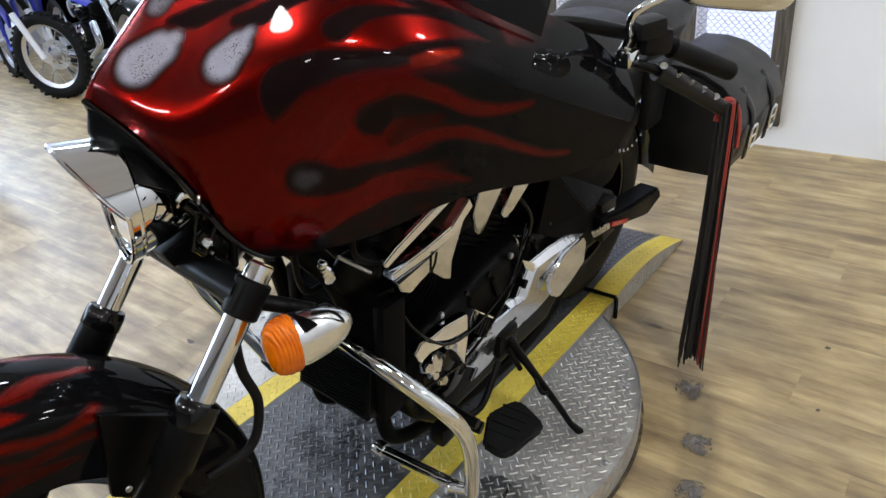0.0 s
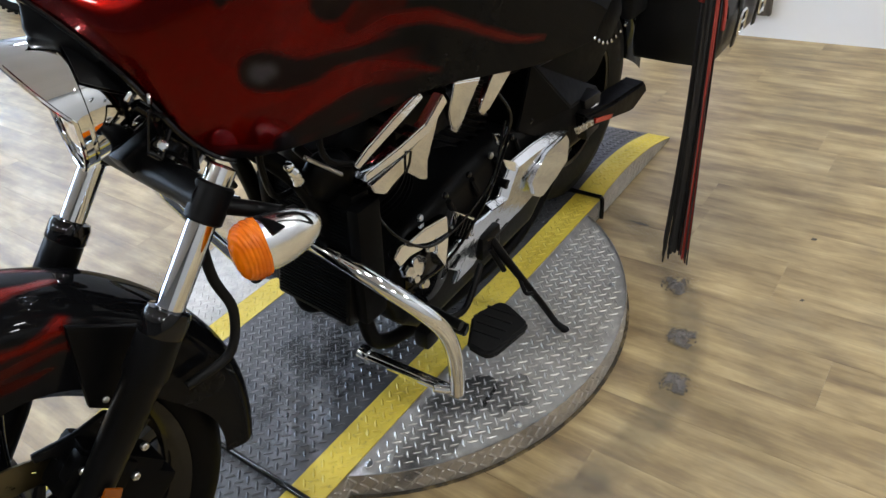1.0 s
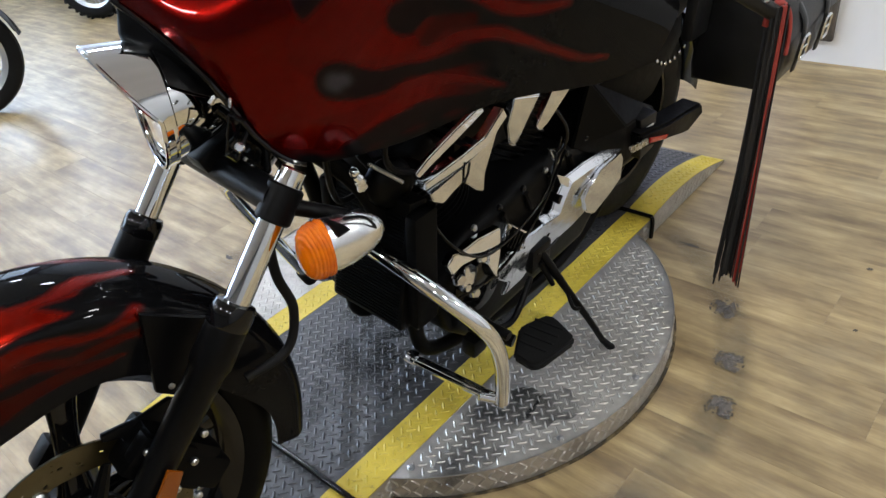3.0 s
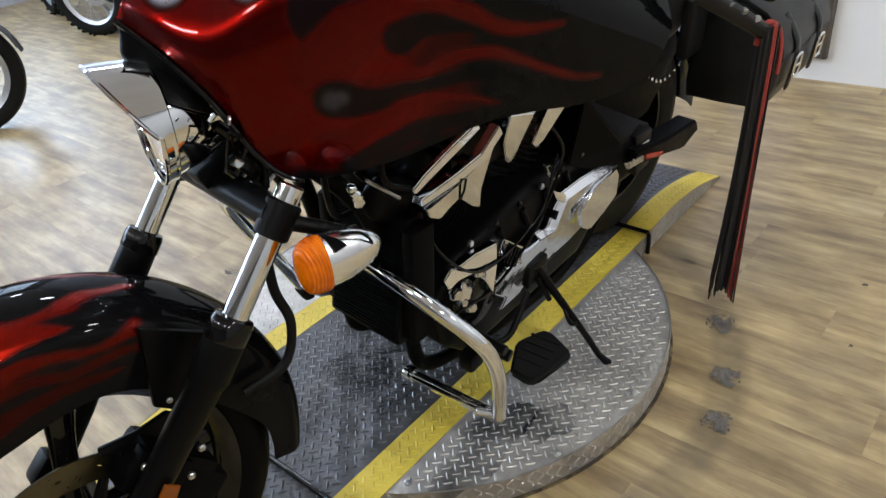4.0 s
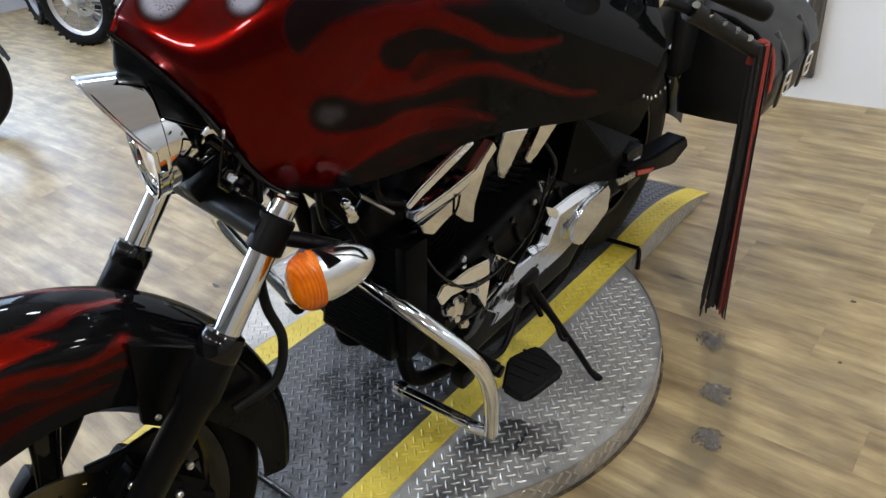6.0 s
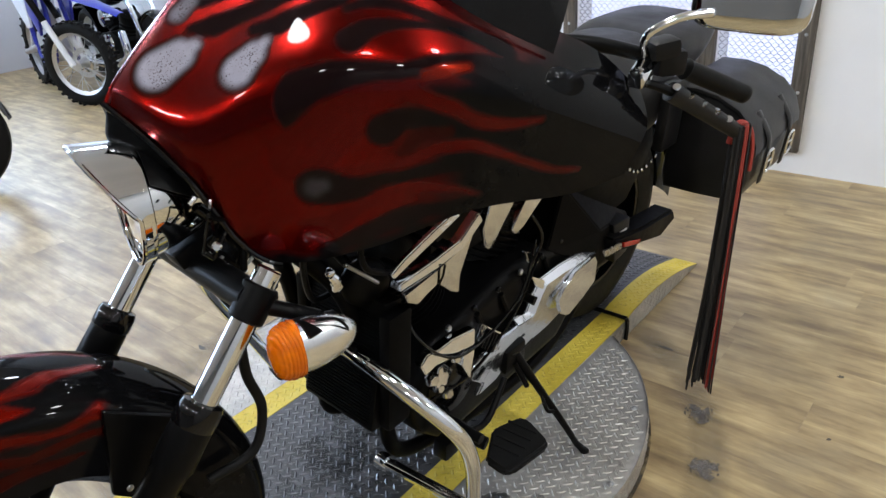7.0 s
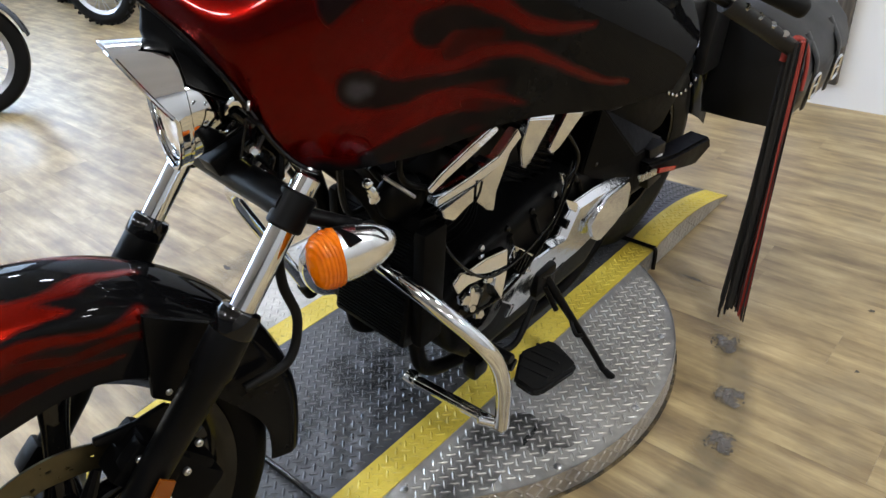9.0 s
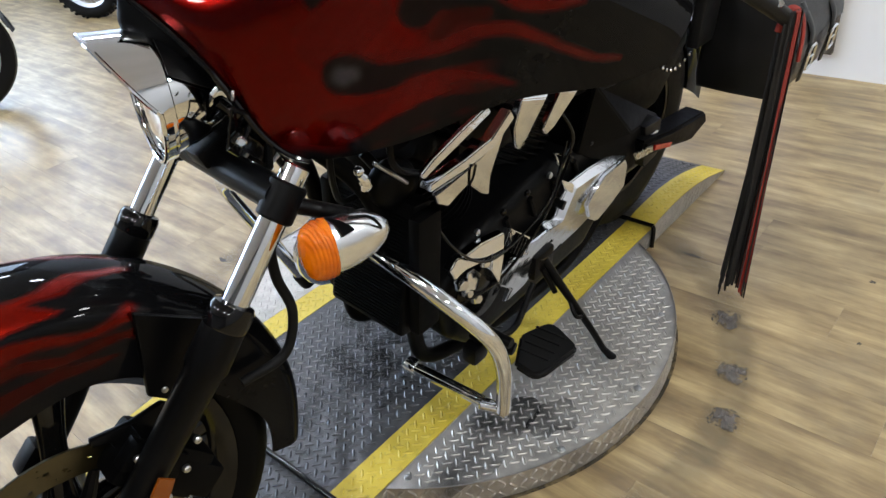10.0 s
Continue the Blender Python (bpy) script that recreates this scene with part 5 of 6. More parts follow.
prim = make("primary_cover", slab([(-0.368, 0.451), (-0.369, 0.379), (-0.264, 0.328), (-0.126, 0.316), (0.019, 0.322), (0.064, 0.318), (0.106, 0.297), (0.188, 0.299), (0.165, 0.326), (0.223, 0.377), (0.218, 0.41), (0.169, 0.42), (0.125, 0.403), (0.116, 0.432), (0.076, 0.421), (0.047, 0.418), (0.03, 0.418), (-0.04, 0.405), (-0.058, 0.437), (-0.087, 0.474), (-0.165, 0.473)], 0.205, 0.04, 0.06, 0.014, 0.004), COVER_CHROME, bike, "polished chrome gear cover with a jagged edge", smooth=28)
make("cover_facet", slab([(-0.363, 0.443), (-0.341, 0.36), (-0.271, 0.341), (-0.192, 0.328), (-0.149, 0.357), (-0.136, 0.401), (-0.166, 0.422), (-0.23, 0.443)], 0.214, 0.03, -0.12, 0.012, 0.005), COVER_CHROME, prim, "raised facet", smooth=28)
make("cover_crest", panel([[(0.032, 0.190, 0.428), (-0.028, 0.190, 0.417), (-0.046, 0.190, 0.446), (-0.080, 0.190, 0.486), (-0.165, 0.190, 0.485), (-0.372, 0.190, 0.462)], [(0.030, 0.208, 0.415), (-0.042, 0.208, 0.404), (-0.060, 0.208, 0.435), (-0.087, 0.208, 0.470), (-0.165, 0.208, 0.467), (-0.368, 0.208, 0.446)]], 0.182), COVER_CHROME, prim, "bright crest along the upper edge", smooth=28)
make("cover_crease", tube(spline([(0.064, 0.214, 0.352), (0.02, 0.214, 0.340), (-0.03, 0.214, 0.345)], 4), 0.0032, 6), BLACK_GLOSS, prim)
make("front_case_cover", slab([(0.198, 0.501), (0.215, 0.456), (0.246, 0.408), (0.258, 0.445), (0.245, 0.474), (0.283, 0.471), (0.323, 0.475), (0.355, 0.468), (0.361, 0.492), (0.338, 0.505), (0.306, 0.502), (0.265, 0.506)], 0.202, -0.10, -0.35, 0.02), COVER_CHROME, bike, "jagged chrome front case cover", smooth=28)
rib = make("ribbed_cover", slab([(0.145, 0.473), (0.083, 0.42), (0.117, 0.396), (0.179, 0.451)], 0.198, 0.0, -0.4, 0.02), COVER_CHROME, bike, "ribbed chrome cover", smooth=28)
for k in range(5):
    make("cooling_rib", box((0.122 + 0.011 * k, 0.204, 0.418 + 0.010 * k), (0.046, 0.010, 0.004), 0.0012, (0, 50, 0)), BLACK_GLOSS, rib)
make("chrome_bracket", slab([(-0.037, 0.514), (-0.113, 0.465), (-0.087, 0.454), (-0.044, 0.488)], 0.2, 0.1, -0.3, 0.01), COVER_CHROME, bike, "small polished bracket", smooth=28)
make("chrome_bracket", slab([(-0.009, 0.592), (-0.04, 0.578), (-0.062, 0.545), (-0.038, 0.54), (-0.017, 0.566)], 0.19, 0.1, -0.3, 0.01), COVER_CHROME, bike, "small polished bracket", smooth=28)
make("chrome_bracket", slab([(0.310, 0.455), (0.285, 0.450), (0.262, 0.425), (0.290, 0.405), (0.335, 0.425)], 0.197, 0.2, -0.3, 0.02), COVER_CHROME, bike, "small polished bracket", smooth=28)
for u, w, v in ((0.36, 0.70, 0.195), (0.28, 0.735, 0.195), (0.30, 0.765, 0.182), (0.13, 0.74, 0.18), (0.02, 0.74, 0.176), (-0.05, 0.44, 0.20), (-0.20, 0.43, 0.20)):
    make("cover_post", rod((u, 0.08, w), (u, v, w), 0.012, 10), ENGINE_BLACK, bike)
make("stator_cover", lathe([(0.075, 0.14), (0.075, 0.175), (0.068, 0.185), (0.03, 0.19), (0.0, 0.19)], (0.24, 0, 0.36), (0, 1, 0), 32, up=(1, 0, 0)), BLACK_GLOSS, bike, "black crank cover", smooth=40)
make("shift_rod", tube(spline([(0.36, 0.20, 0.40), (0.22, 0.22, 0.41), (0.08, 0.225, 0.49), (-0.03, 0.21, 0.59)], 7), 0.0035, 8), BLACK_GLOSS, bike, "thin black shift rod")
make("horn", cat(lathe([(0.045, 0), (0.05, 0.01), (0.045, 0.03), (0.02, 0.04), (0.0, 0.04)], (0.43, 0.10, 0.70), (0.3, 1, 0), 24), rod((0.45, 0.06, 0.75), (0.43, 0.10, 0.70), 0.01)), ENGINE_BLACK, bike, "round black horn", smooth=60)
make("cable_rod", rod((0.53, 0.17, 0.805), (0.455, 0.17, 0.733), 0.0035, 8), STEEL, bike, "thin steel cable rod")
make("cable_clip", cat(ball((0.563, 0.17, 0.806), 0.009, 10, 6), tube(spline([(0.563, 0.172, 0.800), (0.556, 0.176, 0.786), (0.560, 0.174, 0.770)], 4), [0.007, 0.009, 0.004], 8), box((0.553, 0.172, 0.778), (0.014, 0.012, 0.022), 0.003, (0, 25, 0))), CHROME, bike, "chrome cable clip")
for k in range(6):
    t = k / 5
    make("case_rib", tube([(0.24 - 0.46 * t, 0.168, 0.49 + 0.03 * t), (0.22 - 0.46 * t, 0.172, 0.435 + 0.04 * t)], [0.007, 0.010], 8), ENGINE_BLACK, case)
    make("case_bolt", lathe([(0.008, 0.0), (0.008, 0.006), (0.004, 0.009), (0.0, 0.009)], (0.25 - 0.45 * t, 0.166, 0.515 + 0.018 * t), (0, 1, 0), 8, up=(1, 0, 0)), BLACK_GLOSS if k % 3 else STEEL, case)
for pts, r in (
        ([(0.40, 0.15, 0.66), (0.36, 0.20, 0.55), (0.25, 0.215, 0.47), (0.05, 0.21, 0.50), (-0.06, 0.18, 0.60)], 0.0032),
        ([(-0.02, 0.17, 0.70), (-0.05, 0.20, 0.62), (-0.02, 0.19, 0.54)], 0.005)):
    make("engine_hose", tube(spline(pts, 7), r, 8), BLACK_GLOSS, bike, smooth=60)
for u, w, s in ((0.335, 0.445, 0.016), (0.315, 0.41, 0.012), (0.285, 0.375, 0.014), (0.345, 0.385, 0.010), (0.26, 0.455, 0.011), (0.375, 0.425, 0.009)):
    make("chrome_nut", lathe([(s, 0.0), (s, 0.012), (s * 0.7, 0.018), (0.0, 0.018)], (u, 0.19, w), (0.15, 1, 0.2), 6, up=(1, 0, 0)), CHROME, bike)
make("fuel_tank", ball((0.12, 0, 0.86), 0.17, 28, 18, sx=2.0, sy=1.05, sz=0.72), CANDY, bike, "candy red teardrop fuel tank")
make("air_box", cat(box((0.10, 0.0, 0.70), (0.30, 0.24, 0.16), 0.03)), ENGINE_BLACK, bike)
cover_v = [(-0.185, 0.17, 0.691), (-0.336, 0.21, 0.52), (-0.613, 0.16, 0.45), (-0.398, 0.14, 0.565), (-0.366, 0.21, 0.399), (-0.564, 0.18, 0.381), (-0.152, 0.16, 0.518), (-0.183, 0.15, 0.629)]
cover_v += [(x, 0.06, z) for x, y, z in cover_v]
cover_f = [(0, 1, 2, 3), (7, 6, 0), (6, 1, 0), (6, 4, 1), (1, 4, 5, 2), (8, 11, 10, 9), (3, 2, 10, 11), (2, 5, 13, 10), (5, 4, 12, 13), (4, 6, 14, 12), (6, 7, 15, 14), (7, 0, 8, 15), (0, 3, 11, 8)]
sc = bmesh.new()
sv = [sc.verts.new(q) for q in cover_v]
for f in cover_f:
    sc.faces.new([sv[k] for k in f])
bmesh.ops.recalc_face_normals(sc, faces=sc.faces[:])
bmesh.ops.bevel(sc, geom=[e for e in sc.edges if len(e.link_faces) == 2], offset=0.004, segments=2, affect="EDGES")
make("side_cover", from_bm(sc), DULL_BLACK, bike, "satin black faceted side cover", smooth=30)
for y in (0.10, -0.13):
    make("seat_rail", plate([(-0.20, 0.62), (-0.50, 0.63), (-0.76, 0.70), (-0.80, 0.60), (-0.66, 0.46), (-0.45, 0.45), (-0.25, 0.52)], y, y + 0.03, 0.01), DULL_BLACK, bike, "black frame side below the seat")
make("side_panel", plate([(-0.42, 0.50), (-0.52, 0.49), (-0.54, 0.37), (-0.46, 0.36)], 0.15, 0.21, 0.008), BLACK_PLASTIC, bike)
make("side_tag", plate([(-0.455, 0.465), (-0.50, 0.462), (-0.50, 0.452), (-0.455, 0.455)], 0.211, 0.214, 0.001), WHITE_TAG, bike)
for sg in (1, -1):
    bar_pts = [(0.477, 0.08, 0.567), (0.475, 0.15, 0.555), (0.458, 0.235, 0.517), (0.428, 0.305, 0.462), (0.402, 0.335, 0.405), (0.386, 0.345, 0.335), (0.378, 0.345, 0.26), (0.374, 0.343, 0.208)]
    if sg < 0:
        bar_pts = [(0.50, 0.08, 0.60), (0.545, 0.18, 0.63), (0.54, 0.27, 0.605), (0.50, 0.30, 0.520), (0.43, 0.30, 0.373), (0.358, 0.30, 0.222)]
    S = vec(1, sg, 1)
    cb = make("crash_bar", tube(spline([vec(*q) * S for q in bar_pts], 7), 0.0165, 18), CHROME, bike, "chrome crash bar")
    if sg < 0:
        make("bar_foot", rod((0.366, -0.30, 0.238), (0.345, -0.30, 0.194), 0.021, 14), RUBBER, cb, "black rubber end cap")
    low_pts = [(0.372, 0.352, 0.200), (0.38, 0.30, 0.203), (0.392, 0.20, 0.206), (0.402, 0.115, 0.206)]
    if sg > 0:
        make("lower_bar", tube(spline(low_pts, 4), 0.0135, 16), CHROME, cb)
        make("bar_clamp", rod(vec(0.376, 0.335, 0.208) * S, vec(0.40, 0.30, 0.216) * S, 0.011, 12), CHROME, cb)
        make("bar_collar", lathe([(0.019, -0.012), (0.02, 0.0), (0.019, 0.012)], vec(0.402, 0.112, 0.206) * S, (0, 1, 0), 16), CHROME, cb)
    # rider's foot pad and its arm
    pad = [(0.152, 0.246), (0.092, 0.268), (0.085, 0.29), (0.113, 0.362), (0.128, 0.37), (0.24, 0.352), (0.256, 0.335), (0.252, 0.285), (0.17, 0.243)]
    bm = bmesh.new()
    pf = bm.faces.new([bm.verts.new((u, v * sg, 0.188)) for u, v in (pad if sg > 0 else pad[::-1])])
    bm.normal_update()
    ex = bmesh.ops.extrude_face_region(bm, geom=[pf])
    bmesh.ops.translate(bm, verts=[g for g in ex["geom"] if isinstance(g, bmesh.types.BMVert)], vec=(0, 0, 0.024))
    bmesh.ops.recalc_face_normals(bm, faces=bm.faces[:])
    bmesh.ops.bevel(bm, geom=bm.edges[:], offset=0.007, segments=3, affect="EDGES")
    fp = make("foot_pad", from_bm(bm), RUBBER, bike, "black rubber foot pad", smooth=50)
    make("pad_rib", cat(*[box(((0.12 + 0.028 * k), (0.295 + 0.003 * k) * sg, 0.213), (0.006, 0.075, 0.004), 0.0015, (0, 0, 8 * sg)) for k in range(4)]), RUBBER, fp)
    make("pad_arm", cat(rod(vec(0.20, 0.25, 0.19) * S, vec(0.22, 0.14, 0.20) * S, 0.016), rod(vec(0.23, 0.16, 0.21) * S, vec(0.30, 0.23, 0.30) * S, 0.012), lathe([(0.024, -0.02), (0.026, 0.0), (0.024, 0.02)], vec(0.275, 0.21, 0.27) * S, (0, 1, 0), 16), box(tuple(vec(0.30, 0.21, 0.24) * S), (0.05, 0.04, 0.05), 0.01)), BLACK_SATIN, fp)
make("toe_lever", cat(tube(spline([(0.12, 0.235, 0.33), (0.20, 0.25, 0.27), (0.27, 0.255, 0.29), (0.31, 0.265, 0.33)], 5), 0.008, 10), rod((0.31, 0.25, 0.33), (0.31, 0.31, 0.33), 0.012, 14)), BLACK_SATIN, bike, "black shift lever")
kick = make("kickstand", tube(spline([(0.035, 0.205, 0.335), (0.012, 0.262, 0.25), (-0.025, 0.325, 0.14), (-0.055, 0.36, 0.06)], 6), [0.013, 0.010, 0.0085, 0.0085], 14), BLACK_SATIN, bike, "black side stand folded out")
make("stand_foot", tube([(-0.05, 0.352, 0.072), (-0.064, 0.376, 0.043), (-0.086, 0.412, 0.010), (-0.098, 0.434, 0.004)], [0.009, 0.013, 0.016, 0.011], 14, flat=0.7), BLACK_SATIN, kick)
make("stand_spring", cat(rod((0.05, 0.215, 0.32), (0.03, 0.245, 0.25), 0.007), tube(spline([(0.0, 0.262, 0.24), (0.02, 0.30, 0.2), (0.0, 0.31, 0.185)], 4), 0.005)), BLACK_SATIN, kick)
make("stand_mount", box((0.04, 0.19, 0.33), (0.08, 0.05, 0.07), 0.01), BLACK_SATIN, kick)

# seat, rear fender, rear wheel
RA = vec(-0.69, 0, 0.33)


STUD_A, STUD_B = (-0.505, 0.636), (-0.705, 0.606)      # ends of the stud row on the seat skirt
seat = make("seat", cat(pad_shape((-0.34, 0, 0.70), (0.24, 0.19, 0.085), 2.4)), SEAT_LEATHER, bike, "black studded leather rider seat", smooth=60)
make("tank_console", pad_shape((-0.12, 0, 0.86), (0.30, 0.15, 0.115), 2.6, tilt=-0.05), LEATHER, bike, "black leather console behind the fairing", smooth=60)
make("seat_riser", pad_shape((-0.60, 0, 0.79), (0.28, 0.19, 0.15), 2.6, tilt=-0.04), SEAT_LEATHER, bike, "black padded riser behind the rider seat", smooth=60)
make("pillion", pad_shape((-0.86, 0, 0.875), (0.24, 0.175, 0.07), 3.4, tilt=-0.10), SEAT_LEATHER, bike, "black leather pillion pad with studs", smooth=60)
for sg in (1, -1):
    for k in range(8):
        t = k / 7
        make("stud", ball((STUD_A[0] + (STUD_B[0] - STUD_A[0]) * t, sg * 0.178, STUD_A[1] + (STUD_B[1] - STUD_A[1]) * t - 0.030 * math.sin(PI * t)), 0.006, 8, 5), CHROME, seat)
    for k in range(9):
        make("stud", ball((-0.64 - 0.04 * k, sg * 0.16, 0.81), 0.006, 8, 5), CHROME, seat)
rf = []
for i in range(33):
    a = radians(15 + 165 * i / 32)
    for j in range(9):
        x = -1 + j / 4
        rr = 0.40 - 0.05 * abs(x) ** 3
        rf.append((RA[0] + rr * math.cos(a), 0.12 * x, RA[2] + rr * math.sin(a)))
make("rear_fender", (rf, [(9 * i + j, 9 * i + j + 1, 9 * i + j + 10, 9 * i + j + 9) for i in range(32) for j in range(8)]), BLACK_GLOSS, bike, "gloss black rear fender", smooth=60)
rw = make("rear_wheel", lathe([(0.19, -0.07), (0.205, -0.075), (0.20, 0.0), (0.205, 0.075), (0.19, 0.07), (0.18, 0.0)], RA, (0, 1, 0), 48, up=(1, 0, 0), ring=True), BLACK_GLOSS, bike, "black cast rear wheel", smooth=50)
make("tyre", lathe([(0.20, -0.075), (0.25, -0.09), (0.30, -0.08), (0.328, -0.04), (0.33, 0.0), (0.328, 0.04), (0.30, 0.08), (0.25, 0.09), (0.20, 0.075)], RA, (0, 1, 0), 60, up=(1, 0, 0), ring=True), RUBBER, rw, smooth=50)
for k in range(5):
    a = radians(72 * k)
    make("spoke", tube([RA + vec(0.03 * math.cos(a), 0, 0.03 * math.sin(a)), RA + vec(0.19 * math.cos(a), 0, 0.19 * math.sin(a))], [0.03, 0.022], 10), BLACK_GLOSS, rw)
BOARD = [(-0.376, 0.483), (-0.574, 0.439), (-0.803, 0.408), (-0.836, 0.363), (-0.735, 0.335), (-0.577, 0.381), (-0.4, 0.425)]
TAG_A = [(-0.308, 0.48), (-0.417, 0.458), (-0.426, 0.436), (-0.33, 0.452)]
TAG_B = [(-0.429, 0.455), (-0.55, 0.414), (-0.537, 0.404), (-0.432, 0.438)]


def flip(mesh, sg):
    return mesh if sg > 0 else mirrored(mesh)


make("swing_arm", cat(*[tube([(-0.28, 0.12 * s, 0.34), (-0.50, 0.135 * s, 0.335), (-0.72, 0.14 * s, 0.33)], [0.035, 0.03, 0.025], 12) for s in (1, -1)]), BLACK_SATIN, bike)
for sg in (1, -1):
    fb = make("passenger_board", flip(slab(BOARD, 0.232, 0.0, 0.05, 0.07, 0.008), sg), DULL_BLACK, bike, "black folded passenger foot board", smooth=40)
    make("board_tag", flip(slab(TAG_A, 0.240, 0.0, 0.0, 0.006, 0.0012), sg), STEEL, fb, "dull steel strip")
    make("reflector", flip(slab(TAG_B, 0.242, 0.0, 0.0, 0.006, 0.0012), sg), RED_LENS, fb, "pale red reflector")
make("exhaust", cat(*[tube(spline([(0.40, -0.10, 0.55), (0.44, -0.17, 0.40), (0.30, -0.22, 0.26), (-0.1, -0.24, 0.24 + dz), (-0.5, -0.25, 0.26 + dz), (-1.05, -0.26, 0.30 + dz)], 6), [0.025, 0.025, 0.03, 0.045, 0.05, 0.05], 16) for dz in (0.0, 0.12)]), CHROME, bike, "chrome twin exhaust pipes", smooth=60)


# saddlebags hang on the bike
def bag_shape(sg):
    v, f = [], []
    prof = [(0.20, 0.50), (0.30, 0.505), (0.395, 0.515), (0.425, 0.54), (0.435, 0.60), (0.437, 0.68), (0.43, 0.735), (0.41, 0.785), (0.37, 0.825), (0.31, 0.855), (0.25, 0.865), (0.20, 0.86), (0.19, 0.80), (0.19, 0.55)]
    us = [-0.745, -0.75, -0.77, -0.85, -0.95, -1.04, -1.10, -1.12, -1.125]
    ks = [0.90, 0.97, 1.0, 1.0, 1.0, 1.0, 1.0, 0.97, 0.90]
    cv, cw = 0.31, 0.68
    for u, k in zip(us, ks):
        for p, q in prof:
            q = 0.50 + (q - 0.50) * 0.84
            v.append((u - 0.05 * (q - 0.68), (cv + (p - cv) * k), cw + (q - cw) * k))
    n = len(prof)
    for i in range(len(us) - 1):
        for j in range(n):
            a, b = i * n + j, i * n + (j + 1) % n
            f.append((a, b, b + n, a + n))
    f.append(tuple(reversed(range(n))))
    f.append(tuple(range((len(us) - 1) * n, len(us) * n)))
    return (v, f) if sg > 0 else mirrored((v, f))


def lid_shape(sg):
    prof = [(0.18, 0.872), (0.25, 0.878), (0.31, 0.868), (0.375, 0.836), (0.418, 0.792), (0.442, 0.73), (0.446, 0.70), (0.439, 0.70), (0.435, 0.73), (0.410, 0.787), (0.37, 0.828), (0.31, 0.858), (0.25, 0.868), (0.18, 0.864)]
    v, f = [], []
    us = [-0.735, -0.745, -0.85, -0.98, -1.115, -1.132]
    for k, u in enumerate(us):
        for p, q in prof:
            d = 0.003 if k in (0, 5) else 0.0
            q = 0.50 + (q - 0.50) * 0.84
            v.append((u - 0.05 * (q - 0.68), p, q - d))
    n = len(prof)
    for i in range(len(us) - 1):
        for j in range(n):
            a, b = i * n + j, i * n + (j + 1) % n
            f.append((a, b, b + n, a + n))
    f.append(tuple(reversed(range(n))))
    f.append(tuple(range((len(us) - 1) * n, len(us) * n)))
    return (v, f) if sg > 0 else mirrored((v, f))


for sg in (1, -1):
    bag = make("saddlebag", bag_shape(sg), LEATHER, bike, "black leather saddlebag with two buckled straps", smooth=50)
    make("lid", lid_shape(sg), LEATHER, bag, "curved leather lid", smooth=50)
    make("bag_gusset", box((-0.69, 0.205 * sg, 0.745), (0.11, 0.035, 0.20), 0.012), LEATHER, bag, "black leather gusset")
    for u in (-0.83, -1.02):
        st = [(u, 0.40, 0.762), (u, 0.440, 0.708), (u, 0.450, 0.67), (u, 0.450, 0.61), (u, 0.447, 0.56)]
        strap = make("strap", tube([vec(*q) * vec(1, sg, 1) for q in spline(st, 4)], 0.0185, 8, flat=0.22, up=(0, 1, 0.3)), LEATHER, bag, "leather strap")
        ring = [(u + 0.026 * math.copysign(abs(math.cos(a)) ** 0.5, math.cos(a)), 0.459 * sg, 0.63 + 0.032 * math.copysign(abs(math.sin(a)) ** 0.5, math.sin(a))) for a in np.linspace(0, 2 * PI, 25)]
        make("buckle", cat(tube(ring, 0.0045, 8), rod((u - 0.024, 0.459 * sg, 0.63), (u + 0.024, 0.459 * sg, 0.63), 0.003, 8)), CHROME, bag, "chrome buckle")

# leather fringe hanging plumb from the end of the left lever
def fringe(sg):
    root = bike.matrix_world @ Vector((-0.20, 0.535 * sg, 0.915))
    fr = thing("lever_fringe", Matrix.Translation(root), "long black and red leather fringe hanging from a lever", "fringe")
    rng = random.Random(5)
    for k in range(76):
        a = rng.uniform(0, 2 * PI)
        r0, r1 = rng.uniform(0.004, 0.018), rng.uniform(0.010, 0.029)
        ln = rng.uniform(0.555, 0.60) if k % 7 else rng.uniform(0.60, 0.63)
        red = k % 3 == 0
        if red:
            a = rng.uniform(0.9, 2.7)
            r1 = max(r1, 0.022)
        dx, dy = math.cos(a), math.sin(a) * sg
        pts = [(dx * r0 * 0.6, dy * r0 * 0.6 - 0.005, -0.01), (dx * r0, dy * r0, 0.018), (dx * r0 * 1.1, dy * r0 * 1.1, -0.02), (dx * (r0 + r1) * 0.5 + 0.010, dy * (r0 + r1) * 0.5 - 0.008, -0.3), (dx * r1 + 0.026, dy * r1 - 0.020, -ln)]
        make("red_strip" if red else "black_strip", tube(spline(pts, 4), [0.0036, 0.004, 0.0036], 6, flat=0.4), FRINGE_RED if red else FRINGE_BLACK, fr)
    make("top_wrap", tube(spline([(0.012, -0.014, -0.02), (0.010, -0.010, 0.0), (0.0, 0.0, 0.022), (-0.014, 0.016, 0.008), (-0.020, 0.022, -0.03), (-0.018, 0.022, -0.08)], 5), 0.0065, 10, flat=0.6), FRINGE_RED, fr, "red leather loop")
    return fr


bpy.context.view_layer.update()
fringe(1)

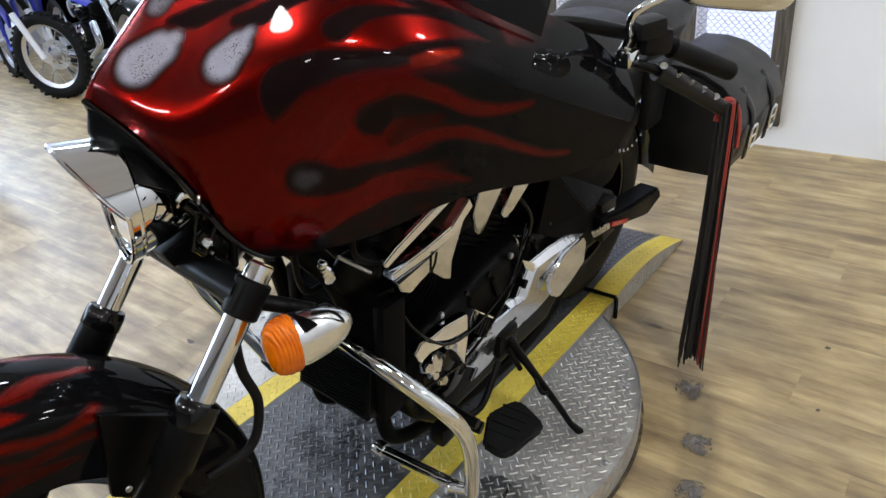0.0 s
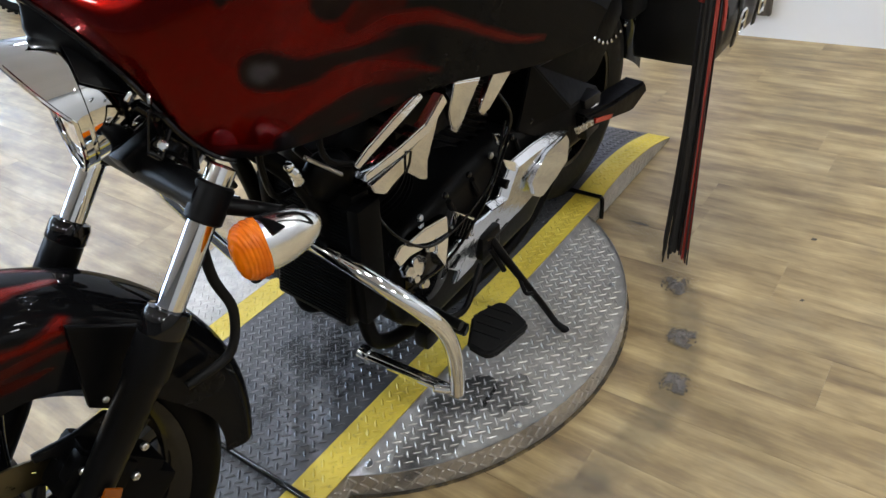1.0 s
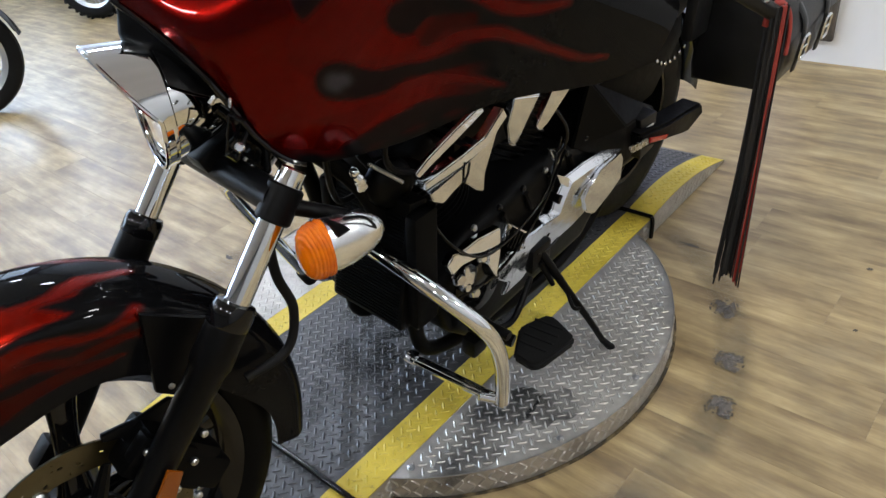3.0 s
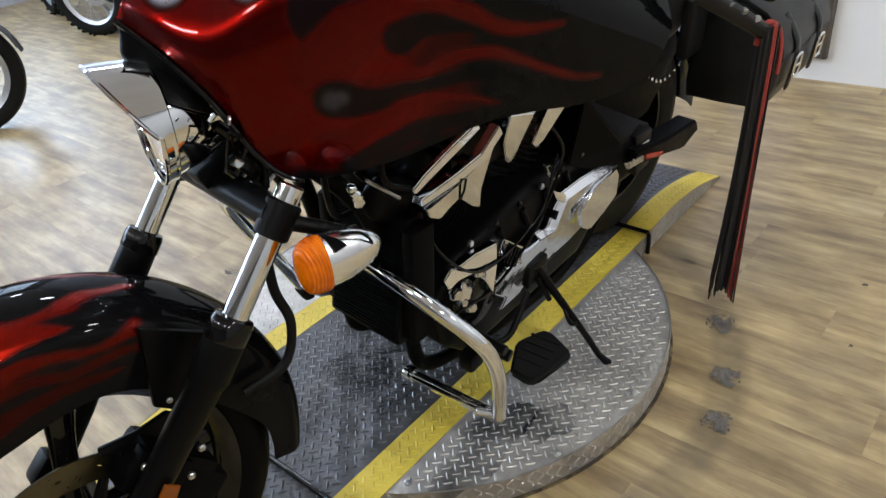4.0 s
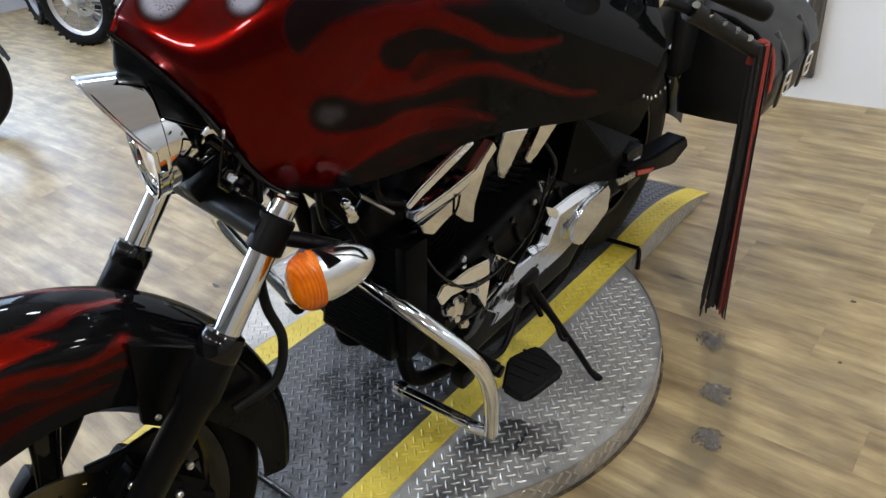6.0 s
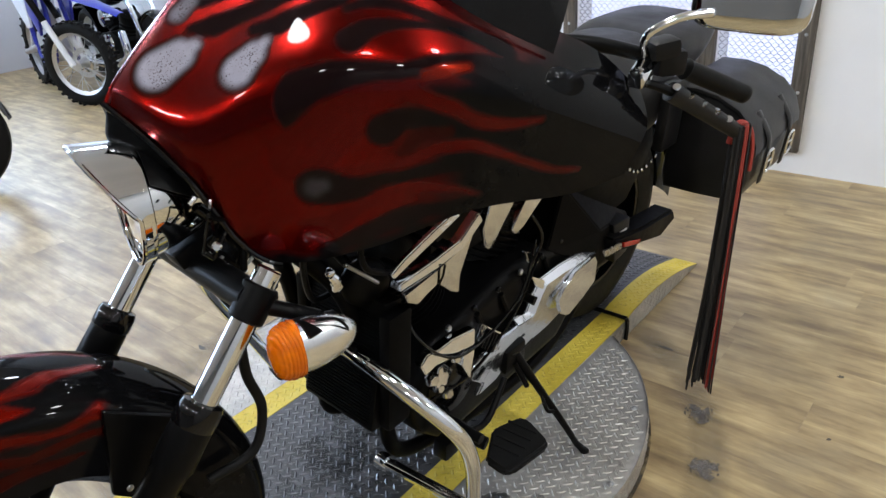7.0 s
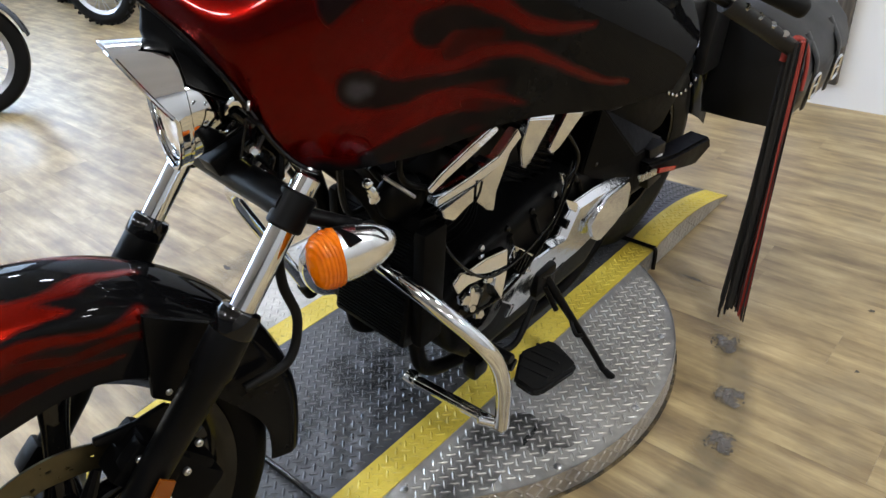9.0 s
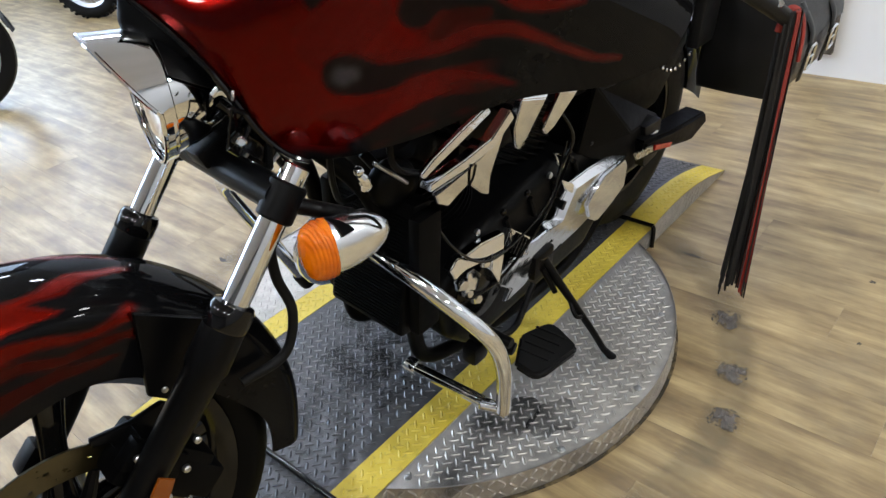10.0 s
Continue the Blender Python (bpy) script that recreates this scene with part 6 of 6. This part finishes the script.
# ---- parked bikes by the south wall ----
def wheel_parts(parent, c, axis_turn, R, width, rim_mat, knobs=0, spokes=0, hub=0.05):
    """A wire-spoked or plain wheel, upright, its plane turned about z by axis_turn degrees."""
    a = radians(axis_turn)
    ax = vec(-math.sin(a), math.cos(a), 0)
    d = vec(math.cos(a), math.sin(a), 0)
    c = vec(*c)
    h = width / 2
    tyre = make("tyre", lathe([(R - 0.085, -h * 0.7), (R - 0.05, -h), (R - 0.015, -h * 0.85), (R, -h * 0.4), (R, h * 0.4), (R - 0.015, h * 0.85), (R - 0.05, h), (R - 0.085, h * 0.7)], c, ax, 48, up=(0.001, 0, 1), ring=True), RUBBER, parent, "black knobbly tyre" if knobs else "black tyre", smooth=45)
    if knobs:
        ks = []
        for k in range(knobs):
            t = 2 * PI * k / knobs
            for off in ((-0.8, 0.0, 0.8) if k % 2 else (-0.42, 0.42)):
                p = c + (d * math.cos(t) + vec(0, 0, 1) * math.sin(t)) * (R + 0.002 - 0.014 * abs(off)) + ax * off * h
                q = c + (d * math.cos(t) + vec(0, 0, 1) * math.sin(t)) * (R + 0.016 - 0.012 * abs(off)) + ax * off * h * 1.12
                ks.append(tube([p, q], [0.016, 0.012], 4))
        tagged(make("tyre_tread", cat(*ks), RUBBER, tyre, smooth=0), kind="stuff")
    make("rim", lathe([(R - 0.082, -h * 0.6), (R - 0.074, -h * 0.66), (R - 0.088, -h * 0.4), (R - 0.104, 0), (R - 0.088, h * 0.4), (R - 0.074, h * 0.66), (R - 0.082, h * 0.6), (R - 0.112, 0.0)], c, ax, 48, up=(0.001, 0, 1), ring=True), rim_mat, parent, "polished rim", smooth=45)
    make("hub", lathe([(0.02, -0.07), (hub, -0.055), (hub * 0.6, -0.03), (hub * 0.6, 0.03), (hub, 0.055), (0.02, 0.07)], c, ax, 20, up=(0.001, 0, 1)), ALLOY, parent)
    sp = []
    for k in range(spokes):
        t = 2 * PI * k / spokes
        t2 = t + (0.5 if k % 2 else -0.5)
        s = 1 if (k // 2) % 2 else -1
        sp.append(tube([c + (d * math.cos(t) + vec(0, 0, 1) * math.sin(t)) * hub * 0.9 + ax * 0.045 * s, c + (d * math.cos(t2) + vec(0, 0, 1) * math.sin(t2)) * (R - 0.1)], 0.0028, 5))
    for q in sp:
        make("spoke", q, STEEL, parent)


def dirt_bike(m, turn):
    b = thing("dirt_bike", m, "blue and white off-road motorcycle with knobbly tyres", "motorcycle")
    # x ahead, z up; front axle at the origin's height
    R = 0.345
    wheel_parts(b, (0, 0, R), turn, R, 0.085, ALLOY, 40, 24)
    wheel_parts(b, (-1.46, 0, R - 0.02), 0, R - 0.02, 0.11, ALLOY, 34, 20)
    dn = vec(-0.45, 0, 1) / math.hypot(0.45, 1)
    ct, sn = math.cos(radians(turn)), math.sin(radians(turn))
    dn = vec(dn[0] * ct, dn[0] * sn, dn[2])
    for y in (0.085, -0.085):
        o = vec(-y * sn, y * ct, R)
        f = make("fork_leg", rod(o, o + dn * 0.42, 0.024, 16), WHITE_PLASTIC, b, "white fork guard")
        make("fork_upper", rod(o + dn * 0.40, o + dn * 0.80, 0.027, 16), BLACK_SATIN, f)
    fen = []
    for i in range(13):
        t = i / 12
        for j in range(7):
            x = -1 + j / 3
            fen.append((0.52 - 0.98 * t, (0.035 + 0.065 * math.sin(PI * min(1, 0.12 + t * 0.9))) * x, 0.83 + 0.05 * math.sin(PI * t) - 0.02 * x * x + 0.08 * t - 0.09 * (1 - t) ** 3))
    fen = [(x * ct - y * sn, x * sn + y * ct, z) for x, y, z in fen]
    make("front_fender", (fen, [(7 * i + j, 7 * i + 7 + j, 7 * i + 8 + j, 7 * i + j + 1) for i in range(12) for j in range(6)]), BLUE_PLASTIC, b, "blue plastic front fender", smooth=60)
    make("number_plate", box((-0.25, 0, 1.02), (0.03, 0.2, 0.24), 0.015, (0, -22, 0)), WHITE_PLASTIC, b)
    for y in (1, -1):
        make("shroud", plate([(-0.24, 0.95), (-0.62, 0.98), (-0.70, 0.74), (-0.46, 0.56), (-0.36, 0.70)], 0.12 * y, 0.145 * y, 0.008), BLUE_PLASTIC, b, "blue tank shroud")
        make("side_panel", plate([(-0.78, 0.92), (-1.28, 1.0), (-1.34, 0.82), (-1.0, 0.58), (-0.86, 0.60)], 0.10 * y, 0.125 * y, 0.012), WHITE_PLASTIC, b, "white side number panel")
        make("frame_rail", tube(spline([(-0.38, 0.06 * y, 0.95), (-0.34, 0.08 * y, 0.6), (-0.42, 0.09 * y, 0.34), (-0.85, 0.1 * y, 0.32), (-0.95, 0.1 * y, 0.62)], 6), 0.02, 10), BLUE_PLASTIC, b, "blue frame rail")
        make("swing_arm", tube([(-0.9, 0.09 * y, 0.42), (-1.46, 0.1 * y, R - 0.02)], [0.035, 0.025], 10), ALLOY, b)
    make("seat", tube(spline([(-0.45, 0, 1.0), (-0.8, 0, 0.97), (-1.2, 0, 0.99), (-1.45, 0, 1.03)], 5), [0.07, 0.085, 0.08, 0.06], 14, flat=0.6), BLUE_PLASTIC, b, "blue and black seat")
    make("rear_fender", box((-1.5, 0, 0.98), (0.5, 0.16, 0.02), 0.008, (0, 10, 0)), WHITE_PLASTIC, b)
    make("engine", cat(box((-0.62, 0, 0.45), (0.34, 0.24, 0.26), 0.05), lathe([(0.08, 0), (0.08, 0.2), (0.07, 0.22), (0, 0.22)], (-0.55, 0, 0.55), (0.2, 0, 1), 20), lathe([(0.09, 0.1), (0.085, 0.15), (0, 0.155)], (-0.68, 0, 0.43), (0, 1, 0), 20, up=(1, 0, 0))), ALLOY, b, "grey alloy engine", smooth=45)
    make("handlebar", tube(spline([(-0.42, -0.38, 1.2), (-0.36, -0.2, 1.18), (-0.34, 0.0, 1.12), (-0.36, 0.2, 1.18), (-0.42, 0.38, 1.2)], 5), 0.012, 10), BLACK_SATIN, b)
    make("brake_disc", lathe([(0.08, 0.055), (0.125, 0.055), (0.125, 0.059), (0.08, 0.059)], (0, 0, R), (-sn, ct, 0), 32, up=(0.001, 0, 1), ring=True), STEEL, b)
    make("stand", rod((-0.85, 0.12, 0.34), (-0.88, 0.34, 0.012), 0.012), BLACK_SATIN, b)
    return b


def street_bike(m, label, tank, R=0.33, rims=ALLOY, pegs=True):
    """A plain street motorcycle, seen small in the background."""
    b = thing("street_bike", m, label, "motorcycle", "parked street bikes")
    wheel_parts(b, (0, 0, R), 0, R, 0.11, rims, 0, 14)
    wheel_parts(b, (-1.5, 0, R), 0, R, 0.15, rims, 0, 14)
    dn = vec(-0.5, 0, 0.86)
    for y in (0.1, -0.1):
        make("fork_leg", rod(vec(0, y, R), vec(0, y, R) + dn * 0.72, 0.024, 14), CHROME, b, "chrome fork leg")
    fn = []
    for i in range(17):
        a = radians(10 + 150 * i / 16)
        for j in range(5):
            x = -1 + j / 2
            fn.append(((R + 0.045 - 0.03 * x * x) * math.cos(a), 0.075 * x, R + (R + 0.045 - 0.03 * x * x) * math.sin(a)))
    make("front_fender", (fn, [(5 * i + j, 5 * i + 5 + j, 5 * i + 6 + j, 5 * i + j + 1) for i in range(16) for j in range(4)]), tank, b, smooth=60)
    make("headlight", lathe([(0.0, -0.12), (0.06, -0.1), (0.09, 0.0), (0.09, 0.03), (0.0, 0.04)], (-0.27, 0, 0.92), (1, 0, 0), 24), CHROME, b)
    make("handlebar", tube(spline([(-0.62, -0.42, 1.08), (-0.5, -0.3, 1.12), (-0.4, 0.0, 1.02), (-0.5, 0.3, 1.12), (-0.62, 0.42, 1.08)], 5), 0.013, 10), CHROME, b)
    make("mirror", cat(*[lathe([(0.05, 0), (0.045, 0.02), (0, 0.025)], (-0.5, 0.38 * s, 1.26), (1, 0, 0), 16) for s in (1, -1)], *[rod((-0.5, 0.34 * s, 1.12), (-0.5, 0.38 * s, 1.26), 0.006) for s in (1, -1)]), CHROME, b)
    make("fuel_tank", ball((-0.68, 0, 0.86), 0.16, 24, 14, sx=1.7, sy=0.95, sz=0.75), tank, b)
    make("seat", pad_shape((-1.2, 0, 0.74), (0.36, 0.15, 0.06), 2.4), SEAT_LEATHER, b, smooth=60)
    make("rear_fender", ([(-1.5 + (R + 0.05) * math.cos(radians(10 + 150 * i / 12)), 0.1 * x, R + (R + 0.05) * math.sin(radians(10 + 150 * i / 12))) for i in range(13) for x in (-1, 0, 1)], [(3 * i + j, 3 * i + 3 + j, 3 * i + 4 + j, 3 * i + j + 1) for i in range(12) for j in range(2)]), tank, b, smooth=60)
    eng = make("engine", cat(plate([(-0.5, 0.25), (-0.46, 0.42), (-0.7, 0.5), (-1.0, 0.46), (-1.02, 0.24)], -0.15, 0.15, 0.03), *[lathe([(0.085, 0.0), (0.095, 0.02), (0.085, 0.04), (0.095, 0.06), (0.085, 0.08), (0.095, 0.1), (0.085, 0.12), (0.095, 0.14), (0.09, 0.2), (0, 0.22)], (-0.74 + 0.12 * s, 0, 0.46), (0.45 * s, 0, 0.9), 20) for s in (1, -1)]), ENGINE_BLACK, b, "black engine with chrome covers", smooth=45)
    for s in (1, -1):
        make("engine_cover", lathe([(0.1, 0.14 * s), (0.095, 0.17 * s), (0.03, 0.185 * s), (0.0, 0.185 * s)], (-0.78, 0, 0.38), (0, 1, 0), 20, up=(1, 0, 0)), CHROME, eng, smooth=45)
        make("air_cover", lathe([(0.08, 0.12 * s), (0.075, 0.19 * s), (0.0, 0.2 * s)], (-0.72, 0, 0.62), (0, 1, 0), 20, up=(1, 0, 0)), CHROME, eng, smooth=45)
    make("exhaust", tube(spline([(-0.5, -0.12, 0.5), (-0.42, -0.16, 0.3), (-0.8, -0.2, 0.2), (-1.7, -0.22, 0.22)], 6), 0.035, 12), CHROME, b, smooth=60)
    make("swing_arm", cat(*[tube([(-1.0, 0.11 * s, 0.34), (-1.5, 0.12 * s, R)], 0.025, 10) for s in (1, -1)]), BLACK_SATIN, b)
    make("stand", rod((-0.9, 0.14, 0.24), (-0.95, 0.32, 0.012), 0.012), BLACK_SATIN, b)
    if pegs:
        for s in (1, -1):
            make("foot_peg", rod((-0.62, 0.12 * s, 0.32), (-0.62, 0.36 * s, 0.32), 0.018), RUBBER, b)
    return b


dirt_bike(pose(-1.47, -5.02, 0, 0, 0, 80), 35)
street_bike(pose(-2.08, -4.75, 0, 0, 0, 84), "black street motorcycle with chrome engine covers", BLACK_GLOSS)
street_bike(pose(-0.62, -6.35, 0, 0, 0, 78), "red street motorcycle parked by the wall", RED_PLASTIC)
street_bike(pose(0.07, -3.485, 0, 0, 0, 168), "black street motorcycle with bright rims", BLACK_GLOSS, 0.34)

# ---- marks on the floor ----
def blot(name, c, rx, ry, mat, label, seed, z=0.0042):
    rng = random.Random(seed)
    n = 40
    ph = [rng.uniform(0, 6.28) for _ in range(5)]
    v = [(c[0], c[1], z)]
    for k in range(n):
        a = 2 * PI * k / n
        q = 1 + sum(0.11 * math.sin((i + 2) * a + ph[i]) for i in range(5))
        v.append((c[0] + rx * q * math.cos(a), c[1] + ry * q * math.sin(a), z))
    make(name, (v, [(0, k + 1, (k + 1) % n + 1) for k in range(n)]), mat, None, label, kind="structure", category="mark")


def scuff_ring(c, r, label, seed):
    """A worn pad print: an uneven rubbed patch with a few darker flecks along its edge."""
    rng = random.Random(seed)
    for k in range(13):
        blot("floor_scuff", (c[0] + rng.uniform(-0.6, 0.6) * r, c[1] + rng.uniform(-0.6, 0.6) * r), r * rng.uniform(0.25, 0.5), r * rng.uniform(0.2, 0.45), SCUFF, label, seed * 20 + k, 0.0042 + 0.0001 * k)
    segs = []
    for k in range(26):
        a = 2 * PI * k / 26 + rng.uniform(-0.1, 0.1)
        if rng.random() < 0.25:
            continue
        q = r * rng.uniform(0.72, 0.92) / max(abs(math.cos(a)), abs(math.sin(a))) ** 0.5
        p = [(c[0] + q * math.cos(a + t) + rng.uniform(-0.002, 0.002), c[1] + q * math.sin(a + t), 0.0054) for t in (0, 0.12, 0.24)]
        segs.append(tube(p, [0.0012, rng.uniform(0.0018, 0.0036), 0.0012], 4, flat=0.25))
    make("scuff_edge", cat(*segs), DARK_MARK, None, "dark flecks round a worn floor mark", kind="structure", category="mark")


# a faint ring rubbed into the planks round the turntable
n_ring = 120
ring_v = [(rr * math.cos(2 * PI * k / n_ring), rr * math.sin(2 * PI * k / n_ring), 0.0032) for rr in (0.78, 0.82, 0.86, 0.905) for k in range(n_ring)]
make("rubbed_ring", (ring_v, [(i * n_ring + k, i * n_ring + (k + 1) % n_ring, (i + 1) * n_ring + (k + 1) % n_ring, (i + 1) * n_ring + k) for i in range(3) for k in range(n_ring)]), RUBBED, None, "faint grey ring rubbed into the planks", kind="structure", category="mark")
# Contact shade and dirt at the disc's foot, painted as one dark ring.
FOOT_SHADE = film("foot_shade_film", (0.045, 0.038, 0.028), 0.30, 0.55, 14, 0.85)
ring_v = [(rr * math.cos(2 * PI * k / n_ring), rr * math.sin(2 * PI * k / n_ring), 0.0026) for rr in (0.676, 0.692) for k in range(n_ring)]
make("foot_shade_line", (ring_v, [(k, (k + 1) % n_ring, n_ring + (k + 1) % n_ring, n_ring + k) for k in range(n_ring)]), FOOT_SHADE, None, "dark line of contact shade and dirt round the foot of the turntable", kind="structure", category="mark")
for i, (x, y) in enumerate(((-0.443, 0.700), (-0.240, 0.797), (-0.079, 0.840))):
    scuff_ring((x, y), 0.039, "grey worn pad mark on the planks", 11 + i)
for i, (x, y, rx, ry) in enumerate(((-0.694, 0.49, 0.006, 0.03), (0.184, -0.848, 0.008, 0.022), (-0.833, 0.979, 0.007, 0.008), (-0.53, 1.02, 0.006, 0.005))):
    blot("floor_smudge", (x, y), rx, ry, DARK_MARK, "small dark scrape on the planks", 31 + i)

# ---- floor planks ----
PW, PL = 0.178, 1.22


def plank_mesh(length, z0=0.0):
    e = 0.0003
    x, y = PW / 2 - 0.0001, length / 2 - 0.0001
    v = [(-x, -y, -0.006), (x, -y, -0.006), (x, y, -0.006), (-x, y, -0.006), (-x, -y, -e), (x, -y, -e), (x, y, -e), (-x, y, -e), (-x + e, -y + e, 0), (x - e, -y + e, 0), (x - e, y - e, 0), (-x + e, y - e, 0)]
    f = [(8, 9, 10, 11)]
    for k in range(4):
        q = (k + 1) % 4
        f += [(k, q, q + 4, k + 4), (k + 4, q + 4, q + 8, k + 8)]
    return v, f


floor = thing("floor", pose(0, 0, 0), "light oak-look vinyl plank floor, rubbed and dusty", "floor")
tagged(floor, kind="structure")
base = bpy.data.meshes.new("plank")
base.from_pydata(*(lambda m: (m[0], [], m[1]))(plank_mesh(PL)))
base.materials.append(PLANK)
rest = []
rng = random.Random(3)
for i in range(int((X1 - X0) / PW) + 1):
    x = X0 + PW * (i + 0.5)
    shift = rng.uniform(0, PL)
    j = 0
    while True:
        y = Y0 - shift + PL * (j + 0.5)
        if y - PL / 2 > Y1:
            break
        if x < 1.75 and -4.1 < y < 3.6:
            p = new("plank", base)
            p.location, p.parent = (x, y, 0), floor
        else:
            mv, mf = plank_mesh(PL)
            rest.append(([(a + x, b + y, c) for a, b, c in mv], mf))
        j += 1
tagged(make("far_planking", cat(*rest), PLANK_FAR, floor, smooth=0), kind="stuff")
